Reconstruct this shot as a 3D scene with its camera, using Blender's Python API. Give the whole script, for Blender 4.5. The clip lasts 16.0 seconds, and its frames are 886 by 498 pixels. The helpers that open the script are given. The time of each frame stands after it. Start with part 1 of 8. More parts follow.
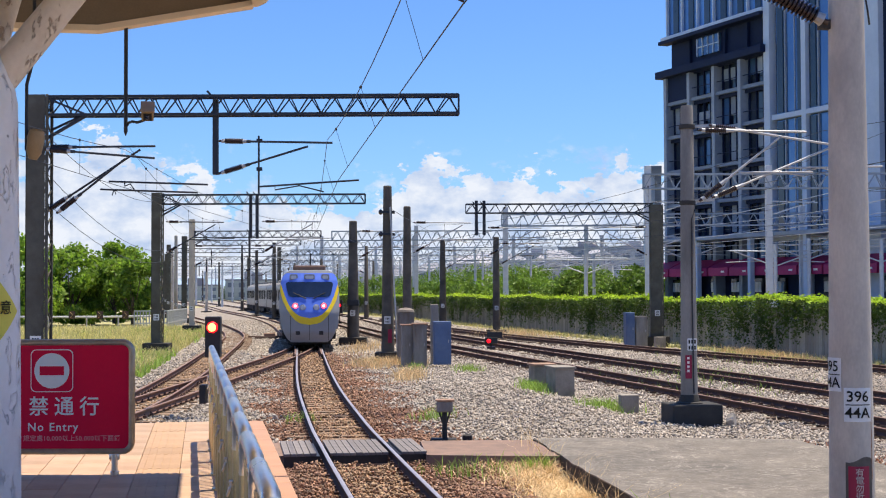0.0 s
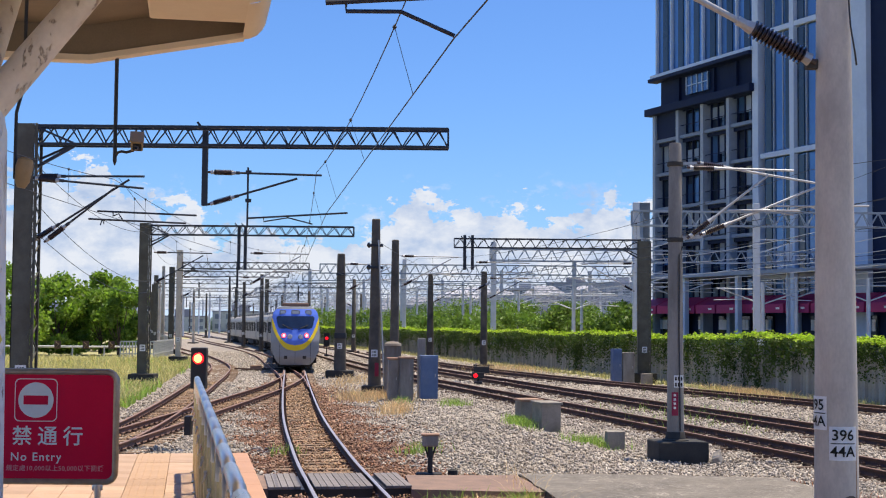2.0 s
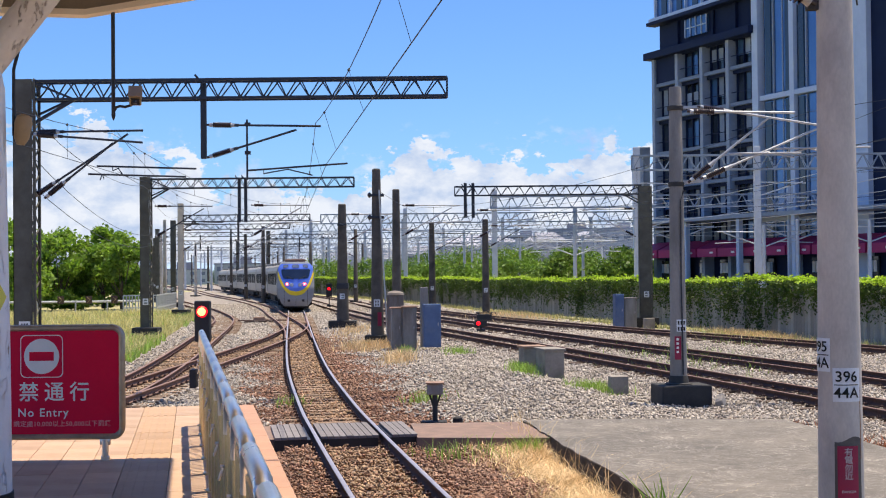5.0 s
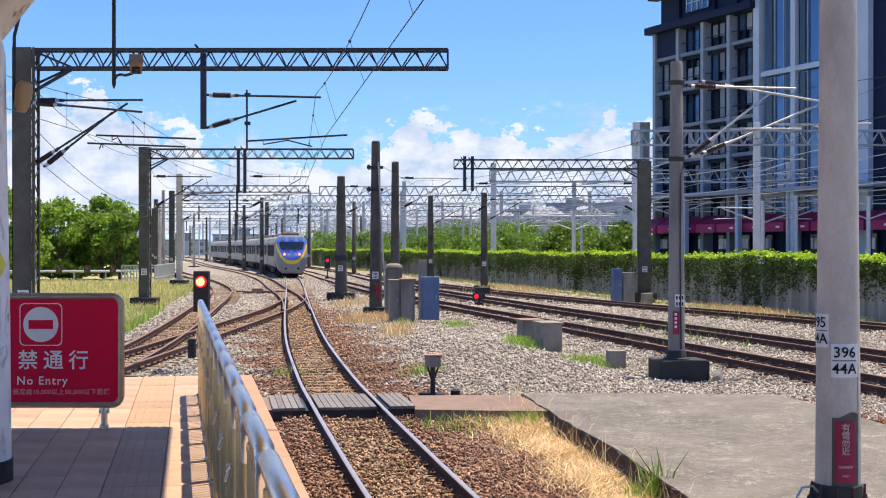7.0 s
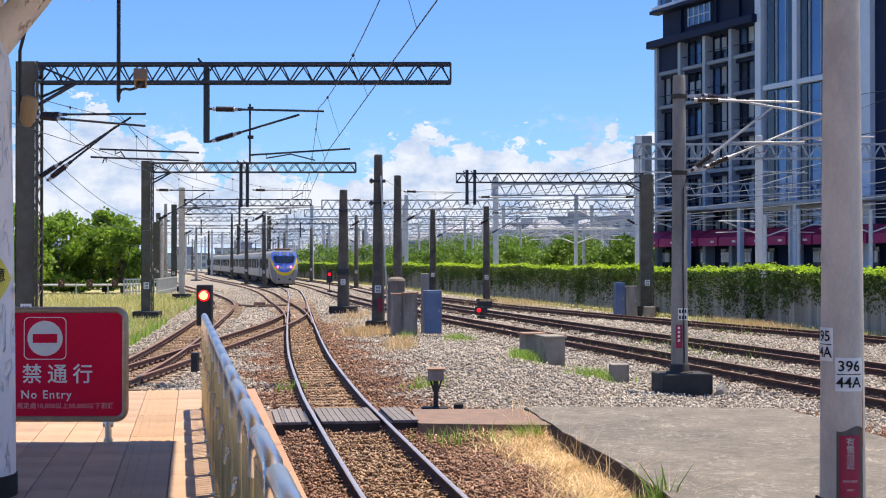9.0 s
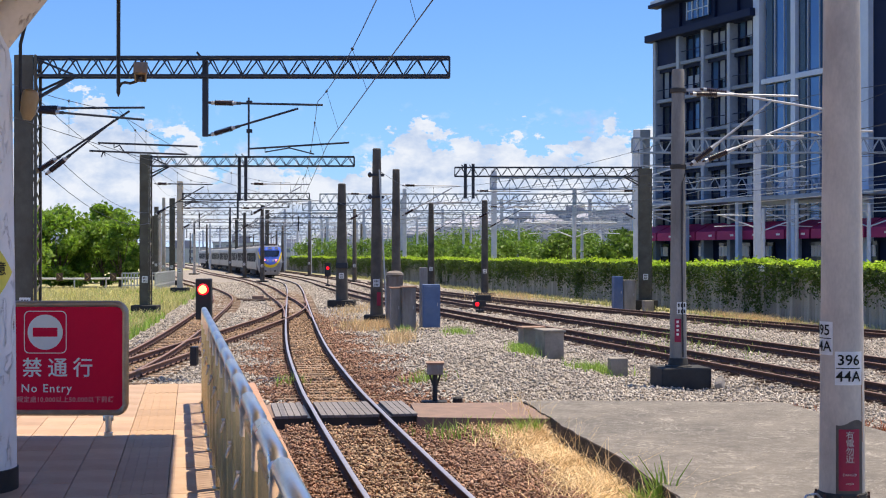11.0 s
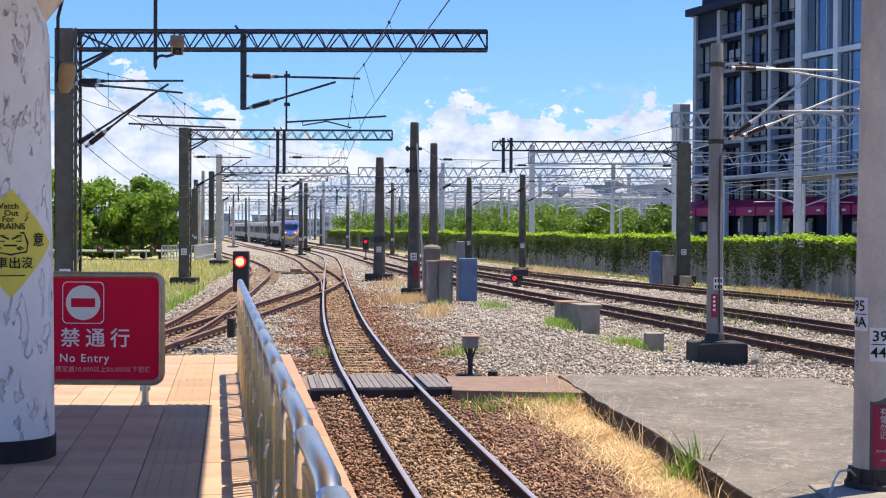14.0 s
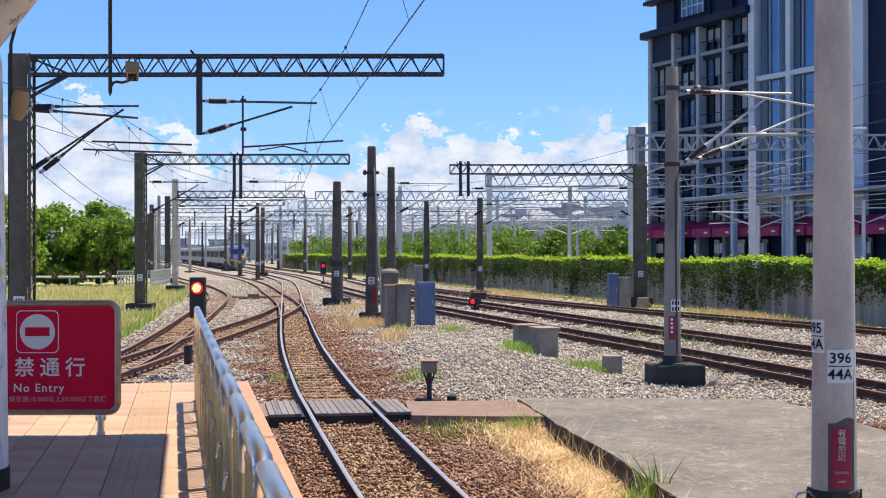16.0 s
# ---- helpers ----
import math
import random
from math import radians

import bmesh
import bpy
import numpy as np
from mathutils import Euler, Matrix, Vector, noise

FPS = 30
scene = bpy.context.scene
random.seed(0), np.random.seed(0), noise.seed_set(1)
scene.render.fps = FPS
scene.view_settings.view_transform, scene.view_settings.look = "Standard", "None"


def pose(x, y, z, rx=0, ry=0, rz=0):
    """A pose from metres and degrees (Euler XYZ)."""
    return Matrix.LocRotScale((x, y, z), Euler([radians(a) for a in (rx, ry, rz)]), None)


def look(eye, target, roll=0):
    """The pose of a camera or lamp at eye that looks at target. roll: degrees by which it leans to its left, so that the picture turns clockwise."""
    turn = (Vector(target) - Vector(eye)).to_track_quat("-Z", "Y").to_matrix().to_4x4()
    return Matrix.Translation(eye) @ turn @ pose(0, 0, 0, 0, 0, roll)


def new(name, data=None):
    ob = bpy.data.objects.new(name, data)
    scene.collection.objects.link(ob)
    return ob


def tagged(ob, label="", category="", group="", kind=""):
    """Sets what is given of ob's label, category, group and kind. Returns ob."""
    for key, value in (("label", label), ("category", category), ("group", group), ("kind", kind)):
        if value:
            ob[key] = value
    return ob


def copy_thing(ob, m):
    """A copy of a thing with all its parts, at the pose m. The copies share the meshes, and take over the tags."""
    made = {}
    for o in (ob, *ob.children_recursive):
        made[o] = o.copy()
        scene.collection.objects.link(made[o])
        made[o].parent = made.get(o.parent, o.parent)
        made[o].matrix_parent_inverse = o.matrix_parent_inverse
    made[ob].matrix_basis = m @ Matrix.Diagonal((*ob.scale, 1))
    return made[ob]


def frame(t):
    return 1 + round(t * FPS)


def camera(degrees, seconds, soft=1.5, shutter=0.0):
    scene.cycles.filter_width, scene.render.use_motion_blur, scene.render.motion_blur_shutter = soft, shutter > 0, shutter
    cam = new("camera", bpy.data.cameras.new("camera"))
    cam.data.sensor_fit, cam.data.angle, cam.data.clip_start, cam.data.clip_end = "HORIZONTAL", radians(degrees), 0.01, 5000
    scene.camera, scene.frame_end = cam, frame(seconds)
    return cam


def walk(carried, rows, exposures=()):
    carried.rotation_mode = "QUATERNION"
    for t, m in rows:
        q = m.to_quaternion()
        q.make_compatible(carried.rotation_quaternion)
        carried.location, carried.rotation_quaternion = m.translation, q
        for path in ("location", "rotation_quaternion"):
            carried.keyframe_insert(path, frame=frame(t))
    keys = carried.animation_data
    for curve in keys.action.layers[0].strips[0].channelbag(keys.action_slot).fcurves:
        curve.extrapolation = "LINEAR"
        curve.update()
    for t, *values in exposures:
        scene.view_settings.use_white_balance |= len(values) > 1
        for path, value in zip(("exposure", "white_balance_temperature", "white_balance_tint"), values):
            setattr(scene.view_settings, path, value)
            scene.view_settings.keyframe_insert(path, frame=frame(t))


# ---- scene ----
cam = camera(36.0, 16.0, soft=1.1)
PATH = [
    (0, (0.015, -0.012, 2.658), (-0.002, 1.987, 2.72), -0.2),
    (0.5, (0.017, -0.017, 2.66), (-0.007, 1.982, 2.732), -0.0),
    (1, (0.019, -0.057, 2.65), (-0.011, 1.941, 2.735), 0.1),
    (1.5, (0.018, -0.039, 2.658), (0.001, 1.959, 2.762), 0.4),
    (2, (0.023, -0.022, 2.654), (0.023, 1.975, 2.766), 0.5),
    (2.5, (0.017, -0.04, 2.657), (0.02, 1.957, 2.774), 0.4),
    (3, (0.015, -0.046, 2.659), (0.014, 1.951, 2.778), 0.1),
    (3.5, (0.013, -0.044, 2.661), (0.015, 1.954, 2.757), -0.3),
    (4, (0.021, -0.04, 2.658), (0.02, 1.958, 2.73), -0.5),
    (4.5, (0.017, -0.023, 2.664), (0.016, 1.977, 2.717), -0.6),
    (7, (-0.005, -0.002, 2.652), (-0.004, 1.998, 2.649), 0.0),
    (7.5, (-0.007, 0.003, 2.652), (-0.005, 2.003, 2.647), 0.1),
    (8, (-0.006, -0.004, 2.655), (-0.007, 1.996, 2.654), 0.1),
    (8.5, (-0.014, -0.007, 2.654), (-0.017, 1.993, 2.671), 0.0),
    (11, (-0.045, -0.009, 2.654), (-0.044, 1.991, 2.662), -0.0),
    (11.5, (-0.044, 0.006, 2.649), (-0.047, 2.006, 2.64), 0.0),
    (12, (-0.036, -0.013, 2.651), (-0.069, 1.987, 2.622), -0.0),
    (12.5, (-0.001, -0.051, 2.641), (-0.072, 1.947, 2.602), -0.1),
    (13, (-0.009, -0.031, 2.646), (-0.096, 1.967, 2.606), -0.1),
    (13.5, (-0.012, -0.044, 2.653), (-0.088, 1.955, 2.614), -0.0),
    (14, (-0.001, -0.054, 2.647), (-0.056, 1.945, 2.617), 0.3),
    (14.5, (0.001, -0.042, 2.649), (-0.034, 1.958, 2.629), 0.4),
    (15, (0.006, -0.034, 2.665), (-0.022, 1.965, 2.66), 0.1),
    (15.5, (-0.01, -0.034, 2.674), (-0.021, 1.966, 2.675), -0.1),
    (16, (-0.009, -0.018, 2.669), (-0.002, 1.982, 2.673), -0.1),
]
walk(cam, [(t, look(eye, target, roll)) for t, eye, target, roll in PATH], [(0, 0.53), (1.5, 0.46), (2.5, 0.42), (4.5, 0.49), (7, 0.62), (8.5, 0.6), (11, 0.52), (12.5, 0.68), (14, 0.65), (16, 0.57)])

# ---- light ----
SUN_TO = Vector((0.168, 0.12, 1.0)).normalized()
world = bpy.data.worlds.new("sky")
scene.world = world
world.use_nodes = True


def node(tree, kind, **sets):
    n = tree.nodes.new(kind)
    for k, v in sets.items():
        if k == "op":
            n.operation = v
        elif k == "ins":
            for i, val in v.items():
                n.inputs[i].default_value = val
    return n


def math_node(tree, op, a, b=None, c=None):
    n = tree.nodes.new("ShaderNodeMath")
    n.operation = op
    for i, v in enumerate((a, b, c)):
        if v is None:
            continue
        if isinstance(v, (int, float)):
            n.inputs[i].default_value = v
        else:
            tree.links.new(v, n.inputs[i])
    return n.outputs[0]


def mix_color(tree, fac, a, b, blend="MIX"):
    n = tree.nodes.new("ShaderNodeMix")
    n.data_type = "RGBA"
    n.blend_type = blend
    for i, v in ((0, fac), (6, a), (7, b)):
        if isinstance(v, (int, float)):
            n.inputs[i].default_value = v
        elif isinstance(v, (tuple, list)):
            n.inputs[i].default_value = (*v[:3], 1)
        else:
            tree.links.new(v, n.inputs[i])
    return n.outputs[2]


def build_world():
    tr = world.node_tree
    tr.nodes.clear()
    out = tr.nodes.new("ShaderNodeOutputWorld")
    bg = tr.nodes.new("ShaderNodeBackground")
    sky = tr.nodes.new("ShaderNodeTexSky")
    sky.sky_type = "NISHITA"
    sky.sun_disc = False
    sky.sun_elevation = math.asin(SUN_TO.z)
    sky.sun_rotation = math.atan2(SUN_TO.x, SUN_TO.y)
    sky.air_density, sky.dust_density, sky.ozone_density = 1.0, 0.4, 2.0
    tc = tr.nodes.new("ShaderNodeTexCoord")
    sep = tr.nodes.new("ShaderNodeSeparateXYZ")
    tr.links.new(tc.outputs["Generated"], sep.inputs[0])
    x, y, z = sep.outputs
    az = math_node(tr, "ARCTAN2", x, y)
    com = tr.nodes.new("ShaderNodeCombineXYZ")
    tr.links.new(az, com.inputs[0])
    tr.links.new(math_node(tr, "MULTIPLY", z, 1.55), com.inputs[1])
    big = node(tr, "ShaderNodeTexNoise", ins={"Scale": 13.0, "Detail": 3.0, "Roughness": 0.5})
    puff = node(tr, "ShaderNodeTexNoise", ins={"Scale": 46.0, "Detail": 9.0, "Roughness": 0.62})
    tr.links.new(com.outputs[0], big.inputs["Vector"])
    tr.links.new(com.outputs[0], puff.inputs["Vector"])
    # a bank of cumulus low over the horizon, with a few loose puffs above it
    def bump(a0, wide):
        d = math_node(tr, "DIVIDE", math_node(tr, "SUBTRACT", az, a0), wide)
        return math_node(tr, "POWER", 2.718, math_node(tr, "MULTIPLY", math_node(tr, "MULTIPLY", d, d), -1.0))
    top = math_node(tr, "ADD", math_node(tr, "MULTIPLY", big.outputs[0], 0.045), 0.043)
    for a0, wide, high in ((-0.262, 0.06, 0.042), (-0.025, 0.022, 0.03), (0.035, 0.045, 0.02), (0.12, 0.04, 0.017), (0.35, 0.2, 0.03), (-0.6, 0.2, 0.05)):
        top = math_node(tr, "ADD", top, math_node(tr, "MULTIPLY", bump(a0, wide), high))
    over = math_node(tr, "DIVIDE", math_node(tr, "SUBTRACT", top, z), 0.035)
    shape = math_node(tr, "ADD", over, math_node(tr, "MULTIPLY", math_node(tr, "SUBTRACT", puff.outputs[0], 0.5), 3.4))
    mask = tr.nodes.new("ShaderNodeMapRange")
    mask.interpolation_type = "SMOOTHSTEP"
    mask.inputs[1].default_value, mask.inputs[2].default_value = 0.0, 0.2
    tr.links.new(shape, mask.inputs[0])
    loose = node(tr, "ShaderNodeTexNoise", ins={"Scale": 30.0, "Detail": 7.0, "Roughness": 0.6})
    tr.links.new(com.outputs[0], loose.inputs["Vector"])
    band = tr.nodes.new("ShaderNodeMapRange")
    band.inputs[1].default_value, band.inputs[2].default_value = 0.115, 0.095
    tr.links.new(z, band.inputs[0])
    lm = tr.nodes.new("ShaderNodeMapRange")
    lm.inputs[1].default_value, lm.inputs[2].default_value = 0.545, 0.68
    tr.links.new(loose.outputs[0], lm.inputs[0])
    loose_mask = math_node(tr, "MULTIPLY", lm.outputs[0], band.outputs[0])
    cover = math_node(tr, "MAXIMUM", mask.outputs[0], math_node(tr, "MULTIPLY", loose_mask, 0.7))
    shade = node(tr, "ShaderNodeTexNoise", ins={"Scale": 24.0, "Detail": 6.0, "Roughness": 0.6})
    tr.links.new(com.outputs[0], shade.inputs["Vector"])
    sr = tr.nodes.new("ShaderNodeMapRange")
    sr.inputs[1].default_value, sr.inputs[2].default_value = 0.36, 0.58
    tr.links.new(shade.outputs[0], sr.inputs[0])
    cloud = mix_color(tr, sr.outputs[0], CLOUD_LOW, CLOUD_HIGH)
    col = mix_color(tr, cover, mix_color(tr, 1.0, sky.outputs[0], SKY_TINT, "MULTIPLY"), cloud)
    tr.links.new(col, bg.inputs[0])
    bg.inputs[1].default_value = SKY_STRENGTH
    tr.links.new(bg.outputs[0], out.inputs[0])


SKY_STRENGTH = 0.095
SKY_TINT = (0.56, 0.825, 1.27)
CLOUD_LOW, CLOUD_HIGH = (3.6, 4.5, 6.2), (6.3, 6.6, 7.2)
build_world()
sun = new("sun", bpy.data.lights.new("sun", "SUN"))
sun.data.energy, sun.data.angle, sun.data.color = 5.0, radians(0.53), (1.0, 0.89, 0.72)
sun.matrix_world = look(SUN_TO * 50, (0, 0, 0))

# ---- materials ----


def mat(name, a, b=None, scale=8.0, rough=0.7, metal=0.0, bump=0.15, fine=60.0, island=0.0, per_object=0.0, stretch=None, spec=0.4, stain=None, rough2=None):
    """Two colours mixed by coarse and fine noise, with relief; all in metres."""
    m = bpy.data.materials.new(name)
    m.use_nodes = True
    tr = m.node_tree
    bs = tr.nodes["Principled BSDF"]
    b = b or tuple(c * 0.75 for c in a)
    geo = tr.nodes.new("ShaderNodeNewGeometry")
    pos = geo.outputs["Position"] if not per_object else None
    if pos is None:
        pos = tr.nodes.new("ShaderNodeTexCoord").outputs["Object"]
    if stretch:
        mp = tr.nodes.new("ShaderNodeMapping")
        mp.inputs["Scale"].default_value = stretch
        tr.links.new(pos, mp.inputs[0])
        pos = mp.outputs[0]
    n1 = node(tr, "ShaderNodeTexNoise", ins={"Scale": scale, "Detail": 5.0, "Roughness": 0.6})
    n2 = node(tr, "ShaderNodeTexNoise", ins={"Scale": fine, "Detail": 3.0})
    for n in (n1, n2):
        tr.links.new(pos, n.inputs["Vector"])
    f = math_node(tr, "ADD", math_node(tr, "MULTIPLY", n1.outputs[0], 0.7), math_node(tr, "MULTIPLY", n2.outputs[0], 0.3))
    mr = tr.nodes.new("ShaderNodeMapRange")
    mr.inputs[1].default_value, mr.inputs[2].default_value = 0.36, 0.64
    tr.links.new(f, mr.inputs[0])
    col = mix_color(tr, mr.outputs[0], a, b)
    if stain:
        n3 = node(tr, "ShaderNodeTexNoise", ins={"Scale": scale * 0.3, "Detail": 6.0, "Roughness": 0.65})
        tr.links.new(pos, n3.inputs["Vector"])
        st = tr.nodes.new("ShaderNodeMapRange")
        st.inputs[1].default_value, st.inputs[2].default_value = 0.5, 0.68
        tr.links.new(n3.outputs[0], st.inputs[0])
        col = mix_color(tr, st.outputs[0], col, stain)
    vary = None
    if island:
        vary, amount = geo.outputs["Random Per Island"], island
    elif per_object:
        vary, amount = tr.nodes.new("ShaderNodeObjectInfo").outputs["Random"], per_object
    if vary:
        v = math_node(tr, "ADD", math_node(tr, "MULTIPLY", vary, 2 * amount), 1 - amount)
        hs = tr.nodes.new("ShaderNodeHueSaturation")
        tr.links.new(v, hs.inputs["Value"])
        tr.links.new(col, hs.inputs["Color"])
        col = hs.outputs[0]
    tr.links.new(col, bs.inputs["Base Color"])
    if rough2 is not None:
        rr = tr.nodes.new("ShaderNodeMapRange")
        rr.inputs[3].default_value, rr.inputs[4].default_value = rough, rough2
        tr.links.new(n1.outputs[0], rr.inputs[0])
        tr.links.new(rr.outputs[0], bs.inputs["Roughness"])
    else:
        bs.inputs["Roughness"].default_value = rough
    bs.inputs["Metallic"].default_value = metal
    bs.inputs["Specular IOR Level"].default_value = spec
    if bump:
        bp = tr.nodes.new("ShaderNodeBump")
        bp.inputs["Strength"].default_value = bump
        bp.inputs["Distance"].default_value = 0.02
        tr.links.new(f, bp.inputs["Height"])
        tr.links.new(bp.outputs[0], bs.inputs["Normal"])
    return m


def glow(name, col, strength):
    m = bpy.data.materials.new(name)
    m.use_nodes = True
    bs = m.node_tree.nodes["Principled BSDF"]
    bs.inputs["Base Color"].default_value = (*col, 1)
    bs.inputs["Emission Color"].default_value = (*col, 1)
    bs.inputs["Emission Strength"].default_value = strength
    return m


def leafy(name, a, b, scale=1.2, through_light=0.25, tint=(1.0, 1.15, 0.6)):
    m = mat(name, a, b, scale=scale, rough=0.55, bump=0, fine=9, island=0.35, spec=0.3)
    tr = m.node_tree
    bs = tr.nodes["Principled BSDF"]
    tl = tr.nodes.new("ShaderNodeBsdfTranslucent")
    src = bs.inputs["Base Color"].links[0].from_socket
    tr.links.new(mix_color(tr, 1.0, src, tint, "MULTIPLY"), tl.inputs[0])
    mx = tr.nodes.new("ShaderNodeMixShader")
    mx.inputs[0].default_value = through_light
    out = tr.nodes["Material Output"]
    tr.links.new(bs.outputs[0], mx.inputs[1])
    tr.links.new(tl.outputs[0], mx.inputs[2])
    tr.links.new(mx.outputs[0], out.inputs[0])
    return m


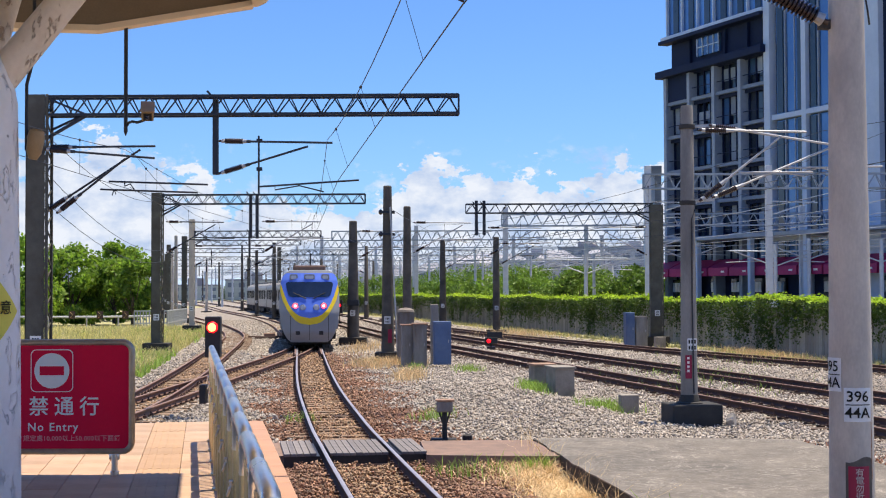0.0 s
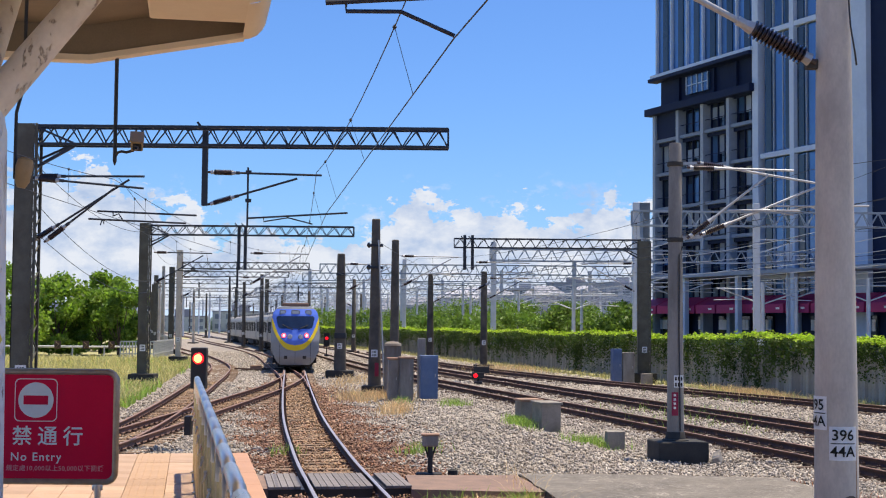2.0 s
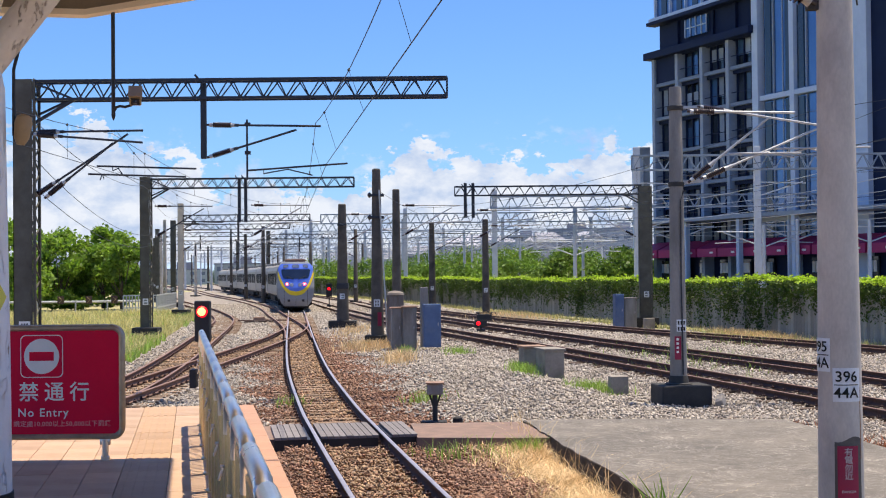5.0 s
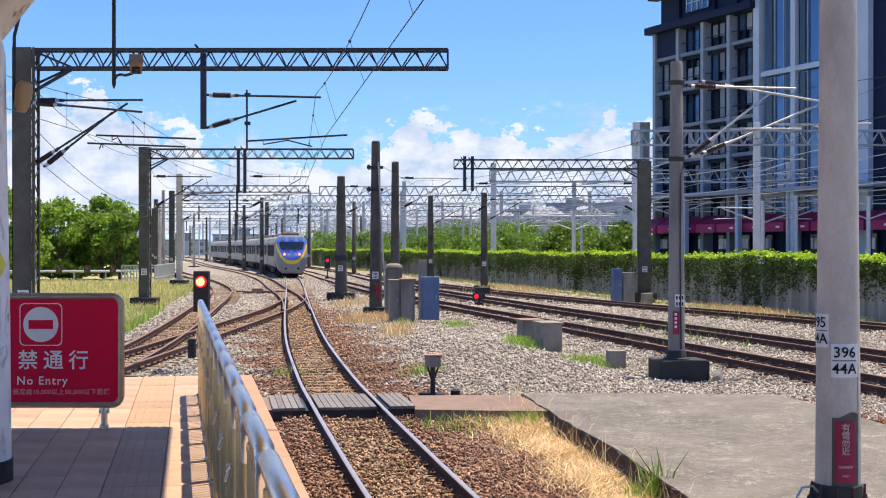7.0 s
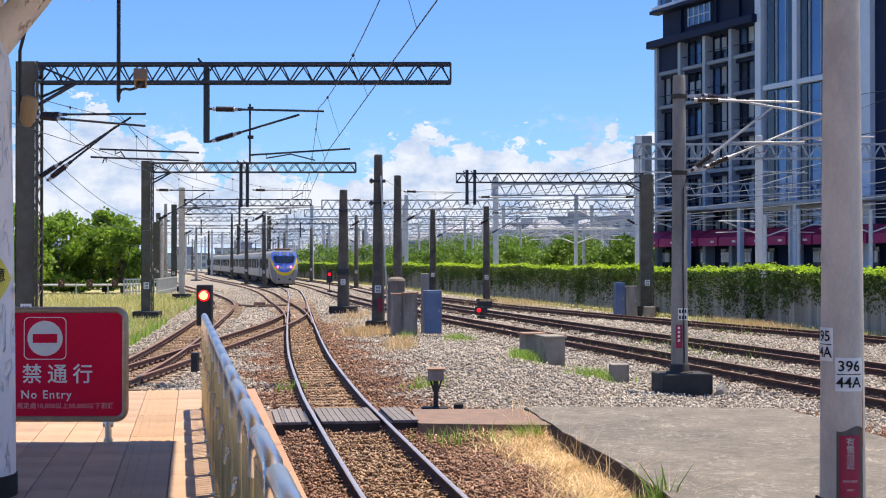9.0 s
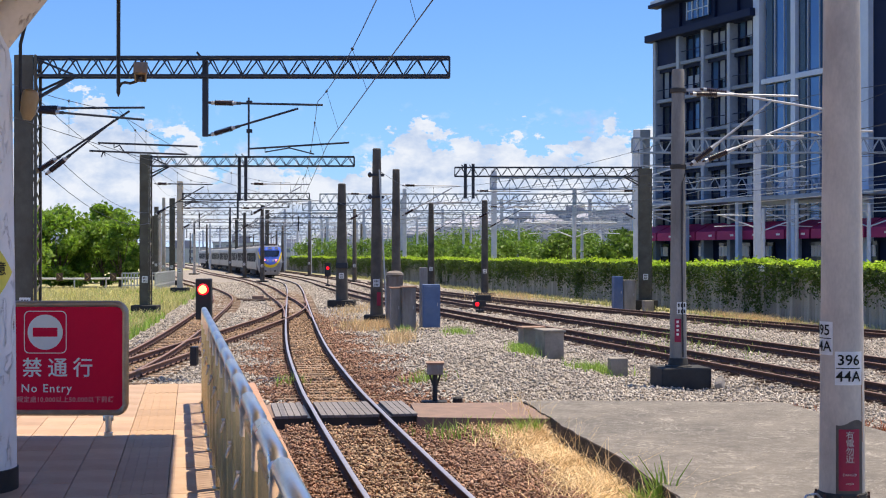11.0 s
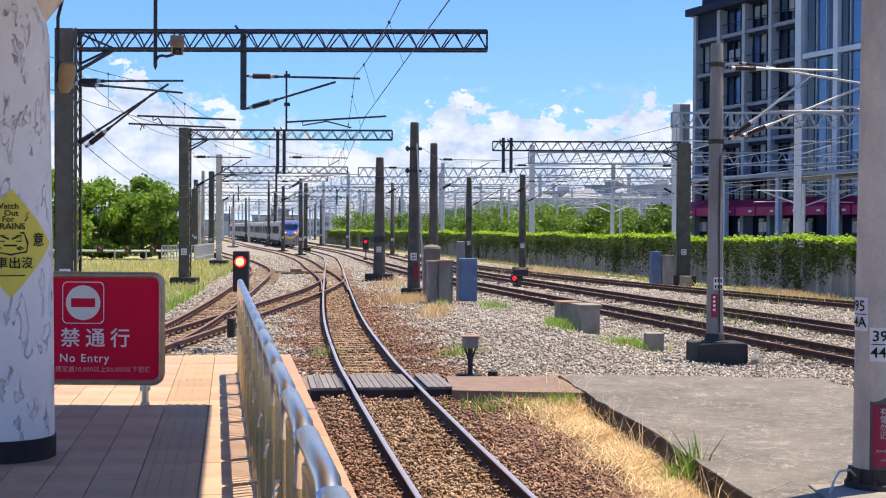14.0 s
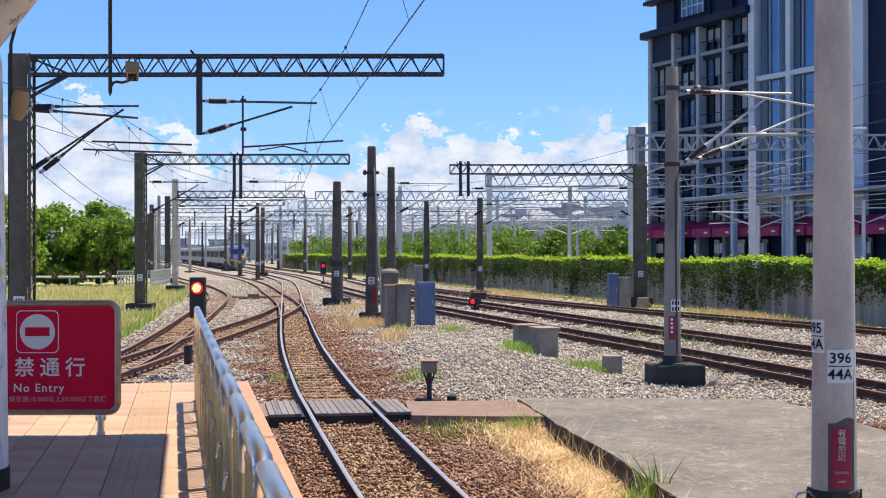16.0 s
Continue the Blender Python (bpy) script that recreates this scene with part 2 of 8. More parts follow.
M = {
    "ballast": mat("ballast_grey", (0.38, 0.33, 0.272), (0.17, 0.14, 0.115), scale=5, rough=0.95, bump=0.6, fine=13),
    "ballast_rust": mat("ballast_rust", (0.17, 0.095, 0.06), (0.1, 0.057, 0.038), scale=3, rough=0.95, bump=0.6, fine=22),
    "stone": mat("crushed_stone", (0.45, 0.395, 0.33), (0.3, 0.255, 0.21), scale=2, rough=0.9, bump=0.1, island=0.36),
    "stone_rust": mat("rusty_stone", (0.245, 0.118, 0.072), (0.35, 0.22, 0.145), scale=1.1, rough=0.9, bump=0.1, island=0.5),
    "stone_mid": mat("dusty_stone", (0.4, 0.275, 0.165), (0.3, 0.175, 0.1), scale=1.6, rough=0.9, bump=0.1, island=0.5),
    "soil": mat("dry_soil", (0.3, 0.23, 0.15), (0.2, 0.17, 0.09), scale=2, rough=0.95, bump=0.5, fine=30),
    "meadow": mat("meadow_soil", (0.42, 0.36, 0.19), (0.28, 0.27, 0.11), scale=0.25, rough=0.95, bump=0.4, fine=8),
    "far_land": mat("far_land", (0.22, 0.25, 0.14), (0.3, 0.28, 0.2), scale=0.02, rough=0.95, bump=0, fine=0.3),
    "rail_top": mat("polished_rail", (0.58, 0.53, 0.52), (0.46, 0.4, 0.39), rough=0.42, metal=0.7, bump=0.02),
    "rail_rust": mat("light_rust_rail", (0.27, 0.15, 0.1), (0.16, 0.09, 0.062), scale=12, rough=0.85, bump=0.1),
    "rail": mat("rusty_rail", (0.1, 0.052, 0.038), (0.06, 0.034, 0.027), scale=12, rough=0.85, bump=0.1),
    "rail_dull": mat("dull_rail_head", (0.32, 0.2, 0.15), (0.22, 0.13, 0.1), scale=14, rough=0.6, metal=0.35, bump=0.05),
    "sleeper": mat("weathered_sleeper", (0.27, 0.185, 0.12), (0.18, 0.122, 0.083), scale=5, rough=0.9, bump=0.4, per_object=0.25, stretch=(1, 6, 6)),
    "sleeper_far": mat("sleeper_concrete", (0.13, 0.09, 0.066), (0.09, 0.062, 0.047), scale=5, rough=0.9, bump=0.3, per_object=0.2),
    "slab": None,
    # sides coloured dark in place of a shaded undercut below the slab
    "slab_edge_shade": mat("slab_edge_shade", (0.085, 0.068, 0.05), (0.04, 0.033, 0.026), scale=4, rough=0.95, bump=0.5),
    "walk_conc": mat("footpath_concrete", (0.27, 0.175, 0.13), (0.18, 0.125, 0.098), scale=3, rough=0.9, bump=0.4, fine=30),
    "deck": mat("deck_plank", (0.23, 0.2, 0.19), (0.16, 0.14, 0.13), scale=4, rough=0.8, bump=0.2, per_object=0.15),
    "black": mat("black_paint", (0.02, 0.02, 0.022), (0.03, 0.028, 0.028), rough=0.5, bump=0.03),
    "conc": mat("pole_concrete", (0.62, 0.55, 0.455), (0.47, 0.415, 0.345), scale=3.5, rough=0.85, bump=0.2, fine=40, stretch=(1, 1, 0.45), stain=(0.36, 0.32, 0.275)),
    "conc_dark": mat("old_mast_concrete", (0.13, 0.113, 0.092), (0.075, 0.066, 0.055), scale=2.5, rough=0.85, bump=0.2, stain=(0.05, 0.045, 0.038)),
    "conc_block": mat("plinth_concrete", (0.06, 0.055, 0.048), (0.035, 0.032, 0.029), scale=3, rough=0.9, bump=0.25),
    "olive": mat("olive_steel", (0.115, 0.108, 0.08), (0.075, 0.07, 0.053), scale=3, rough=0.6, bump=0.06, stain=(0.07, 0.058, 0.04)),
    "gantry": mat("dark_gantry_steel", (0.036, 0.041, 0.052), (0.024, 0.028, 0.036), scale=4, rough=0.5, metal=0.2, bump=0.04),
    "galv": mat("galvanised_steel", (0.5, 0.5, 0.5), (0.38, 0.38, 0.38), scale=6, rough=0.45, metal=0.5, bump=0.03),
    "pale_steel": mat("pale_steel", (0.62, 0.65, 0.68), (0.5, 0.53, 0.56), scale=2, rough=0.5, metal=0.1, bump=0.03),
    "porcelain": mat("brown_porcelain", (0.05, 0.03, 0.028), (0.035, 0.022, 0.02), rough=0.25, bump=0, spec=0.6),
    "cable": mat("wire", (0.05, 0.05, 0.052), (0.035, 0.035, 0.037), rough=0.5, metal=0.4, bump=0),
    "tile": mat("platform_tile", (0.52, 0.345, 0.215), (0.41, 0.265, 0.165), scale=2.2, rough=0.5, bump=0.05, per_object=0.12, rough2=0.75, spec=0.4),
    "tactile": mat("tactile_tile", (0.47, 0.3, 0.17), (0.39, 0.245, 0.135), scale=3, rough=0.6, bump=0.06, per_object=0.12, spec=0.4),
    "coping": mat("coping_stone", (0.47, 0.265, 0.17), (0.4, 0.22, 0.14), scale=2, rough=0.8, bump=0.06, per_object=0.05),
    "grout": mat("grout", (0.11, 0.085, 0.065), rough=0.95, bump=0.1),
    "steel": mat("stainless_steel", (0.8, 0.77, 0.72), (0.7, 0.67, 0.62), scale=8, rough=0.24, metal=1.0, bump=0, rough2=0.34),
    # plain stainless; the warm platform's reflection is put into its gold colour
    "gold_tint_steel": mat("gold_reflecting_stainless", (0.6, 0.5, 0.29), (0.36, 0.31, 0.17), scale=4, rough=0.22, metal=0.85, bump=0.02, rough2=0.4),
    "conc_mid": mat("mast_concrete", (0.31, 0.285, 0.25), (0.22, 0.2, 0.175), scale=2.2, rough=0.85, bump=0.15, fine=40, stretch=(1, 1, 0.3), stain=(0.15, 0.135, 0.115)),
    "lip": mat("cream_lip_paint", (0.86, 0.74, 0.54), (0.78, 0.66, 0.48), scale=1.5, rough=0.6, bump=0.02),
    "board_brown": mat("brown_board", (0.1, 0.06, 0.035), (0.07, 0.045, 0.03), rough=0.6, bump=0.02),
    # distance haze is mixed into this leaf colour as a greyer green
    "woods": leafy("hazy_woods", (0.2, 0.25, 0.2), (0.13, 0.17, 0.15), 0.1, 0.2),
    "white_paint": None,
    "red_sign": mat("red_enamel", (0.78, 0.008, 0.05), (0.7, 0.008, 0.045), scale=2, rough=0.5, bump=0.01, spec=0.12),
    "sign_white": mat("sign_white", (0.85, 0.82, 0.75), (0.78, 0.75, 0.69), rough=0.5, bump=0),
    "sign_pink": mat("sign_faint_print", (0.8, 0.3, 0.3), (0.74, 0.26, 0.27), rough=0.5, bump=0),
    "sign_frame": mat("sign_frame", (0.5, 0.4, 0.29), (0.38, 0.3, 0.22), rough=0.35, metal=0.7, bump=0.02),
    "yellow": mat("yellow_sticker", (0.8, 0.7, 0.1), (0.72, 0.62, 0.09), scale=6, rough=0.55, bump=0.02),
    "ink": mat("black_ink", (0.03, 0.03, 0.02), rough=0.6, bump=0),
    "plate": mat("number_plate_enamel", (0.78, 0.78, 0.76), (0.7, 0.7, 0.68), rough=0.4, bump=0.02),
    "red_plate": mat("red_warning_plate", (0.33, 0.012, 0.05), (0.27, 0.012, 0.045), scale=5, rough=0.45, bump=0.02),
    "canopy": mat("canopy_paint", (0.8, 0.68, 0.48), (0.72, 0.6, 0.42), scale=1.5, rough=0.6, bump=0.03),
    # the canopy's paint again, with the shade of its underside in the colour
    "canopy_shaded": mat("canopy_shaded_paint", (0.26, 0.205, 0.14), (0.2, 0.16, 0.11), scale=1.5, rough=0.7, bump=0.03),
    "horn": mat("beige_plastic", (0.4, 0.27, 0.13), (0.34, 0.23, 0.11), rough=0.5, bump=0.02),
    "blue_box": mat("blue_cabinet_paint", (0.1, 0.16, 0.29), (0.075, 0.12, 0.22), scale=2, rough=0.5, bump=0.03, stain=(0.16, 0.2, 0.28)),
    "box_conc": mat("box_concrete", (0.33, 0.29, 0.24), (0.23, 0.2, 0.165), scale=3, rough=0.9, bump=0.2, fine=30, stain=(0.17, 0.145, 0.115)),
    "grey_box": mat("grey_cabinet_paint", (0.34, 0.315, 0.28), (0.22, 0.205, 0.185), scale=3, rough=0.7, bump=0.08, stretch=(1, 1, 0.25), stain=(0.16, 0.12, 0.09)),
    "lid": mat("rusty_lid", (0.36, 0.22, 0.14), (0.27, 0.17, 0.12), scale=5, rough=0.8, bump=0.1),
    "fence": mat("board_fence", (0.4, 0.385, 0.33), (0.23, 0.22, 0.185), scale=1.5, rough=0.9, bump=0.1, stretch=(1, 1, 0.3), stain=(0.13, 0.13, 0.1), per_object=0.25),
    # same ivy twice: shade is coloured into the hanging leaves, sun into the top
    "ivy": leafy("ivy_leaf_shaded", (0.1, 0.155, 0.028), (0.032, 0.055, 0.012), 0.8, 0.3),
    "ivy_top": leafy("ivy_leaf_sunlit", (0.5, 0.62, 0.07), (0.3, 0.42, 0.035), 0.8, 0.45),
    "leaf": leafy("tree_leaf", (0.32, 0.44, 0.075), (0.1, 0.18, 0.03), 0.35, 0.5),
    "leaf_far": leafy("far_leaf", (0.27, 0.39, 0.075), (0.075, 0.135, 0.03), 0.3, 0.4),
    "bark": mat("bark", (0.14, 0.1, 0.07), (0.08, 0.06, 0.045), scale=6, rough=0.9, bump=0.4),
    "straw": leafy("dry_grass", (0.84, 0.65, 0.37), (0.64, 0.46, 0.24), 0.9, 0.2, (1.0, 0.85, 0.6)),
    "grass": leafy("green_grass", (0.38, 0.5, 0.12), (0.24, 0.36, 0.07), 0.9, 0.3),
    "meadow_blade": leafy("meadow_grass", (0.74, 0.64, 0.32), (0.48, 0.48, 0.17), 0.3, 0.2, (1.0, 1.0, 0.6)),
    "bldg_white": mat("white_cladding", (0.53, 0.63, 0.75), (0.45, 0.55, 0.67), scale=0.4, rough=0.5, bump=0.01, fine=3),
    "bldg_navy": mat("navy_cladding", (0.009, 0.02, 0.06), (0.007, 0.015, 0.045), scale=0.3, rough=0.65, spec=0.2, bump=0.01, fine=3),
    "bldg_grey": mat("grey_spandrel", (0.32, 0.38, 0.45), (0.24, 0.29, 0.35), scale=0.4, rough=0.5, bump=0.01, fine=3),
    "bldg_slab": mat("balcony_slab", (0.2, 0.25, 0.32), (0.15, 0.19, 0.25), scale=0.4, rough=0.5, bump=0.01, fine=3),
    "awning": mat("purple_awning", (0.42, 0.03, 0.13), (0.36, 0.026, 0.11), scale=0.4, rough=0.6, bump=0.02),
    "glass": mat("curtain_glass", (0.1, 0.22, 0.42), (0.06, 0.14, 0.3), scale=0.12, rough=0.08, metal=0.35, bump=0, spec=0.9, per_object=0.45),
    "glass_dark": mat("dark_glass", (0.02, 0.03, 0.045), (0.035, 0.045, 0.06), scale=0.3, rough=0.1, bump=0, spec=0.7, per_object=0.4),
    "curtain": mat("window_curtain", (0.3, 0.36, 0.43), (0.22, 0.27, 0.33), scale=0.6, rough=0.8, bump=0, per_object=0.3),
    "car_steel": mat("carriage_steel", (0.37, 0.365, 0.355), (0.28, 0.275, 0.265), scale=1.2, rough=0.45, metal=0.15, bump=0.02, per_object=0.05),
    "car_roof": mat("carriage_roof", (0.3, 0.29, 0.28), (0.22, 0.21, 0.2), scale=1.5, rough=0.8, bump=0.05, per_object=0.05),
    "car_grey": mat("nose_grey", (0.29, 0.3, 0.315), (0.25, 0.26, 0.275), scale=2, rough=0.4, bump=0.01, per_object=0.02),
    "car_blue": mat("nose_blue", (0.12, 0.22, 0.78), (0.1, 0.19, 0.7), scale=2, rough=0.35, bump=0.01, per_object=0.02),
    "car_yellow": mat("nose_yellow", (0.82, 0.6, 0.02), (0.75, 0.54, 0.02), scale=2, rough=0.4, bump=0.01, per_object=0.02),
    "under": mat("underframe", (0.035, 0.032, 0.03), (0.022, 0.02, 0.019), scale=5, rough=0.8, bump=0.1, per_object=0.1),
    "car_window": mat("car_window", (0.012, 0.015, 0.018), (0.008, 0.01, 0.013), rough=0.6, bump=0, spec=0.05),
    "windscreen": mat("windscreen", (0.06, 0.085, 0.13), (0.035, 0.05, 0.08), scale=1.5, rough=0.06, metal=0.6, bump=0, spec=0.8),
    "lamp_glass": mat("lamp_glass", (0.6, 0.64, 0.7), (0.5, 0.54, 0.6), rough=0.15, bump=0),
    "hood": mat("brown_hood", (0.2, 0.12, 0.09), (0.15, 0.09, 0.07), rough=0.8, bump=0.05),
    "tail_red": glow("tail_lamp", (1.0, 0.06, 0.1), 2.6),
    "tail_core": glow("tail_lamp_core", (1.0, 0.42, 0.5), 2.4),
    "signal_red": glow("signal_red", (1.0, 0.004, 0.012), 1.6),
    "signal_core": glow("signal_core", (1.0, 0.4, 0.1), 3.2),
    # walls and roofs are coloured paler and bluer to carry the haze
    "house": mat("far_house_hazed", (0.48, 0.5, 0.54), (0.4, 0.42, 0.46), scale=0.1, rough=0.9, bump=0, fine=1, per_object=0.2),
    "house_roof": mat("far_roof_hazed", (0.36, 0.36, 0.39), (0.3, 0.3, 0.33), scale=0.1, rough=0.9, bump=0, fine=1, per_object=0.25),
    "house_glass": mat("far_window", (0.2, 0.23, 0.28), rough=0.3, bump=0),
    # blue of the distant air is part of the hill colour
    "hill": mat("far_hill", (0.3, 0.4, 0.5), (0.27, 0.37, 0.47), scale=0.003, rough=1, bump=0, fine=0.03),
    "red_weed": leafy("red_weed", (0.4, 0.13, 0.05), (0.28, 0.1, 0.04), 0.9, 0.2, (1.0, 0.7, 0.5)),
    "rubber": mat("black_base_paint", (0.012, 0.012, 0.014), (0.02, 0.02, 0.022), rough=0.6, bump=0.03),
    "rust_line": mat("rust_streak", (0.3, 0.14, 0.05), (0.24, 0.11, 0.045), rough=0.9, bump=0.05),
    "road_white": mat("guard_rail", (0.5, 0.5, 0.48), (0.42, 0.42, 0.4), scale=2, rough=0.6, bump=0.05),
    "pale_fence": mat("pale_fence", (0.5, 0.52, 0.5), (0.42, 0.44, 0.42), scale=1.5, rough=0.7, bump=0.05),
}


def peeling(name, white, white2, RING, BARE, lo):
    """White paint that flakes off grey render."""
    m = mat(name, white, white2, scale=3, rough=0.7, bump=0.1, fine=25)
    tr = m.node_tree
    bs = tr.nodes["Principled BSDF"]
    src = bs.inputs["Base Color"].links[0].from_socket
    geo = tr.nodes.new("ShaderNodeNewGeometry")
    mp = tr.nodes.new("ShaderNodeMapping")
    mp.inputs["Scale"].default_value = (1, 1, 0.42)
    tr.links.new(geo.outputs["Position"], mp.inputs[0])
    n = node(tr, "ShaderNodeTexNoise", ins={"Scale": 7.5, "Detail": 9.0, "Roughness": 0.66, "Distortion": 0.25})
    tr.links.new(mp.outputs[0], n.inputs["Vector"])
    edge = tr.nodes.new("ShaderNodeMapRange")
    edge.inputs[1].default_value, edge.inputs[2].default_value = lo + 0.03, lo + 0.045
    tr.links.new(n.outputs[0], edge.inputs[0])
    ring = tr.nodes.new("ShaderNodeMapRange")
    ring.inputs[1].default_value, ring.inputs[2].default_value = lo, lo + 0.02
    tr.links.new(n.outputs[0], ring.inputs[0])
    c = mix_color(tr, ring.outputs[0], src, RING)
    c = mix_color(tr, edge.outputs[0], c, BARE)
    spot = tr.nodes.new("ShaderNodeMapRange")
    spot.inputs[1].default_value, spot.inputs[2].default_value = lo + 0.115, lo + 0.125
    tr.links.new(n.outputs[0], spot.inputs[0])
    c = mix_color(tr, spot.outputs[0], c, (0.3, 0.23, 0.17))
    tr.links.new(c, bs.inputs["Base Color"])
    bp = bs.inputs["Normal"].links[0].from_node
    b2 = tr.nodes.new("ShaderNodeBump")
    b2.invert = True
    b2.inputs["Strength"].default_value, b2.inputs["Distance"].default_value = 1.0, 0.02
    tr.links.new(ring.outputs[0], b2.inputs["Height"])
    tr.links.new(bp.outputs[0], b2.inputs["Normal"])
    tr.links.new(b2.outputs[0], bs.inputs["Normal"])
    return m


M["white_paint"] = peeling("peeling_white_paint", (0.88, 0.86, 0.82), (0.8, 0.78, 0.74), (0.81, 0.785, 0.745), (0.84, 0.82, 0.79), 0.56)


def scuffed(name):
    """Worn cast concrete: cloudy tone, dark damp patches and thin pale scratches."""
    m = mat(name, (0.19, 0.163, 0.13), (0.105, 0.09, 0.073), scale=0.9, rough=0.85, bump=0.2, fine=45, stain=(0.1, 0.088, 0.072))
    tr = m.node_tree
    bs = tr.nodes["Principled BSDF"]
    src = bs.inputs["Base Color"].links[0].from_socket
    pos = tr.nodes.new("ShaderNodeNewGeometry").outputs["Position"]
    for scale, width, colour, amount in ((2.2, 0.02, (0.42, 0.37, 0.31), 0.85), (6.5, 0.035, (0.34, 0.3, 0.25), 0.7), (2.6, 0.014, (0.05, 0.044, 0.038), 0.7), (14.0, 0.06, (0.27, 0.24, 0.2), 0.6)):
        n = node(tr, "ShaderNodeTexNoise", ins={"Scale": scale, "Detail": 3.0, "Roughness": 0.55, "Distortion": 1.6})
        tr.links.new(pos, n.inputs["Vector"])
        near = math_node(tr, "ABSOLUTE", math_node(tr, "SUBTRACT", n.outputs[0], 0.5))
        thin = tr.nodes.new("ShaderNodeMapRange")
        thin.inputs[1].default_value, thin.inputs[2].default_value = width, 0.0
        tr.links.new(near, thin.inputs[0])
        patch = node(tr, "ShaderNodeTexNoise", ins={"Scale": scale * 0.45 + 0.3, "Detail": 4.0})
        tr.links.new(pos, patch.inputs["Vector"])
        pm = tr.nodes.new("ShaderNodeMapRange")
        pm.inputs[1].default_value, pm.inputs[2].default_value = 0.43, 0.58
        tr.links.new(patch.outputs[0], pm.inputs[0])
        fac = math_node(tr, "MULTIPLY", math_node(tr, "MULTIPLY", thin.outputs[0], pm.outputs[0]), amount)
        src = mix_color(tr, fac, src, colour)
    tr.links.new(src, bs.inputs["Base Color"])
    return m


M["slab"] = scuffed("slab_concrete")
M["arm_paint"] = peeling("stained_arm_paint", (0.84, 0.74, 0.6), (0.7, 0.6, 0.47), (0.56, 0.45, 0.34), (0.44, 0.34, 0.25), 0.58)

# ---- building helpers ----


def finish(name, bm, material, smooth=False):
    me = bpy.data.meshes.new(name)
    bmesh.ops.recalc_face_normals(bm, faces=bm.faces)
    bm.to_mesh(me)
    bm.free()
    for m in material if isinstance(material, (list, tuple)) else [material]:
        me.materials.append(m)
    if smooth:
        for p in me.polygons:
            p.use_smooth = True
        me.set_sharp_from_angle(angle=radians(35))
    return me


def part(name, bm, material, parent, label="", smooth=False):
    ob = new(name, finish(name, bm, material, smooth))
    ob.parent = parent
    if label:
        ob["label"] = label
    return ob


def thing(name, m, label, category, group="", kind=""):
    ob = new(name)
    ob.empty_display_size = 0.2
    ob.matrix_world = m
    return tagged(ob, label, category, group, kind)


def solid(name, bm, material, label, category, group="", kind="", m=None, smooth=False):
    ob = new(name, finish(name, bm, material, smooth))
    if m is not None:
        ob.matrix_world = m
    return tagged(ob, label, category, group, kind)


def box(bm, lo, hi, bevel=0.0, m=None, mi=0):
    x0, y0, z0 = lo
    x1, y1, z1 = hi
    r = bmesh.ops.create_cube(bm, size=1, matrix=Matrix.Translation(((x0 + x1) / 2, (y0 + y1) / 2, (z0 + z1) / 2)) @ Matrix.Diagonal((x1 - x0, y1 - y0, z1 - z0, 1)))
    vs = r["verts"]
    if bevel:
        es = list({e for v in vs for e in v.link_edges})
        b = bmesh.ops.bevel(bm, geom=es, offset=bevel, segments=2, affect="EDGES", profile=0.5)
        vs = list({v for f in b["faces"] for v in f.verts} | {v for v in vs if v.is_valid})
    if m is not None:
        bmesh.ops.transform(bm, matrix=m, verts=[v for v in vs if v.is_valid])
    if mi:
        for f in {f for v in vs for f in v.link_faces}:
            f.material_index = mi
    return bm


def rod(bm, p, q, r, r2=None, seg=8, caps=True):
    p, q = Vector(p), Vector(q)
    d = q - p
    m = Matrix.Translation((p + q) / 2) @ d.to_track_quat("Z", "Y").to_matrix().to_4x4()
    bmesh.ops.create_cone(bm, cap_ends=caps, segments=seg, radius1=r, radius2=r if r2 is None else r2, depth=d.length, matrix=m)
    return bm


def bar(bm, p, q, w, h=None):
    """A square bar from p to q."""
    p, q = Vector(p), Vector(q)
    d = q - p
    m = Matrix.Translation((p + q) / 2) @ d.to_track_quat("Z", "Y").to_matrix().to_4x4() @ Matrix.Diagonal((w, h or w, d.length, 1))
    bmesh.ops.create_cube(bm, size=1, matrix=m)
    return bm


def lathe(bm, profile, seg=24, m=None):
    """Turned about z: profile of (radius, z)."""
    rings = []
    for r, z in profile:
        rings.append([bm.verts.new((r * math.cos(2 * math.pi * i / seg), r * math.sin(2 * math.pi * i / seg), z)) for i in range(seg)])
    for a, b in zip(rings, rings[1:]):
        for i in range(seg):
            bm.faces.new((a[i], a[(i + 1) % seg], b[(i + 1) % seg], b[i]))
    bm.faces.new(rings[0][::-1])
    bm.faces.new(rings[-1])
    if m is not None:
        bmesh.ops.transform(bm, matrix=m, verts=[v for r in rings for v in r])
    return bm


def aim(p, q):
    """A matrix that takes z from p towards q."""
    p, q = Vector(p), Vector(q)
    return Matrix.Translation(p) @ (q - p).to_track_quat("Z", "Y").to_matrix().to_4x4()


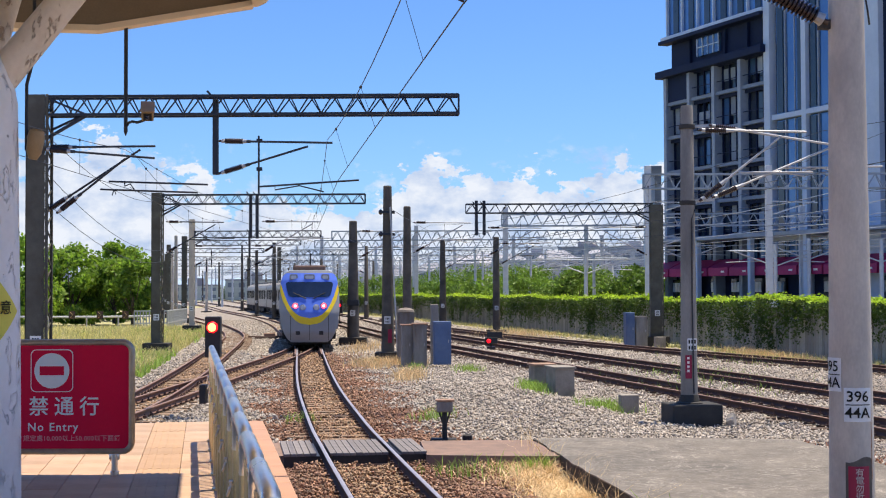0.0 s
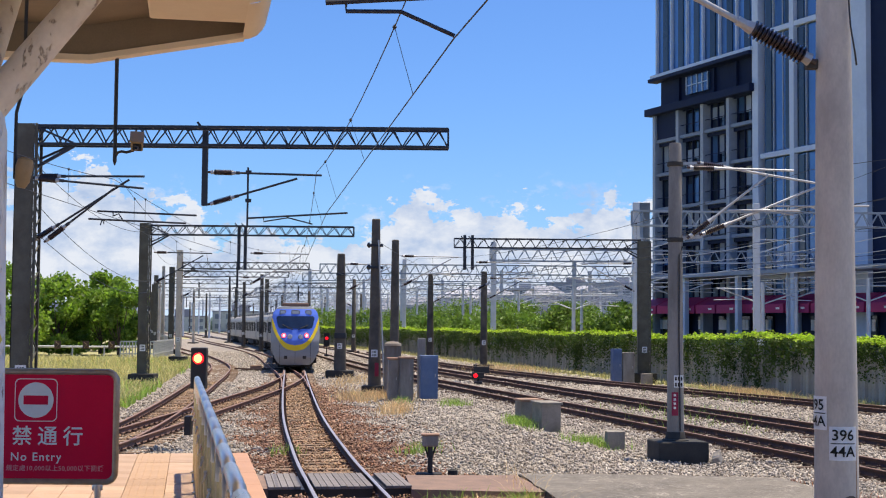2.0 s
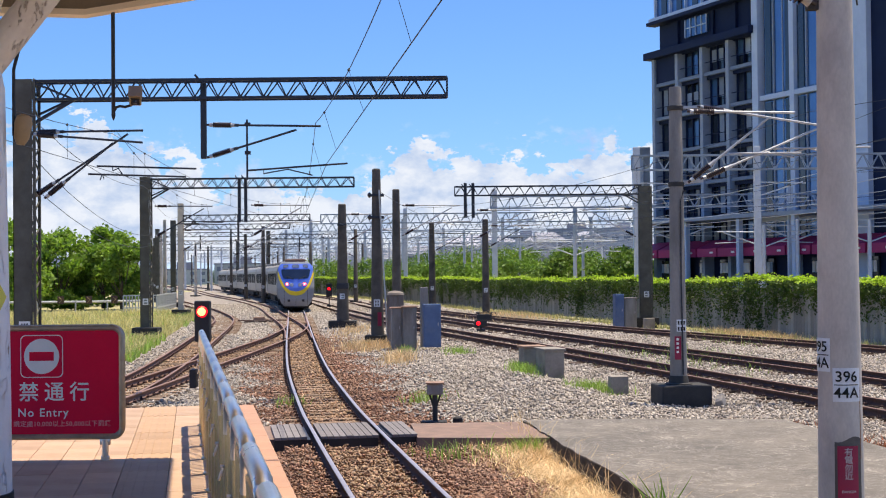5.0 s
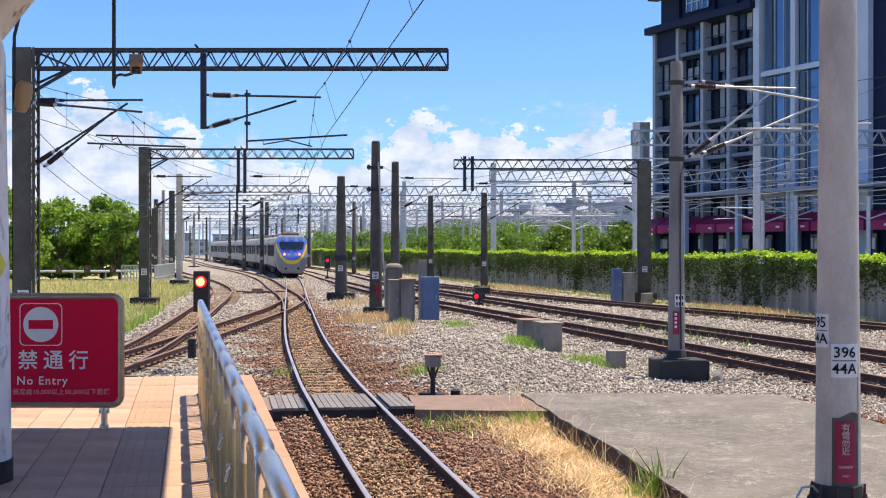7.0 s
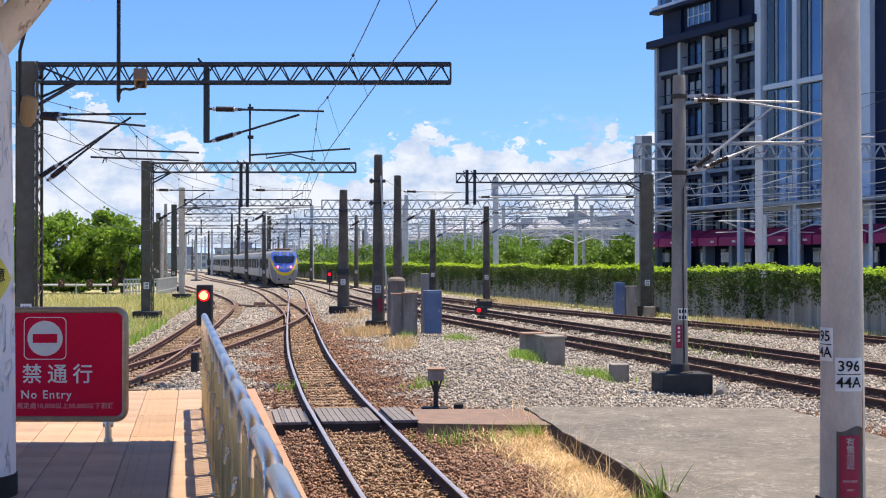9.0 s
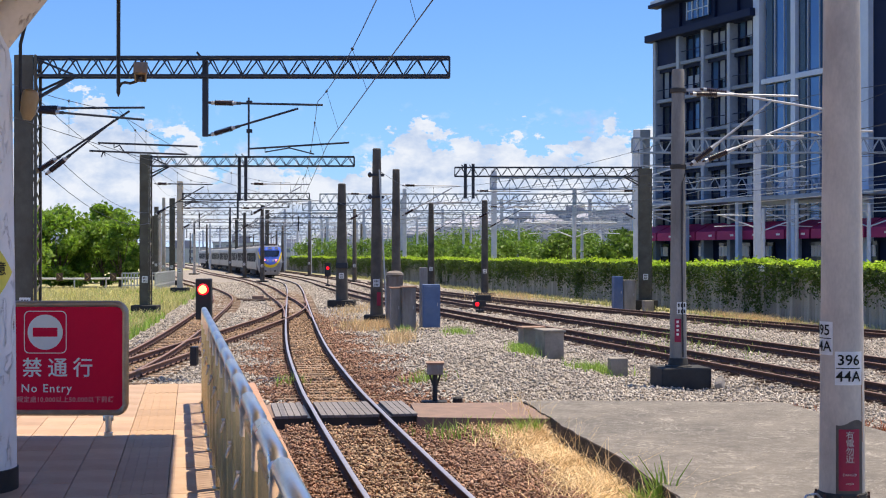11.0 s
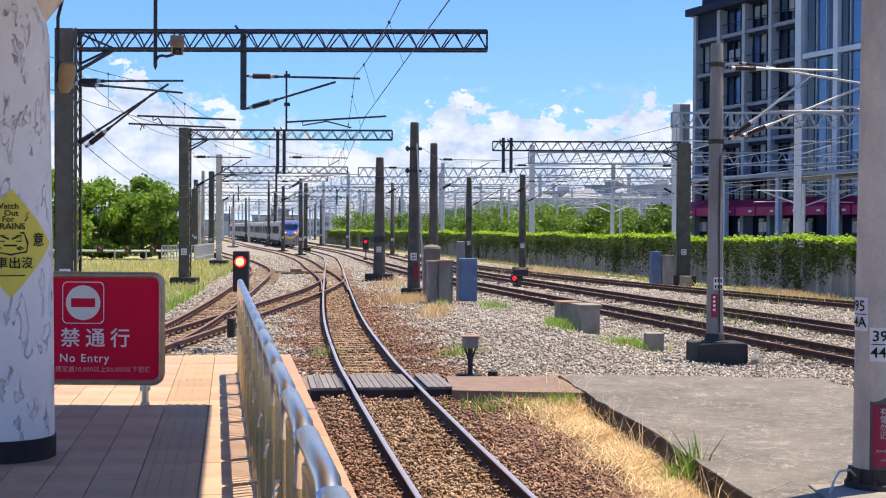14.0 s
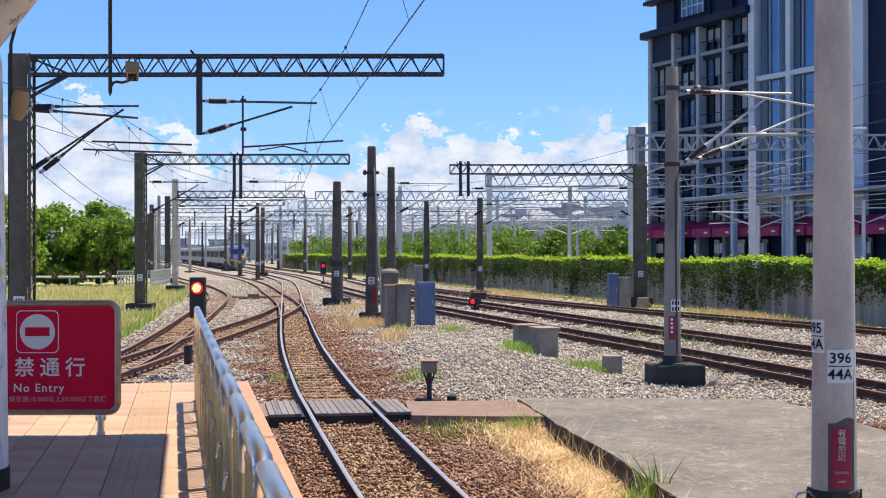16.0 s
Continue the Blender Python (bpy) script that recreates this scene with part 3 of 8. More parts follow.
def sweep(bm, pts, r, seg=8):
    pts = [Vector(p) for p in pts]
    rings = []
    for i, p in enumerate(pts):
        d = (pts[min(i + 1, len(pts) - 1)] - pts[max(i - 1, 0)]).normalized()
        side = d.cross(Vector((0.13, 0.21, 1.0))).normalized()
        up = side.cross(d)
        rings.append([bm.verts.new(p + (side * math.cos(a) + up * math.sin(a)) * r) for a in (2 * math.pi * k / seg for k in range(seg))])
    for a, b in zip(rings, rings[1:]):
        for i in range(seg):
            bm.faces.new((a[i], a[(i + 1) % seg], b[(i + 1) % seg], b[i]))
    bm.faces.new(rings[0][::-1])
    bm.faces.new(rings[-1])
    return bm


def mesh_of(name, verts, faces, material):
    me = bpy.data.meshes.new(name)
    verts, faces = np.asarray(verts, np.float32), np.asarray(faces, np.int32)
    k = faces.shape[1]
    me.vertices.add(len(verts))
    me.vertices.foreach_set("co", verts.ravel())
    me.loops.add(faces.size)
    me.loops.foreach_set("vertex_index", faces.ravel())
    me.polygons.add(len(faces))
    me.polygons.foreach_set("loop_start", np.arange(0, faces.size, k, dtype=np.int32))
    me.update(calc_edges=True)
    me.materials.append(material)
    return me


def spline(pts, n=8):
    """Smooth points through (y, x) rows, as (x, y)."""
    p = np.array([(b, a) for a, b in pts], float)
    out = []
    for i in range(len(p) - 1):
        p0, p1, p2, p3 = p[max(i - 1, 0)], p[i], p[i + 1], p[min(i + 2, len(p) - 1)]
        if i == 0:
            p0 = 2 * p1 - p2
        if i == len(p) - 2:
            p3 = 2 * p2 - p1
        for t in np.linspace(0, 1, n, endpoint=False):
            out.append(0.5 * (2 * p1 + (p2 - p0) * t + (2 * p0 - 5 * p1 + 4 * p2 - p3) * t * t + (3 * p1 - p0 - 3 * p2 + p3) * t ** 3))
    out.append(p[-1])
    return np.array(out)


# the tracks, as rows of (y, x) of their centre lines
MAIN = [(-25, 7.0), (-5, 3.25), (5, 1.42), (14.5, -0.22), (18, -0.81), (22.9, -1.61), (28.6, -2.49), (40, -4.03), (57.9, -6.12), (85, -9.15), (103, -11.2), (123, -13.7), (142, -16.9), (161, -20.6), (185, -25.7), (210, -31), (250, -40.4), (300, -52.3), (354, -66), (450, -90), (700, -152)]
SIDING = [(18.7, -7.88), (24, -7.75), (30, -7.6), (40, -7.38), (50, -7.2), (60, -7.15), (70, -7.6), (80, -8.65), (92, -9.93)]
BRANCH = [(58, -6.2), (66, -7.15), (76, -8.6), (91, -11.1), (116, -15.3), (149, -22.2), (200, -34.5), (250, -45.5), (300, -57.6), (354, -71), (450, -95), (700, -157)]
LOOP = [(31, -7.6), (36, -7.95), (42, -8.5), (50, -9.35), (60, -10.5), (72, -11.9), (84, -13.55), (96, -15.9), (112, -19.6), (130, -24.3), (170, -34), (300, -63)]
SECOND = [(-20, 19.4), (15, 11.4), (29.5, 8.1), (43.7, 4.85), (65.7, -0.25), (83, -3.95), (116, -9.7), (150, -15.2), (190, -23.2), (250, -35.6), (400, -66), (700, -126)]
THIRD = [(-20, 23.3), (15, 15.3), (37, 10.3), (53, 6.35), (70, 2.5), (90, -1.7), (116, -6.0), (150, -11.4), (190, -19.4), (250, -31.8), (400, -62), (700, -122)]
FOURTH = [(20, 24.6), (35, 19.0), (50, 13.9), (58, 11.0), (66.6, 8.0), (83, 3.2), (100, -0.9), (116, -4.2), (135, -8.0)]


def x_of(track, y):
    c = spline(track)
    return float(np.interp(y, c[:, 1], c[:, 0]))

# ---- ground ----


def ground_height(x, y):
    z = np.full_like(x, -0.25)
    # heap of spare ballast beside the line
    d = ((x - 1.2 + 0.12 * (y - 33)) / 2.4) ** 2 + ((y - 34) / 9.0) ** 2
    z += 0.44 * np.exp(-d * 1.3)
    # hollow along the slab's edge
    side = np.interp(y, [6, 12, 14.2, 17.6, 21, 24.8], [3.7, 2.9, 2.62, 2.3, 1.85, 1.42]) - x
    z -= 0.13 * np.exp(-((side - 0.2) / 0.6) ** 2) * np.clip((22.3 - y) / 1.0, 0, 1)
    # land falls off slightly left of the tracks
    z += 0.12 * np.sin(x * 1.7 + y * 0.31) * 0.15 + 0.02 * np.sin(x * 5.1 - y * 2.3)
    far = np.clip((y - 90) / 60, 0, 1)
    z += far * 0.1
    return z


MAIN_LINE = spline(MAIN)


def build_ground():
    xs = np.concatenate([[-4000, -1500, -500, -200, -110, -70], np.arange(-46, 30.1, 0.45), [38, 50, 70, 110, 200, 500, 1500, 4000]])
    ys = np.concatenate([[-400, -60, -20, -5], np.arange(0, 70, 0.45), np.arange(70, 150, 1.2), np.arange(150, 330, 6), [360, 420, 520, 700, 1000, 1800, 4500]])
    gx, gy = np.meshgrid(xs, ys)
    gz = ground_height(gx, gy)
    n, k = gx.shape
    idx = np.arange(n * k).reshape(n, k)
    faces = np.stack([idx[:-1, :-1], idx[:-1, 1:], idx[1:, 1:], idx[1:, :-1]], -1).reshape(-1, 4)
    me = mesh_of("ground", np.stack([gx, gy, gz], -1).reshape(-1, 3), faces, M["ballast"])
    for key in ("ballast_rust", "meadow", "soil", "far_land"):
        me.materials.append(M[key])
    cx, cy = gx.reshape(-1)[faces].mean(1), gy.reshape(-1)[faces].mean(1)
    mid = np.interp(cy, MAIN_LINE[:, 1], MAIN_LINE[:, 0])
    wob = 0.4 * np.sin(cx * 1.9 + cy * 0.8) + 0.3 * np.sin(cy * 2.1)
    kind = np.zeros(len(faces), np.int32)
    kind[(np.abs(cx - mid - 0.3) < 2.0 + wob * 0.5) & (cy < 74 + wob)] = 1
    kind[(cx < mid) & (cx > mid - 5) & (cy < 23)] = 1
    for rows in (SIDING, BRANCH, LOOP):
        c = spline(rows)
        kind[(np.abs(cx - np.interp(cy, c[:, 1], c[:, 0])) < 0.7) & (cy > c[0, 1]) & (cy < 95)] = 1
    loop = spline(LOOP)
    kind[(cx < np.interp(cy, loop[:, 1], loop[:, 0]) - 2.4 + wob * 0.6) & (cy > 42) & (cy < 300)] = 2
    kind[(cx > 19.2 - 0.228 * cy + 6.5 + wob * 0.4) & (cy > 30) & (cy < 260)] = 2
    kind[(cx > 34 - 0.228 * cy) & (cy < 420)] = 3
    kind[cy > 420] = 4
    kind[np.abs(cx) > 110] = 4
    me.polygons.foreach_set("material_index", kind)
    ob = tagged(new("ground", me), "ballast and dry grass ground of a railway yard", "ground", kind="structure")
    for p in me.polygons:
        p.use_smooth = True
    return ob


build_ground()

# ---- railway tracks ----
RAIL = [(-0.06, 0.0), (0.06, 0.0), (0.06, 0.012), (0.01, 0.03), (0.01, 0.105), (0.033, 0.115), (0.033, 0.148), (0.026, 0.153), (-0.026, 0.153), (-0.033, 0.148), (-0.033, 0.115), (-0.01, 0.105), (-0.01, 0.03), (-0.06, 0.012)]


def offset_line(c, d):
    t = np.gradient(c, axis=0)
    t /= np.linalg.norm(t, axis=1)[:, None]
    return c + np.stack([t[:, 1], -t[:, 0]], -1) * d


def rail_mesh(line, z0, head, side_mat):
    k = len(RAIL)
    t = np.gradient(line, axis=0)
    t /= np.linalg.norm(t, axis=1)[:, None]
    side = np.stack([t[:, 1], -t[:, 0]], -1)
    v = []
    for a, b in RAIL:
        v.append(np.concatenate([line + side * a, np.full((len(line), 1), z0 + b)], 1))
    v = np.stack(v, 1)
    n = len(line)
    i = np.arange(n - 1)[:, None] * k
    j = np.arange(k)[None]
    f = np.stack([i + j, i + (j + 1) % k, i + k + (j + 1) % k, i + k + j], -1).reshape(-1, 4)
    me = mesh_of("rail", v.reshape(-1, 3), f, side_mat)
    me.materials.append(head)
    mi = np.tile(np.array([1 if 6 <= q <= 8 else 0 for q in range(k)], np.int32), n - 1)
    me.polygons.foreach_set("material_index", mi)
    me.update()
    return me


def sleeper_mesh(material, length=2.1, name="sleeper"):
    bm = bmesh.new()
    box(bm, (-length / 2, -0.11, -0.15), (length / 2, 0.11, 0.0), 0.015)
    return finish(name, bm, material)


SLEEPER, SLEEPER_FAR = sleeper_mesh(M["sleeper"]), sleeper_mesh(M["sleeper_far"])


def clip_bm():
    bm = bmesh.new()
    for s in (-1, 1):
        for e in (-0.085, 0.085):
            box(bm, (s * 0.566 + e - 0.035, -0.05, 0), (s * 0.566 + e + 0.035, 0.05, 0.035))
            rod(bm, (s * 0.566 + e, 0, 0.03), (s * 0.566 + e, 0, 0.07), 0.014, seg=6)
    return bm


def track(rows, label, head, sleepers_to, sleeper, z=-0.153, first=-30, web="rail"):
    c = spline(rows, 10)
    root = thing("railway_track", Matrix(), label, "railway track", kind="structure")
    for s in (-1, 1):
        ob = new("rail", rail_mesh(offset_line(c, s * 0.566), z, head, M[web]))
        ob.parent = root
    d = np.concatenate([[0], np.cumsum(np.linalg.norm(np.diff(c, axis=0), axis=1))])
    s = 0.3
    clips = bmesh.new()
    proto = finish("clip_set", clip_bm(), M["rail"])
    while s < d[-1]:
        x, y = np.interp(s, d, c[:, 0]), np.interp(s, d, c[:, 1])
        x2, y2 = np.interp(s + 0.2, d, c[:, 0]), np.interp(s + 0.2, d, c[:, 1])
        if y > first and y < sleepers_to:
            a = math.degrees(math.atan2(-(x2 - x), y2 - y))
            sl = new("sleeper", sleeper)
            sl.parent = root
            sl.matrix_local = pose(x, y, z - 0.022 + random.uniform(-0.02, 0.004), 0, 0, a + random.uniform(-1.0, 1.0))
            if y < 75:
                k = len(clips.verts)
                clips.from_mesh(proto)
                clips.verts.ensure_lookup_table()
                bmesh.ops.transform(clips, matrix=pose(x, y, z, 0, 0, a), verts=clips.verts[k:])
        s += 0.61
    if len(clips.verts):
        ob = new("rail_fastenings", finish("rail_fastenings", clips, M["rail"]))
        ob.parent = root
        ob["kind"] = "stuff"
    else:
        clips.free()
    return root


# the main line's dark rust webs also hold the shade of their shadow side
track(MAIN, "main railway track with shiny rails on rust-brown ballast", M["rail_top"], 125, SLEEPER, first=8)
track(SIDING, "rusty siding track joining the main line", M["rail_dull"], 92, SLEEPER, first=18, web="rail_rust", z=-0.14)
track(BRANCH, "rusty branch track joining at the turnout", M["rail_dull"], 130, SLEEPER, web="rail_rust", z=-0.145)
track(LOOP, "rusty loop track curving beside the meadow", M["rail_dull"], 120, SLEEPER, web="rail_rust", z=-0.145)
track(SECOND, "double-line railway track on grey ballast", M["rail_dull"], 120, SLEEPER_FAR, first=18)
track(THIRD, "parallel railway track on grey ballast", M["rail_dull"], 115, SLEEPER_FAR, first=22)
track(FOURTH, "outer railway track beside the overgrown fence", M["rail_dull"], 110, SLEEPER_FAR, first=30)

# ---- platform ----
TURN = math.degrees(math.atan(0.184))
# local frame of the platform: x across (0 at the edge, negative inland), y along the line, z=0 at its top
EDGE = Vector((-2.54, 18.15, 0.95))
PLAT = Matrix.Translation(EDGE) @ pose(0, 0, 0, 0, 0, TURN)


def build_platform():
    root = thing("platform", PLAT, "station platform paved with beige tiles and pink coping", "platform", kind="structure")
    bm = bmesh.new()
    # tapers towards its end beside the siding
    rim = [(-0.06, -0.02), (-5.1, -0.02), (-9.6, -30), (-0.06, -30)]
    lower = [bm.verts.new((x, y, -1.4)) for x, y in rim]
    upper = [bm.verts.new((x, y, -0.03)) for x, y in rim]
    bm.faces.new(lower)
    bm.faces.new(upper)
    for i in range(4):
        j = (i + 1) % 4
        bm.faces.new((lower[i], lower[j], upper[j], upper[i]))
    part("platform_body", bm, M["grout"], root)
    # coping stones along the edge and across the end
    bm = bmesh.new()
    box(bm, (-0.3, -0.595, -0.12), (0.3, 0.595, 0), 0.012)
    cop = finish("coping_stone", bm, M["coping"])
    y = -0.6
    while y > -20:
        ob = new("coping_stone", cop)
        ob.parent = root
        ob.matrix_local = pose(-0.3, y, 0)
        y -= 1.2
    bm = bmesh.new()
    box(bm, (-0.1475, -0.2975, -0.04), (0.1475, 0.2975, 0.0), 0.003)
    tile = finish("paving_tile", bm, M["tile"])
    bm = bmesh.new()
    box(bm, (-0.2025, -0.2975, -0.04), (0.2025, 0.2975, 0.0), 0.003)
    for k in range(5):
        box(bm, (-0.18 + k * 0.08, -0.297, 0.0), (-0.14 + k * 0.08, 0.297, 0.006))
    tact = finish("tactile_tile", bm, M["tactile"])
    bm = bmesh.new()
    box(bm, (-0.1975, -0.2975, -0.04), (0.1975, 0.2975, 0.0), 0.003)
    border = finish("border_tile", bm, M["tile"])
    cols = [(-0.8, border, "border_tile"), (-1.205, tact, "tactile_tile")] + [(-1.56 - 0.3 * k, tile, "paving_tile") for k in range(12)]
    rest = bmesh.new()
    for x, t, name in cols:
        y = -0.3
        while y > -21:
            if y > -12.5:
                ob = new(name, t)
                ob.parent = root
                ob.matrix_local = pose(x, y, random.uniform(-0.002, 0.001))
            else:
                k = len(rest.verts)
                rest.from_mesh(t)
                rest.verts.ensure_lookup_table()
                bmesh.ops.translate(rest, verts=rest.verts[k:], vec=(x, y, 0))
            y -= 0.6
    ob = part("tiles_beyond", rest, M["tile"], root)
    ob["kind"] = "stuff"
    return root


build_platform()


FENCE_LINE = pose(-2.79, 15.7, 0.95, 0, 0, math.degrees(math.atan(0.1947)))


def build_fence():
    """Panels of stainless tube with upright bars."""
    n, pitch = 15, 0.98
    first = None
    for i in range(n):
        m = FENCE_LINE @ pose(0, -0.5 - i * pitch, 0)
        if first is None:
            first = thing("fence_panel", m, "stainless steel platform fence panel with round top rail", "fence panel", "platform fence")
            # round top rail with bent ends
            bm = bmesh.new()
            pts = [(0, -0.46, 0.9), (0, -0.455, 1.0), (0, -0.43, 1.05), (0, -0.38, 1.07), (0, 0.38, 1.07), (0, 0.43, 1.05), (0, 0.455, 1.0), (0, 0.46, 0.9)]
            sweep(bm, pts, 0.034, 12)
            part("top_rail", bm, M["steel"], first, smooth=True)
            for y in (-0.46, 0.46):
                bm = bmesh.new()
                rod(bm, (0, y, 0.0), (0, y, 0.92), 0.03, seg=12)
                lathe(bm, [(0.055, 0.0), (0.055, 0.012), (0.034, 0.02)], 12, Matrix.Translation((0, y, 0)))
                part("post", bm, M["gold_tint_steel"], first, smooth=True)
            bm = bmesh.new()
            bar(bm, (0, -0.46, 0.12), (0, 0.46, 0.12), 0.03, 0.03)
            part("lower_rail", bm, M["gold_tint_steel"], first)
            bm = bmesh.new()
            bar(bm, (0, -0.46, 0.96), (0, 0.46, 0.96), 0.03, 0.03)
            part("upper_rail", bm, M["gold_tint_steel"], first)
            for k in range(9):
                bm = bmesh.new()
                y = -0.37 + k * 0.0925
                rod(bm, (0, y, 0.12), (0, y, 0.96), 0.016, seg=8)
                part("bar", bm, M["gold_tint_steel"], first, smooth=True)
            bm = bmesh.new()
            sweep(bm, [(-0.045 + 0.012 * math.cos(k * math.pi / 4), 0.475 + 0.03 * math.sin(k * math.pi / 4), 0.7 + 0.035 * math.cos(k * math.pi / 4)) for k in range(9)], 0.007, 6)
            rod(bm, (-0.05, 0.475, 0.735), (-0.015, 0.475, 0.735), 0.011, seg=8)
            part("clamp", bm, M["steel"], first)
        else:
            copy_thing(first, m)


build_fence()


def text_mesh(body, size, material, name="lettering", depth=0.0008, bold=0.0, space=1.0):
    cu = bpy.data.curves.new(name, "FONT")
    cu.body, cu.size, cu.align_x, cu.align_y, cu.extrude = body, size, "CENTER", "CENTER", depth
    cu.resolution_u = 3
    cu.offset = bold
    cu.space_character = space
    ob = bpy.data.objects.new(name, cu)
    me = bpy.data.meshes.new_from_object(ob)
    bpy.data.objects.remove(ob)
    me.materials.clear()
    me.materials.append(material)
    return me


def flat_text(body, size, material, parent, m, name="lettering", bend=None, space=1.0):
    me = text_mesh(body, size, material, name, bold=size * 0.012, space=space)
    me.transform(m)
    if bend:
        for v in me.vertices:
            v.co = bend(v.co)
    ob = new(name, me)
    ob.parent = parent
    return ob


FACE = pose(0, 0, 0, 90, 0, 0)  # lettering that faces -y


def rounded(bm, w, h, r, d0, d1, mi=0):
    """A rounded plate in the xz plane, from y=d0 to d1."""
    pts = []
    for cx, cz, a0 in ((w / 2 - r, h / 2 - r, 0), (-w / 2 + r, h / 2 - r, 90), (-w / 2 + r, -h / 2 + r, 180), (w / 2 - r, -h / 2 + r, 270)):
        for k in range(6):
            a = radians(a0 + 18 * k)
            pts.append((cx + r * math.cos(a), cz + r * math.sin(a)))
    a = [bm.verts.new((x, d0, z)) for x, z in pts]
    b = [bm.verts.new((x, d1, z)) for x, z in pts]
    bm.faces.new(a)
    bm.faces.new(b[::-1])
    for i in range(len(pts)):
        j = (i + 1) % len(pts)
        bm.faces.new((a[i], a[j], b[j], b[i]))
    return pts


def build_no_entry():
    w, h, cz = 1.56, 1.08, 0.73
    root = thing("no_entry_sign", Matrix.Translation((-2.99 - w / 2, 12.8, 0.95)), "red no entry board in a steel tube frame on wheels", "sign")
    bm = bmesh.new()
    pts = rounded(bm, w - 0.07, h - 0.07, 0.06, -0.012, 0.012)
    bmesh.ops.translate(bm, verts=bm.verts, vec=(0, 0, cz))
    part("board", bm, M["red_sign"], root)
    bm = bmesh.new()
    loop = []
    r = 0.09
    for cx, c2, a0 in ((w / 2 - 0.03 - r, h / 2 - 0.03 - r, 0), (-w / 2 + 0.03 + r, h / 2 - 0.03 - r, 90), (-w / 2 + 0.03 + r, -h / 2 + 0.03 + r, 180), (w / 2 - 0.03 - r, -h / 2 + 0.03 + r, 270)):
        for k in range(7):
            a = radians(a0 + 15 * k)
            loop.append((cx + r * math.cos(a), 0, cz + c2 + r * math.sin(a)))
    loop += loop[:2]
    sweep(bm, loop, 0.031, 10)
    part("frame", bm, M["sign_frame"], root, smooth=True)
    for x in (-w / 2 + 0.2, w / 2 - 0.19):
        bm = bmesh.new()
        rod(bm, (x, 0, 0.04), (x, 0, 0.19), 0.034, seg=12)
        box(bm, (x - 0.05, -0.02, 0.14), (x + 0.05, 0.02, 0.2), 0.01)
        lathe(bm, [(0.045, 0), (0.045, 0.03), (0.03, 0.045)], 12, Matrix.Translation((x, 0, 0)))
        part("foot", bm, M["steel"], root, smooth=True)
    # white ring emblem
    ic = 0.245
    bm = bmesh.new()
    lathe(bm, [(0.165, 0), (0.165, 0.002)], 40, pose(0, -0.0125, cz + ic, 90, 0, 0))
    em = part("emblem_disc", bm, M["sign_white"], root)
    bm = bmesh.new()
    box(bm, (-0.115, -0.018, cz + ic - 0.042), (0.115, -0.015, cz + ic + 0.042))
    part("emblem_bar", bm, M["red_sign"], root)
    bm = bmesh.new()
    o = rounded(bm, 0.4, 0.4, 0.05, -0.0132, -0.012)
    bmesh.ops.translate(bm, verts=bm.verts, vec=(0, 0, cz + ic))
    bm2 = bmesh.new()
    q = rounded(bm2, 0.384, 0.384, 0.045, -0.0138, -0.0126)
    bmesh.ops.translate(bm2, verts=bm2.verts, vec=(0, 0, cz + ic))
    part("emblem_border", bm, M["sign_white"], root)
    part("emblem_ground", bm2, M["red_sign"], root)
    em.location.y -= 0.002
    y = -0.0135
    for k, ch in enumerate("禁通行"):
        flat_text(ch, 0.19, M["sign_white"], root, Matrix.Translation((-0.122 + k * 0.238, y, cz - 0.10)) @ FACE)
    flat_text("No Entry", 0.108, M["sign_white"], root, Matrix.Translation((0.01, y, cz - 0.285)) @ FACE, space=1.18)
    flat_text("規定處10,000以上50,000以下罰鍰", 0.06, M["sign_pink"], root, Matrix.Translation((0.19, y, cz - 0.39)) @ FACE, space=1.08)


build_no_entry()

COL_X, COL_Y, COL_R = -3.51, 9.9, 0.36


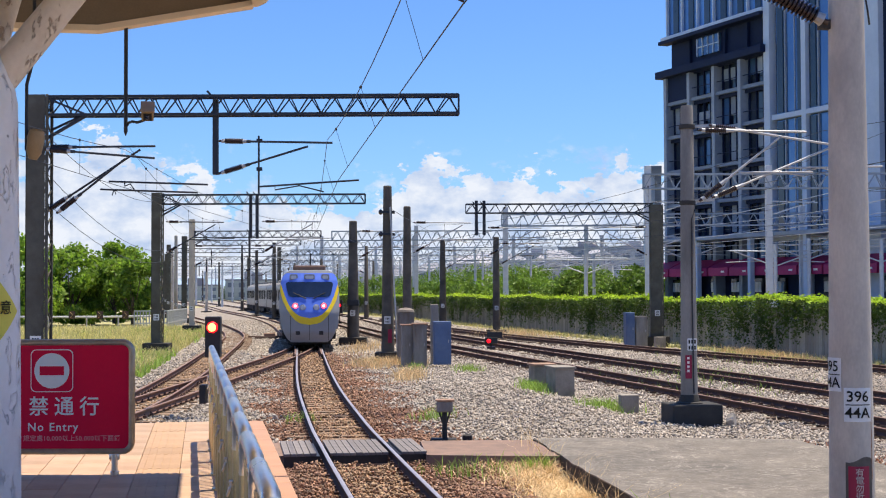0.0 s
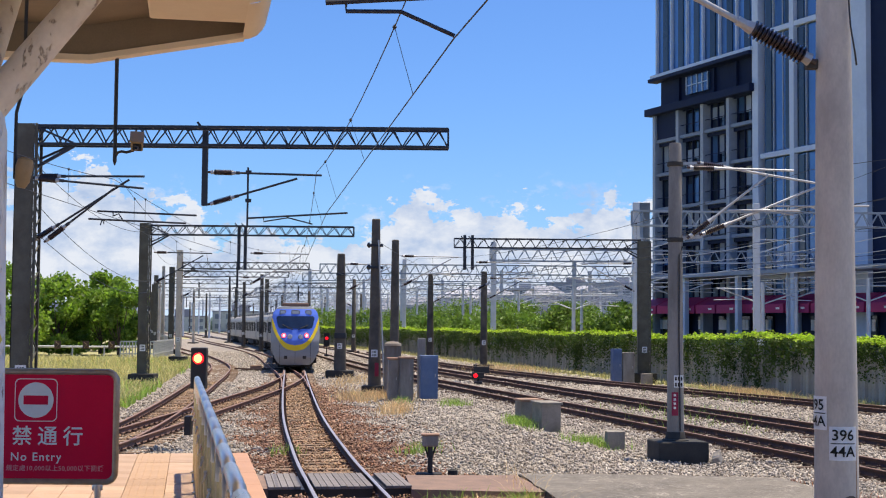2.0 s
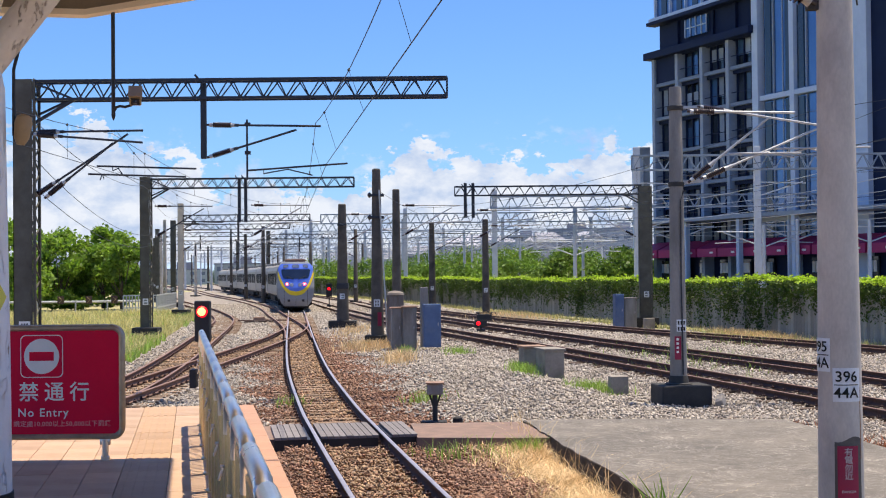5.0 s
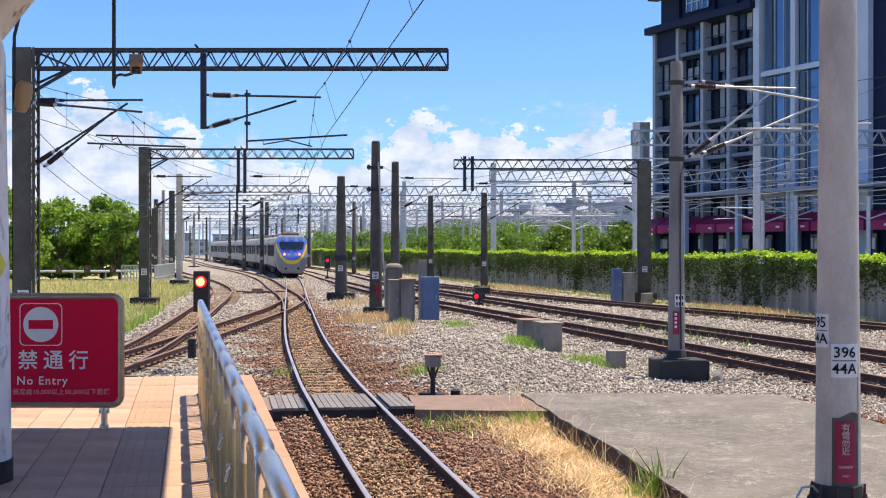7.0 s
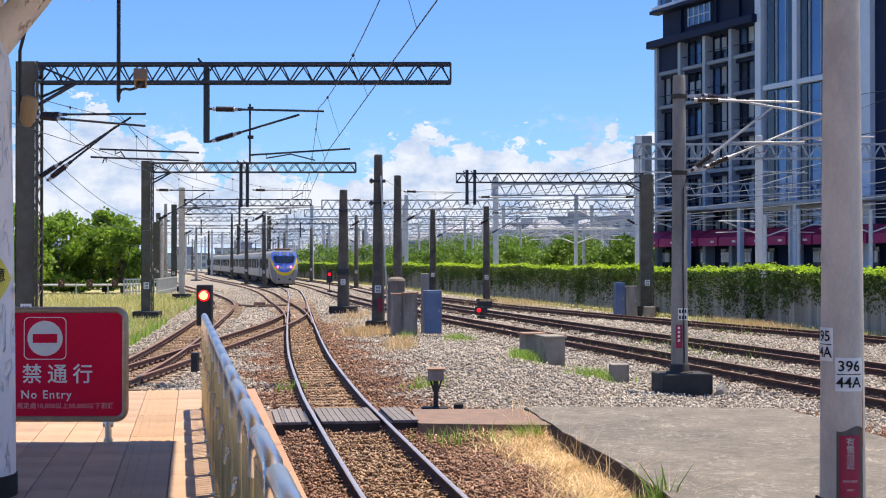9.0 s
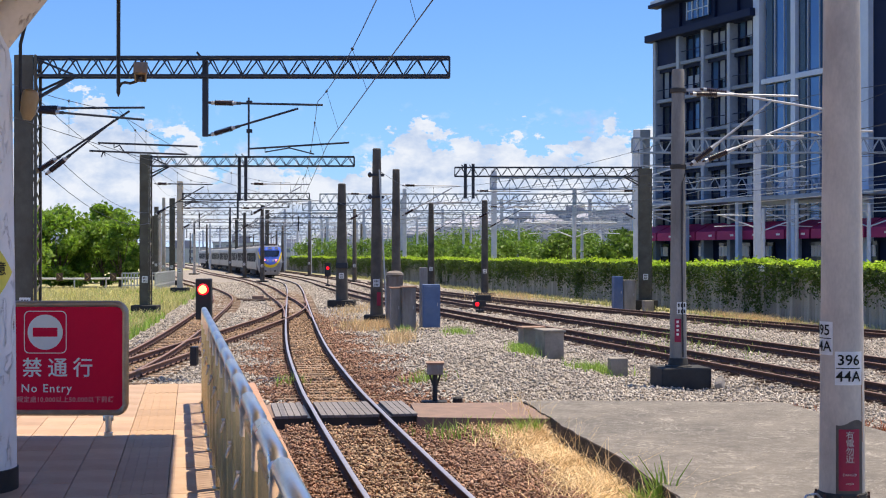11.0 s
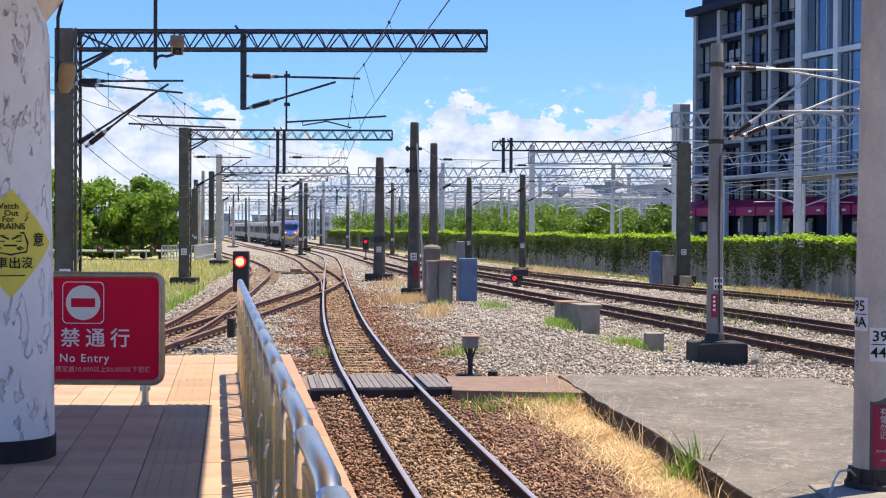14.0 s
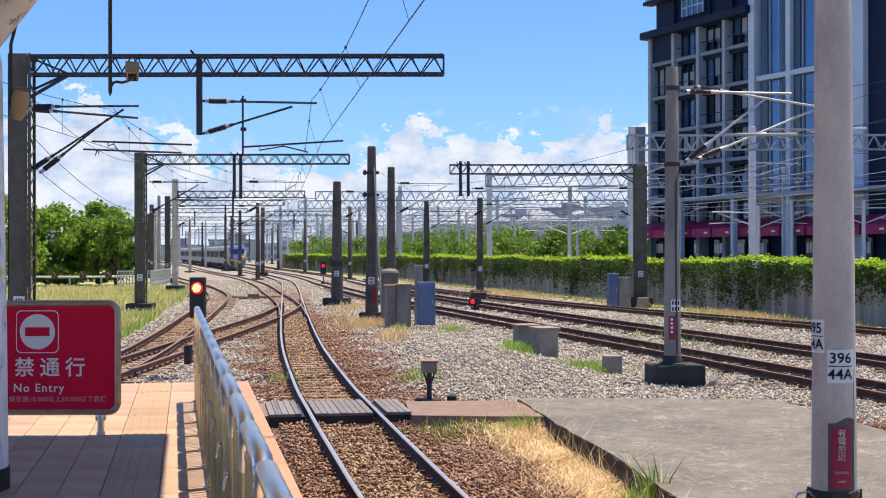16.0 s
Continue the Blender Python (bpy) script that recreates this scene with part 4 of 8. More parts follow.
def build_column():
    root = thing("platform_column", Matrix.Translation((COL_X, COL_Y, 0.95)), "thick white platform column with peeling paint and branching arms", "column")
    bm = bmesh.new()
    lathe(bm, [(COL_R + 0.012, 0.0), (COL_R + 0.012, 0.155), (COL_R - 0.005, 0.16)], 48)
    part("base_band", bm, M["rubber"], root, "black painted base band", smooth=True)
    bm = bmesh.new()
    prof = [(COL_R, 0.15), (COL_R - 0.01, 1.2), (COL_R - 0.03, 2.4), (COL_R - 0.04, 3.1), (COL_R - 0.05, 3.14), (COL_R - 0.06, 3.2), (COL_R - 0.09, 3.33), (COL_R - 0.15, 3.45), (0.12, 3.52)]
    lathe(bm, prof, 48)
    part("shaft", bm, M["white_paint"], root, smooth=True)
    for q, r in (((1.25, 0.35, 4.75), 0.115), ((-1.25, 0.35, 4.75), 0.115), ((0.05, 1.2, 4.75), 0.1), ((-0.3, -1.3, 4.75), 0.1)):
        bm = bmesh.new()
        a = Vector((q[0] * 0.1, q[1] * 0.1, 3.2))
        b = Vector(q)
        n = 14
        for i in range(n):
            p0, p1 = a.lerp(b, i / n), a.lerp(b, (i + 1) / n)
            rod(bm, p0, p1, r * (1.12 - 0.2 * i / n), r * (1.12 - 0.2 * (i + 1) / n), 16, caps=False)
        part("arm", bm, M["arm_paint"], root, smooth=True)
    # conduit and beige lamp on the column's side
    bm = bmesh.new()
    sweep(bm, [(0.36, 0.12, 2.76), (0.36, 0.12, 2.95), (0.36, 0.12, 3.25), (0.41, 0.12, 3.45), (0.42, 0.12, 4.6)], 0.013, 8)
    part("conduit", bm, M["cable"], root, smooth=True)
    bm = bmesh.new()
    lathe(bm, [(0.03, -0.11), (0.055, -0.06), (0.065, 0.05), (0.055, 0.1), (0.03, 0.115)], 14, Matrix.Translation((0.43, 0.1, 2.8)) @ pose(0, 0, 0, 0, 8, 0))
    part("loudspeaker", bm, M["horn"], root, "beige plastic loudspeaker", smooth=True)
    # diamond warning sticker that follows the shaft
    r0 = COL_R - 0.008

    def wrap(co, lift=0.0):
        a = co.x / r0 + 0.47
        r = r0 + 0.003 + lift
        return Vector((r * math.sin(a), -r * math.cos(a), co.z))
    half, zc = 0.345, 1.575
    bm = bmesh.new()
    n = 24
    for i in range(n):
        for s0, s1 in (((i / n), (i + 1) / n),):
            x0, x1 = -half + 2 * half * s0, -half + 2 * half * s1
            h0, h1 = (half - abs(x0)) * 1.13, (half - abs(x1)) * 1.13
            vs = [bm.verts.new(wrap(Vector((x, 0, zc + z)))) for x, z in ((x0, -h0), (x1, -h1), (x1, h1), (x0, h0))]
            bm.faces.new(vs)
    bmesh.ops.remove_doubles(bm, verts=bm.verts, dist=0.0005)
    sticker = part("warning_sticker", bm, M["yellow"], root, "yellow diamond warning sticker", smooth=True)
    line = lambda body, size, x, z: flat_text(body, size, M["ink"], sticker, Matrix.Translation((x, 0, zc + z)) @ FACE, bend=lambda c: wrap(c, 0.0095))
    line("Watch", 0.06, -0.03, 0.265)
    line("Out", 0.058, 0.0, 0.215)
    line("For", 0.058, -0.02, 0.172)
    line("TRAINS", 0.064, -0.01, 0.12)
    line("意", 0.105, 0.205, 0.02)
    line("火車出沒", 0.088, -0.02, -0.145)
    for z, w in ((-0.235, 0.2),):
        bm = bmesh.new()
        for i in range(8):
            xa, xb = -w / 2 + w * i / 8, -w / 2 + w * (i + 1) / 8
            bm.faces.new([bm.verts.new(wrap(Vector((x, 0, zc + q)), 0.002)) for x, q in ((xa, z), (xb, z), (xb, z + 0.009), (xa, z + 0.009))])
        part("small_print_bar", bm, M["ink"], sticker)
    # outline of a railcar front
    def outline(pts, wdt=0.006):
        bm = bmesh.new()
        sweep(bm, [wrap(Vector((x, 0, zc + z)), 0.001) for x, z in pts], wdt, 5)
        part("printed_line", bm, M["ink"], sticker)
    outline([(-0.13, -0.06), (-0.14, 0.0), (-0.11, 0.075), (0.09, 0.075), (0.12, 0.0), (0.11, -0.06), (0.0, -0.08), (-0.13, -0.06)], 0.008)
    outline([(-0.08, 0.015), (-0.08, 0.055), (0.07, 0.055), (0.07, 0.015), (-0.08, 0.015)])
    outline([(-0.11, 0.075), (-0.24, 0.05), (-0.25, -0.035), (-0.13, -0.06)])
    for x in (-0.215, -0.175):
        outline([(x - 0.013, -0.005), (x - 0.013, 0.035), (x + 0.013, 0.04), (x + 0.013, 0.0), (x - 0.013, -0.005)], 0.005)
    for x in (-0.235, -0.19, -0.14, -0.09):
        outline([(x - 0.012, -0.07), (x + 0.012, -0.07), (x + 0.012, -0.085), (x - 0.012, -0.085), (x - 0.012, -0.07)], 0.005)
    for x, z in ((-0.2, 0.15), (0.11, 0.19)):
        outline([(x + 0.012, z + 0.03), (x - 0.008, z + 0.004), (x + 0.012, z + 0.002), (x - 0.012, z - 0.03)], 0.006)
    outline([(-0.05, -0.015), (0.04, -0.015)], 0.007)
    outline([(-0.06, 0.05), (-0.015, 0.03)], 0.007)
    outline([(0.05, 0.05), (0.005, 0.03)], 0.007)
    outline([(-0.11, -0.035), (-0.085, -0.045), (-0.06, -0.035), (-0.085, -0.025), (-0.11, -0.035)])
    outline([(0.04, -0.035), (0.065, -0.045), (0.09, -0.035), (0.065, -0.025), (0.04, -0.035)])


build_column()


def build_canopy():
    """Sloping roof edge over the platform's end: soffit, end fascia and gutter."""
    root = thing("platform_canopy", PLAT, "beige platform canopy with a rounded gutter edge", "canopy")
    y1 = -4.75          # far end
    # local x: 0 at the platform's edge; heights over the platform's top
    prof = [(-5.6, 4.24), (-1.78, 4.24), (-0.3, 4.53)]
    bm = bmesh.new()
    for (xa, za), (xb, zb) in zip(prof, prof[1:]):
        for z0, z1, ya, yb, k in ((0.0, 0.075, y1 - 0.12, y1, 0),):
            v = [bm.verts.new(p) for p in ((xa, ya, za), (xb, ya, zb), (xb, yb, zb), (xa, yb, za), (xa, ya, za + 0.4), (xb, ya, zb + 0.4), (xb, yb, zb + 0.4), (xa, yb, za + 0.4))]
            for f in ((0, 1, 2, 3), (4, 5, 6, 7), (0, 1, 5, 4), (2, 3, 7, 6), (1, 2, 6, 5), (0, 3, 7, 4)):
                bm.faces.new([v[i] for i in f])
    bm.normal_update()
    # faces across the line take the paint with shade coloured in
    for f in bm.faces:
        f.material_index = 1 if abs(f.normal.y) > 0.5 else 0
    part("end_fascia", bm, [M["canopy"], M["canopy_shaded"]], root)
    bm = bmesh.new()
    # near end is out of view; kept short so more light reaches underneath
    up = 0.34
    for (xa, za), (xb, zb) in zip(prof, prof[1:]):
        v = [bm.verts.new(p) for p in ((xa, y1 - 0.1, za + up), (xb, y1 - 0.1, zb + up), (xb, -13.2, zb + up), (xa, -13.2, za + up), (xa, y1 - 0.1, za + up + 0.1), (xb, y1 - 0.1, zb + up + 0.1), (xb, -13.2, zb + up + 0.1), (xa, -13.2, za + up + 0.1))]
        for f in ((0, 1, 2, 3), (4, 5, 6, 7), (0, 1, 5, 4), (2, 3, 7, 6), (1, 2, 6, 5), (0, 3, 7, 4)):
            bm.faces.new([v[i] for i in f])
    part("roof_slab", bm, M["canopy_shaded"], root)
    # cream lip under the end fascia
    bm = bmesh.new()
    for (xa, za), (xb, zb) in zip(prof, prof[1:]):
        v = [bm.verts.new(p) for p in ((xa, y1 - 0.15, za - 0.012), (xb, y1 - 0.15, zb - 0.012), (xb, y1 + 0.03, zb - 0.012), (xa, y1 + 0.03, za - 0.012), (xa, y1 - 0.15, za + 0.045), (xb, y1 - 0.15, zb + 0.045), (xb, y1 + 0.03, zb + 0.045), (xa, y1 + 0.03, za + 0.045))]
        for f in ((0, 1, 2, 3), (4, 5, 6, 7), (0, 1, 5, 4), (2, 3, 7, 6), (1, 2, 6, 5), (0, 3, 7, 4)):
            bm.faces.new([v[i] for i in f])
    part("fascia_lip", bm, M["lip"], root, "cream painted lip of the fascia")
    # boxed-in ceiling panels between the ribs, then the gutter along the edge
    for k in range(2):
        ya = y1 - 0.75 - k * 3.2
        bm = bmesh.new()
        box(bm, (-1.2, ya - 2.9, 4.53), (-0.3, ya, 4.85), 0.02)
        part("ceiling_panel", bm, M["canopy"], root)
    for ya, yb in ((y1, y1 - 1.55), (y1 - 1.57, -13.2)):
        bm = bmesh.new()
        n = 10
        for i in range(n):
            a0, a1 = math.pi * (i / n) - math.pi / 2, math.pi * ((i + 1) / n) - math.pi / 2
            pa = (-0.32 + 0.24 * math.cos(a0), 4.77 + 0.24 * math.sin(a0))
            pb = (-0.32 + 0.24 * math.cos(a1), 4.77 + 0.24 * math.sin(a1))
            bm.faces.new([bm.verts.new(p) for p in ((pa[0], ya, pa[1]), (pb[0], ya, pb[1]), (pb[0], yb, pb[1]), (pa[0], yb, pa[1]))])
        bmesh.ops.remove_doubles(bm, verts=bm.verts, dist=0.001)
        es = [e for e in bm.edges if e.is_boundary]
        bmesh.ops.holes_fill(bm, edges=es)
        part("gutter", bm, M["canopy"], root, smooth=True)


build_canopy()


def build_hanging_camera():
    x, y = -3.177, 13.17
    root = thing("hanging_camera", Matrix.Translation((x, y, 5.25)), "beige security camera on a rod hung from the canopy", "camera")
    bm = bmesh.new()
    rod(bm, (0, 0, -1.03), (0, 0, 0.3), 0.019, seg=10)
    lathe(bm, [(0.005, -1.07), (0.02, -1.03), (0.02, -1.0)], 10)
    part("rod", bm, M["cable"], root, "dark hanging rod", smooth=True)
    bm = bmesh.new()
    sweep(bm, [(0, 0, -0.99), (0.03, -0.01, -0.945), (0.07, -0.02, -0.935), (0.12, -0.03, -0.945), (0.18, -0.04, -0.93), (0.215, -0.04, -0.9)], 0.014, 8)
    part("bracket", bm, M["cable"], root, smooth=True)
    tilt = pose(0.225, -0.05, -0.845, 34, 0, 12)
    bm = bmesh.new()
    box(bm, (-0.058, -0.1, -0.055), (0.058, 0.1, 0.05), 0.014, m=tilt)
    part("housing", bm, M["horn"], root)
    bm = bmesh.new()
    box(bm, (-0.067, -0.125, 0.052), (0.067, 0.105, 0.063), 0.004, m=tilt)
    part("sun_shield", bm, M["horn"], root)
    bm = bmesh.new()
    box(bm, (-0.04, -0.109, -0.042), (0.04, -0.099, 0.03), 0.003, m=tilt)
    part("lens_window", bm, M["black"], root)
    bm = bmesh.new()
    lathe(bm, [(0.022, 0), (0.022, 0.012), (0.015, 0.016)], 14, tilt @ pose(0, -0.108, -0.005, 90, 0, 0))
    part("lens", bm, M["windscreen"], root, smooth=True)


build_hanging_camera()

# ---- masts, gantries and overhead line ----


def mast_bm(h, r0, r1, seg=16):
    bm = bmesh.new()
    lathe(bm, [(r0, 0), (r1, h - 0.04), (r1 - 0.03, h)], seg)
    return bm


def plinth_bm(w, d, h, below=0.35):
    bm = bmesh.new()
    box(bm, (-w / 2, -d / 2, -below), (w / 2, d / 2, h), 0.03)
    return bm


def number_plate(root, z, r, x=0.0, wide=0.26, high=0.3):
    """White plate with two rows of figures, drawn as bars, on the mast's front."""
    bm = bmesh.new()
    rounded(bm, wide, high, 0.01, -0.008, 0)
    bmesh.ops.translate(bm, verts=bm.verts, vec=(x, -r - 0.004, z))
    pl = part("number_plate", bm, M["plate"], root, "white enamel number plate")
    for q in (0.06, -0.07):
        for k in (-0.06, 0.0, 0.06):
            bm = bmesh.new()
            box(bm, (x + k - 0.018, -r - 0.0145, z + q - 0.04), (x + k + 0.018, -r - 0.0125, z + q + 0.04))
            part("figure_bar", bm, M["ink"], pl)


def concrete_mast(x, y, h, r0, r1, plinth=(1.3, 0.9, 0.2), dark=True, plate=True, z0=-0.1, seg=16):
    root = thing("catenary_mast", Matrix.Translation((x, y, z0)), "dark weathered concrete catenary mast on a concrete plinth" if dark else "grey concrete catenary mast on a plinth", "catenary mast", "catenary masts")
    part("shaft", mast_bm(h - z0, r0, r1, seg), M["conc_dark"] if dark else M["conc"], root, smooth=True)
    if plinth:
        part("plinth", plinth_bm(*plinth), M["conc_block"], root)
    if plate:
        number_plate(root, 1.6, r0 * 0.93)
    return root


def insulator_bm(bm, p, q, r, n=0):
    """A ribbed rod insulator from p to q."""
    L = (Vector(q) - Vector(p)).length
    n = n or int(L / 0.05)
    prof = [(0.03, 0), (0.03, 0.04)]
    for k in range(n):
        z = 0.05 + (L - 0.1) * k / n
        dz = (L - 0.1) / n
        prof += [(r * 0.62, z), (r, z + dz * 0.35), (r * 0.97, z + dz * 0.55), (r * 0.62, z + dz * 0.8)]
    prof += [(0.03, L - 0.04), (0.03, L)]
    lathe(bm, prof, 12, aim(p, q))
    return bm


def cantilever(base, low, reach_top, reach_low, name="cantilever", label="insulated cantilever arm holding the contact wire", material="galv", reg=None, ins=0.55, drop=None, r=0.026, arm=None, shed=0.07):
    """Top tube and sloping strut from two points of a mast, with insulators, a registration tube and a steady arm."""
    base, low, reach_top, reach_low = (Vector(p) for p in (base, low, reach_top, reach_low))
    root = thing(name, Matrix.Translation(base), label, "cantilever", "cantilevers")
    L = lambda p: Vector(p) - base
    for a, b in ((base, reach_top), (low, reach_low)):
        d = (b - a).normalized()
        bm = bmesh.new()
        rod(bm, L(a), L(a + d * 0.12), 0.03, seg=8)
        insulator_bm(bm, L(a + d * 0.1), L(a + d * (0.1 + ins)), shed)
        part("insulator", bm, M["porcelain"], root, "brown ribbed porcelain insulator", smooth=True)
        for q in (0.07, 0.04 + ins):
            bm = bmesh.new()
            rod(bm, L(a + d * q), L(a + d * (q + 0.09)), shed * 0.72, shed * 0.55, seg=10)
            part("end_cap", bm, M["galv"], root, "pale metal insulator cap", smooth=True)
        bm = bmesh.new()
        rod(bm, L(a + d * (0.1 + ins)), L(b), r, seg=10)
        rod(bm, L(a + d * (0.08 + ins)), L(a + d * (0.22 + ins)), r * 1.5, seg=10)
        part("tube", bm, M[material], root, smooth=True)
    if reg:
        p, q, wire = (Vector(v) for v in reg)
        bm = bmesh.new()
        rod(bm, L(p), L(q), r * 0.85, seg=8)
        part("registration_tube", bm, M[arm or material], root, smooth=True)
        bm = bmesh.new()
        s = q.lerp(p, 0.84) if p.x < q.x else q.lerp(p, 0.06)
        mid = (s + wire) / 2 + Vector((0, 0, 0.07))
        sweep(bm, [L(s), L(s + Vector((0, 0, -0.1))), L(mid), L(wire)], r * 0.6, 6)
        part("steady_arm", bm, M[arm or material], root, smooth=True)
    if drop:
        p, q = (Vector(v) for v in drop)
        bm = bmesh.new()
        rod(bm, L(p), L(q), r * 0.9, seg=8)
        for w in (p.lerp(q, 0.08), p.lerp(q, 0.55)):
            box(bm, tuple(L(w) - Vector((0.05, 0.04, 0.04))), tuple(L(w) + Vector((0.08, 0.04, 0.04))))
        part("drop_tube", bm, M[material], root, smooth=True)
    return root


def truss(root, x0, x1, y, z0, z1, dep, bay, material, chord=0.062, web=0.03):
    """A lattice beam along x, in its thing's frame."""
    bm = bmesh.new()
    for yy in (y - dep / 2, y + dep / 2):
        for z in (z0, z1):
            bar(bm, (x0, yy, z), (x1, yy, z), chord)
    n = max(2, round((x1 - x0) / bay))
    for yy in (y - dep / 2, y + dep / 2):
        for i in range(n):
            xa, xb = x0 + (x1 - x0) * i / n, x0 + (x1 - x0) * (i + 1) / n
            xm = (xa + xb) / 2 if yy < y else (xa + xb) / 2 + bay * 0.12
            bar(bm, (xa, yy, z0), (xm, yy, z1), web)
            bar(bm, (xm, yy, z1), (xb, yy, z0), web)
        bar(bm, (x1, yy, z0), (x1, yy, z1), web * 1.5)
        bar(bm, (x0, yy, z0), (x0, yy, z1), web * 1.5)
    for i in range(n + 1):
        xa = x0 + (x1 - x0) * i / n
        for z in (z0, z1):
            bar(bm, (xa, y - dep / 2, z), (xa, y + dep / 2, z), web)
    return part("lattice_beam", bm, material, root)


def lattice_mast(root, x, y, h, w, dep, material, bay=0.62, z0=-0.2):
    """Two channels laced with flat bars on the sides, plated on the front."""
    bm = bmesh.new()
    box(bm, (x - w / 2, y - dep / 2, z0), (x + w * 0.36, y - dep / 2 + 0.02, h))
    box(bm, (x - w / 2, y - dep / 2, z0), (x - w / 2 + 0.02, y + dep / 2, h))
    for xx, yy in ((x + w / 2 - 0.03, y - dep / 2 + 0.03), (x + w / 2 - 0.03, y + dep / 2 - 0.03), (x - w / 2 + 0.03, y + dep / 2 - 0.03)):
        bar(bm, (xx, yy, z0), (xx, yy, h), 0.06)
    n = int((h - z0) / bay)
    for i in range(n):
        za, zb = z0 + (h - z0) * i / n, z0 + (h - z0) * (i + 1) / n
        zm = (za + zb) / 2
        for xx in (x + w / 2 - 0.03,):
            bar(bm, (xx, y - dep / 2, za), (xx, y + dep / 2, zm), 0.03)
            bar(bm, (xx, y + dep / 2, zm), (xx, y - dep / 2, zb), 0.03)
        bar(bm, (x + w * 0.2, y - dep / 2, za), (x + w / 2 - 0.03, y - dep / 2, zm), 0.03)
        bar(bm, (x + w / 2 - 0.03, y - dep / 2, zm), (x + w * 0.2, y - dep / 2, zb), 0.03)
    return part("mast", bm, material, root)


def gantry(x, y, x_end, h, z0, z1, mast_w, drops, material="gantry", mast_mat="olive", label="", bay=0.52, flip=1):
    root = thing("catenary_gantry", Matrix.Translation((x, y, 0)), label or "single-arm lattice gantry over the tracks, dark steel", "gantry", "catenary gantries")
    lattice_mast(root, 0, 0, h, mast_w, 0.45, M[mast_mat])
    L = x_end - x
    truss(root, min(0.2 * flip, L), max(0.2 * flip, L), 0, z0, z1, 0.35, bay, M[material])
    bm = bmesh.new()
    bar(bm, (0.2 * flip, -0.1, z0 - 0.55), (1.15 * flip, -0.1, z0), 0.07)
    bar(bm, (0.2 * flip, 0.1, z0 - 0.35), (1.0 * flip, 0.1, z0 + 0.02), 0.05)
    bar(bm, (0.2 * flip, -0.18, z1 - 0.03), (1.1 * flip, -0.18, z0 + 0.02), 0.05)
    part("brace", bm, M[material], root)
    part("plinth", plinth_bm(1.2, 1.0, 0.3, 0.5), M["conc_block"], root)
    number_plate(root, 1.5, 0.235)
    for dx, top, bot, w in drops:
        bm = bmesh.new()
        box(bm, (dx - x - w / 2, -w / 2, bot), (dx - x + w / 2, w / 2, top), 0.01)
        bar(bm, (dx - x - 0.2, 0, z1 + 0.14), (dx - x + 0.02, 0, z1 - 0.12), 0.05)
        part("drop_post", bm, M[material], root)
    return root


# nearest gantry
gantry(-9.77, 32.0, 0.123, 7.31, 6.835, 7.265, 0.52, [(-5.61, 7.2, 5.42, 0.13)], bay=0.53)
# the one behind it
gantry(-13.85, 63.5, -4.15, 7.3, 6.77, 7.2, 0.5, [(-9.5, 7.2, 5.15, 0.14), (-9.2, 7.2, 5.15, 0.14)], bay=0.62)
gantry(-18.7, 97, -9.5, 7.85, 6.55, 7.0, 0.36, [(-14.6, 7.0, 5.2, 0.14)], bay=0.7, mast_mat="conc", label="lattice gantry arm on a grey mast")
gantry(-24.8, 125, -14.1, 7.8, 6.95, 7.4, 0.45, [(-19.5, 7.0, 5.3, 0.14)], bay=0.8)
gantry(10.45, 70.6, 0.6, 7.1, 6.7, 7.16, 0.68, [(1.15, 7.35, 5.55, 0.16), (1.55, 7.35, 5.55, 0.16)], bay=0.62, flip=-1, label="olive lattice gantry mast with a long arm")
for x, y, xe in ((-31.5, 150, -21), (-20.6, 160, -12.4), (-39.2, 185, -27), (-31, 205, -21), (-49, 230, -36)):
    gantry(x, y, xe, 7.9, 7.0, 7.45, 0.4, [(x * 0.55 + xe * 0.45, 7.2, 5.4, 0.14)], bay=0.9)

# concrete masts
m1 = concrete_mast(-2.72, 55.6, 6.98, 0.27, 0.17, (1.0, 0.8, 0.3))
bm = bmesh.new()
rod(bm, (0.12, -0.25, 6.2), (0.42, -0.32, 0.12), 0.035, seg=8)
part("downpipe", bm, M["galv"], m1, "pale steel conduit", smooth=True)
for z in (5.1, 6.0):
    bm = bmesh.new()
    lathe(bm, [(0.05, 0), (0.11, 0.05), (0.11, 0.1), (0.05, 0.16)], 12, aim((-0.2, -0.05, z), (-0.4, -0.05, z)))
    part("ring_insulator", bm, M["porcelain"], m1, smooth=True)
    bm = bmesh.new()
    box(bm, (-0.3, -0.24, z - 0.06), (0.3, 0.2, z + 0.04), 0.01)
    part("clamp", bm, M["gantry"], m1)
bm = bmesh.new()
rounded(bm, 0.16, 0.55, 0.01, -0.01, 0)
bmesh.ops.translate(bm, verts=bm.verts, vec=(0.1, -0.27, 0.95))
part("warning_plate", bm, M["red_plate"], m1, "red warning plate")
concrete_mast(-2.25, 65.0, 6.72, 0.24, 0.17, None)
n1 = concrete_mast(-5.5, 74.0, 6.5, 0.34, 0.21, (1.5, 1.0, 0.28))
bm = bmesh.new()
box(bm, (-0.3, -0.36, 2.0), (0.32, 0.3, 2.3), 0.02)
part("band", bm, M["gantry"], n1)
bm = bmesh.new()
box(bm, (-0.24, -0.3, 5.4), (0.24, 0.25, 5.55), 0.02)
part("band", bm, M["gantry"], n1)
concrete_mast(-0.95, 110, 6.85, 0.3, 0.2, (1.4, 1, 0.1))
concrete_mast(2.88, 94, 6.4, 0.26, 0.2, (1.4, 1, 0.1))
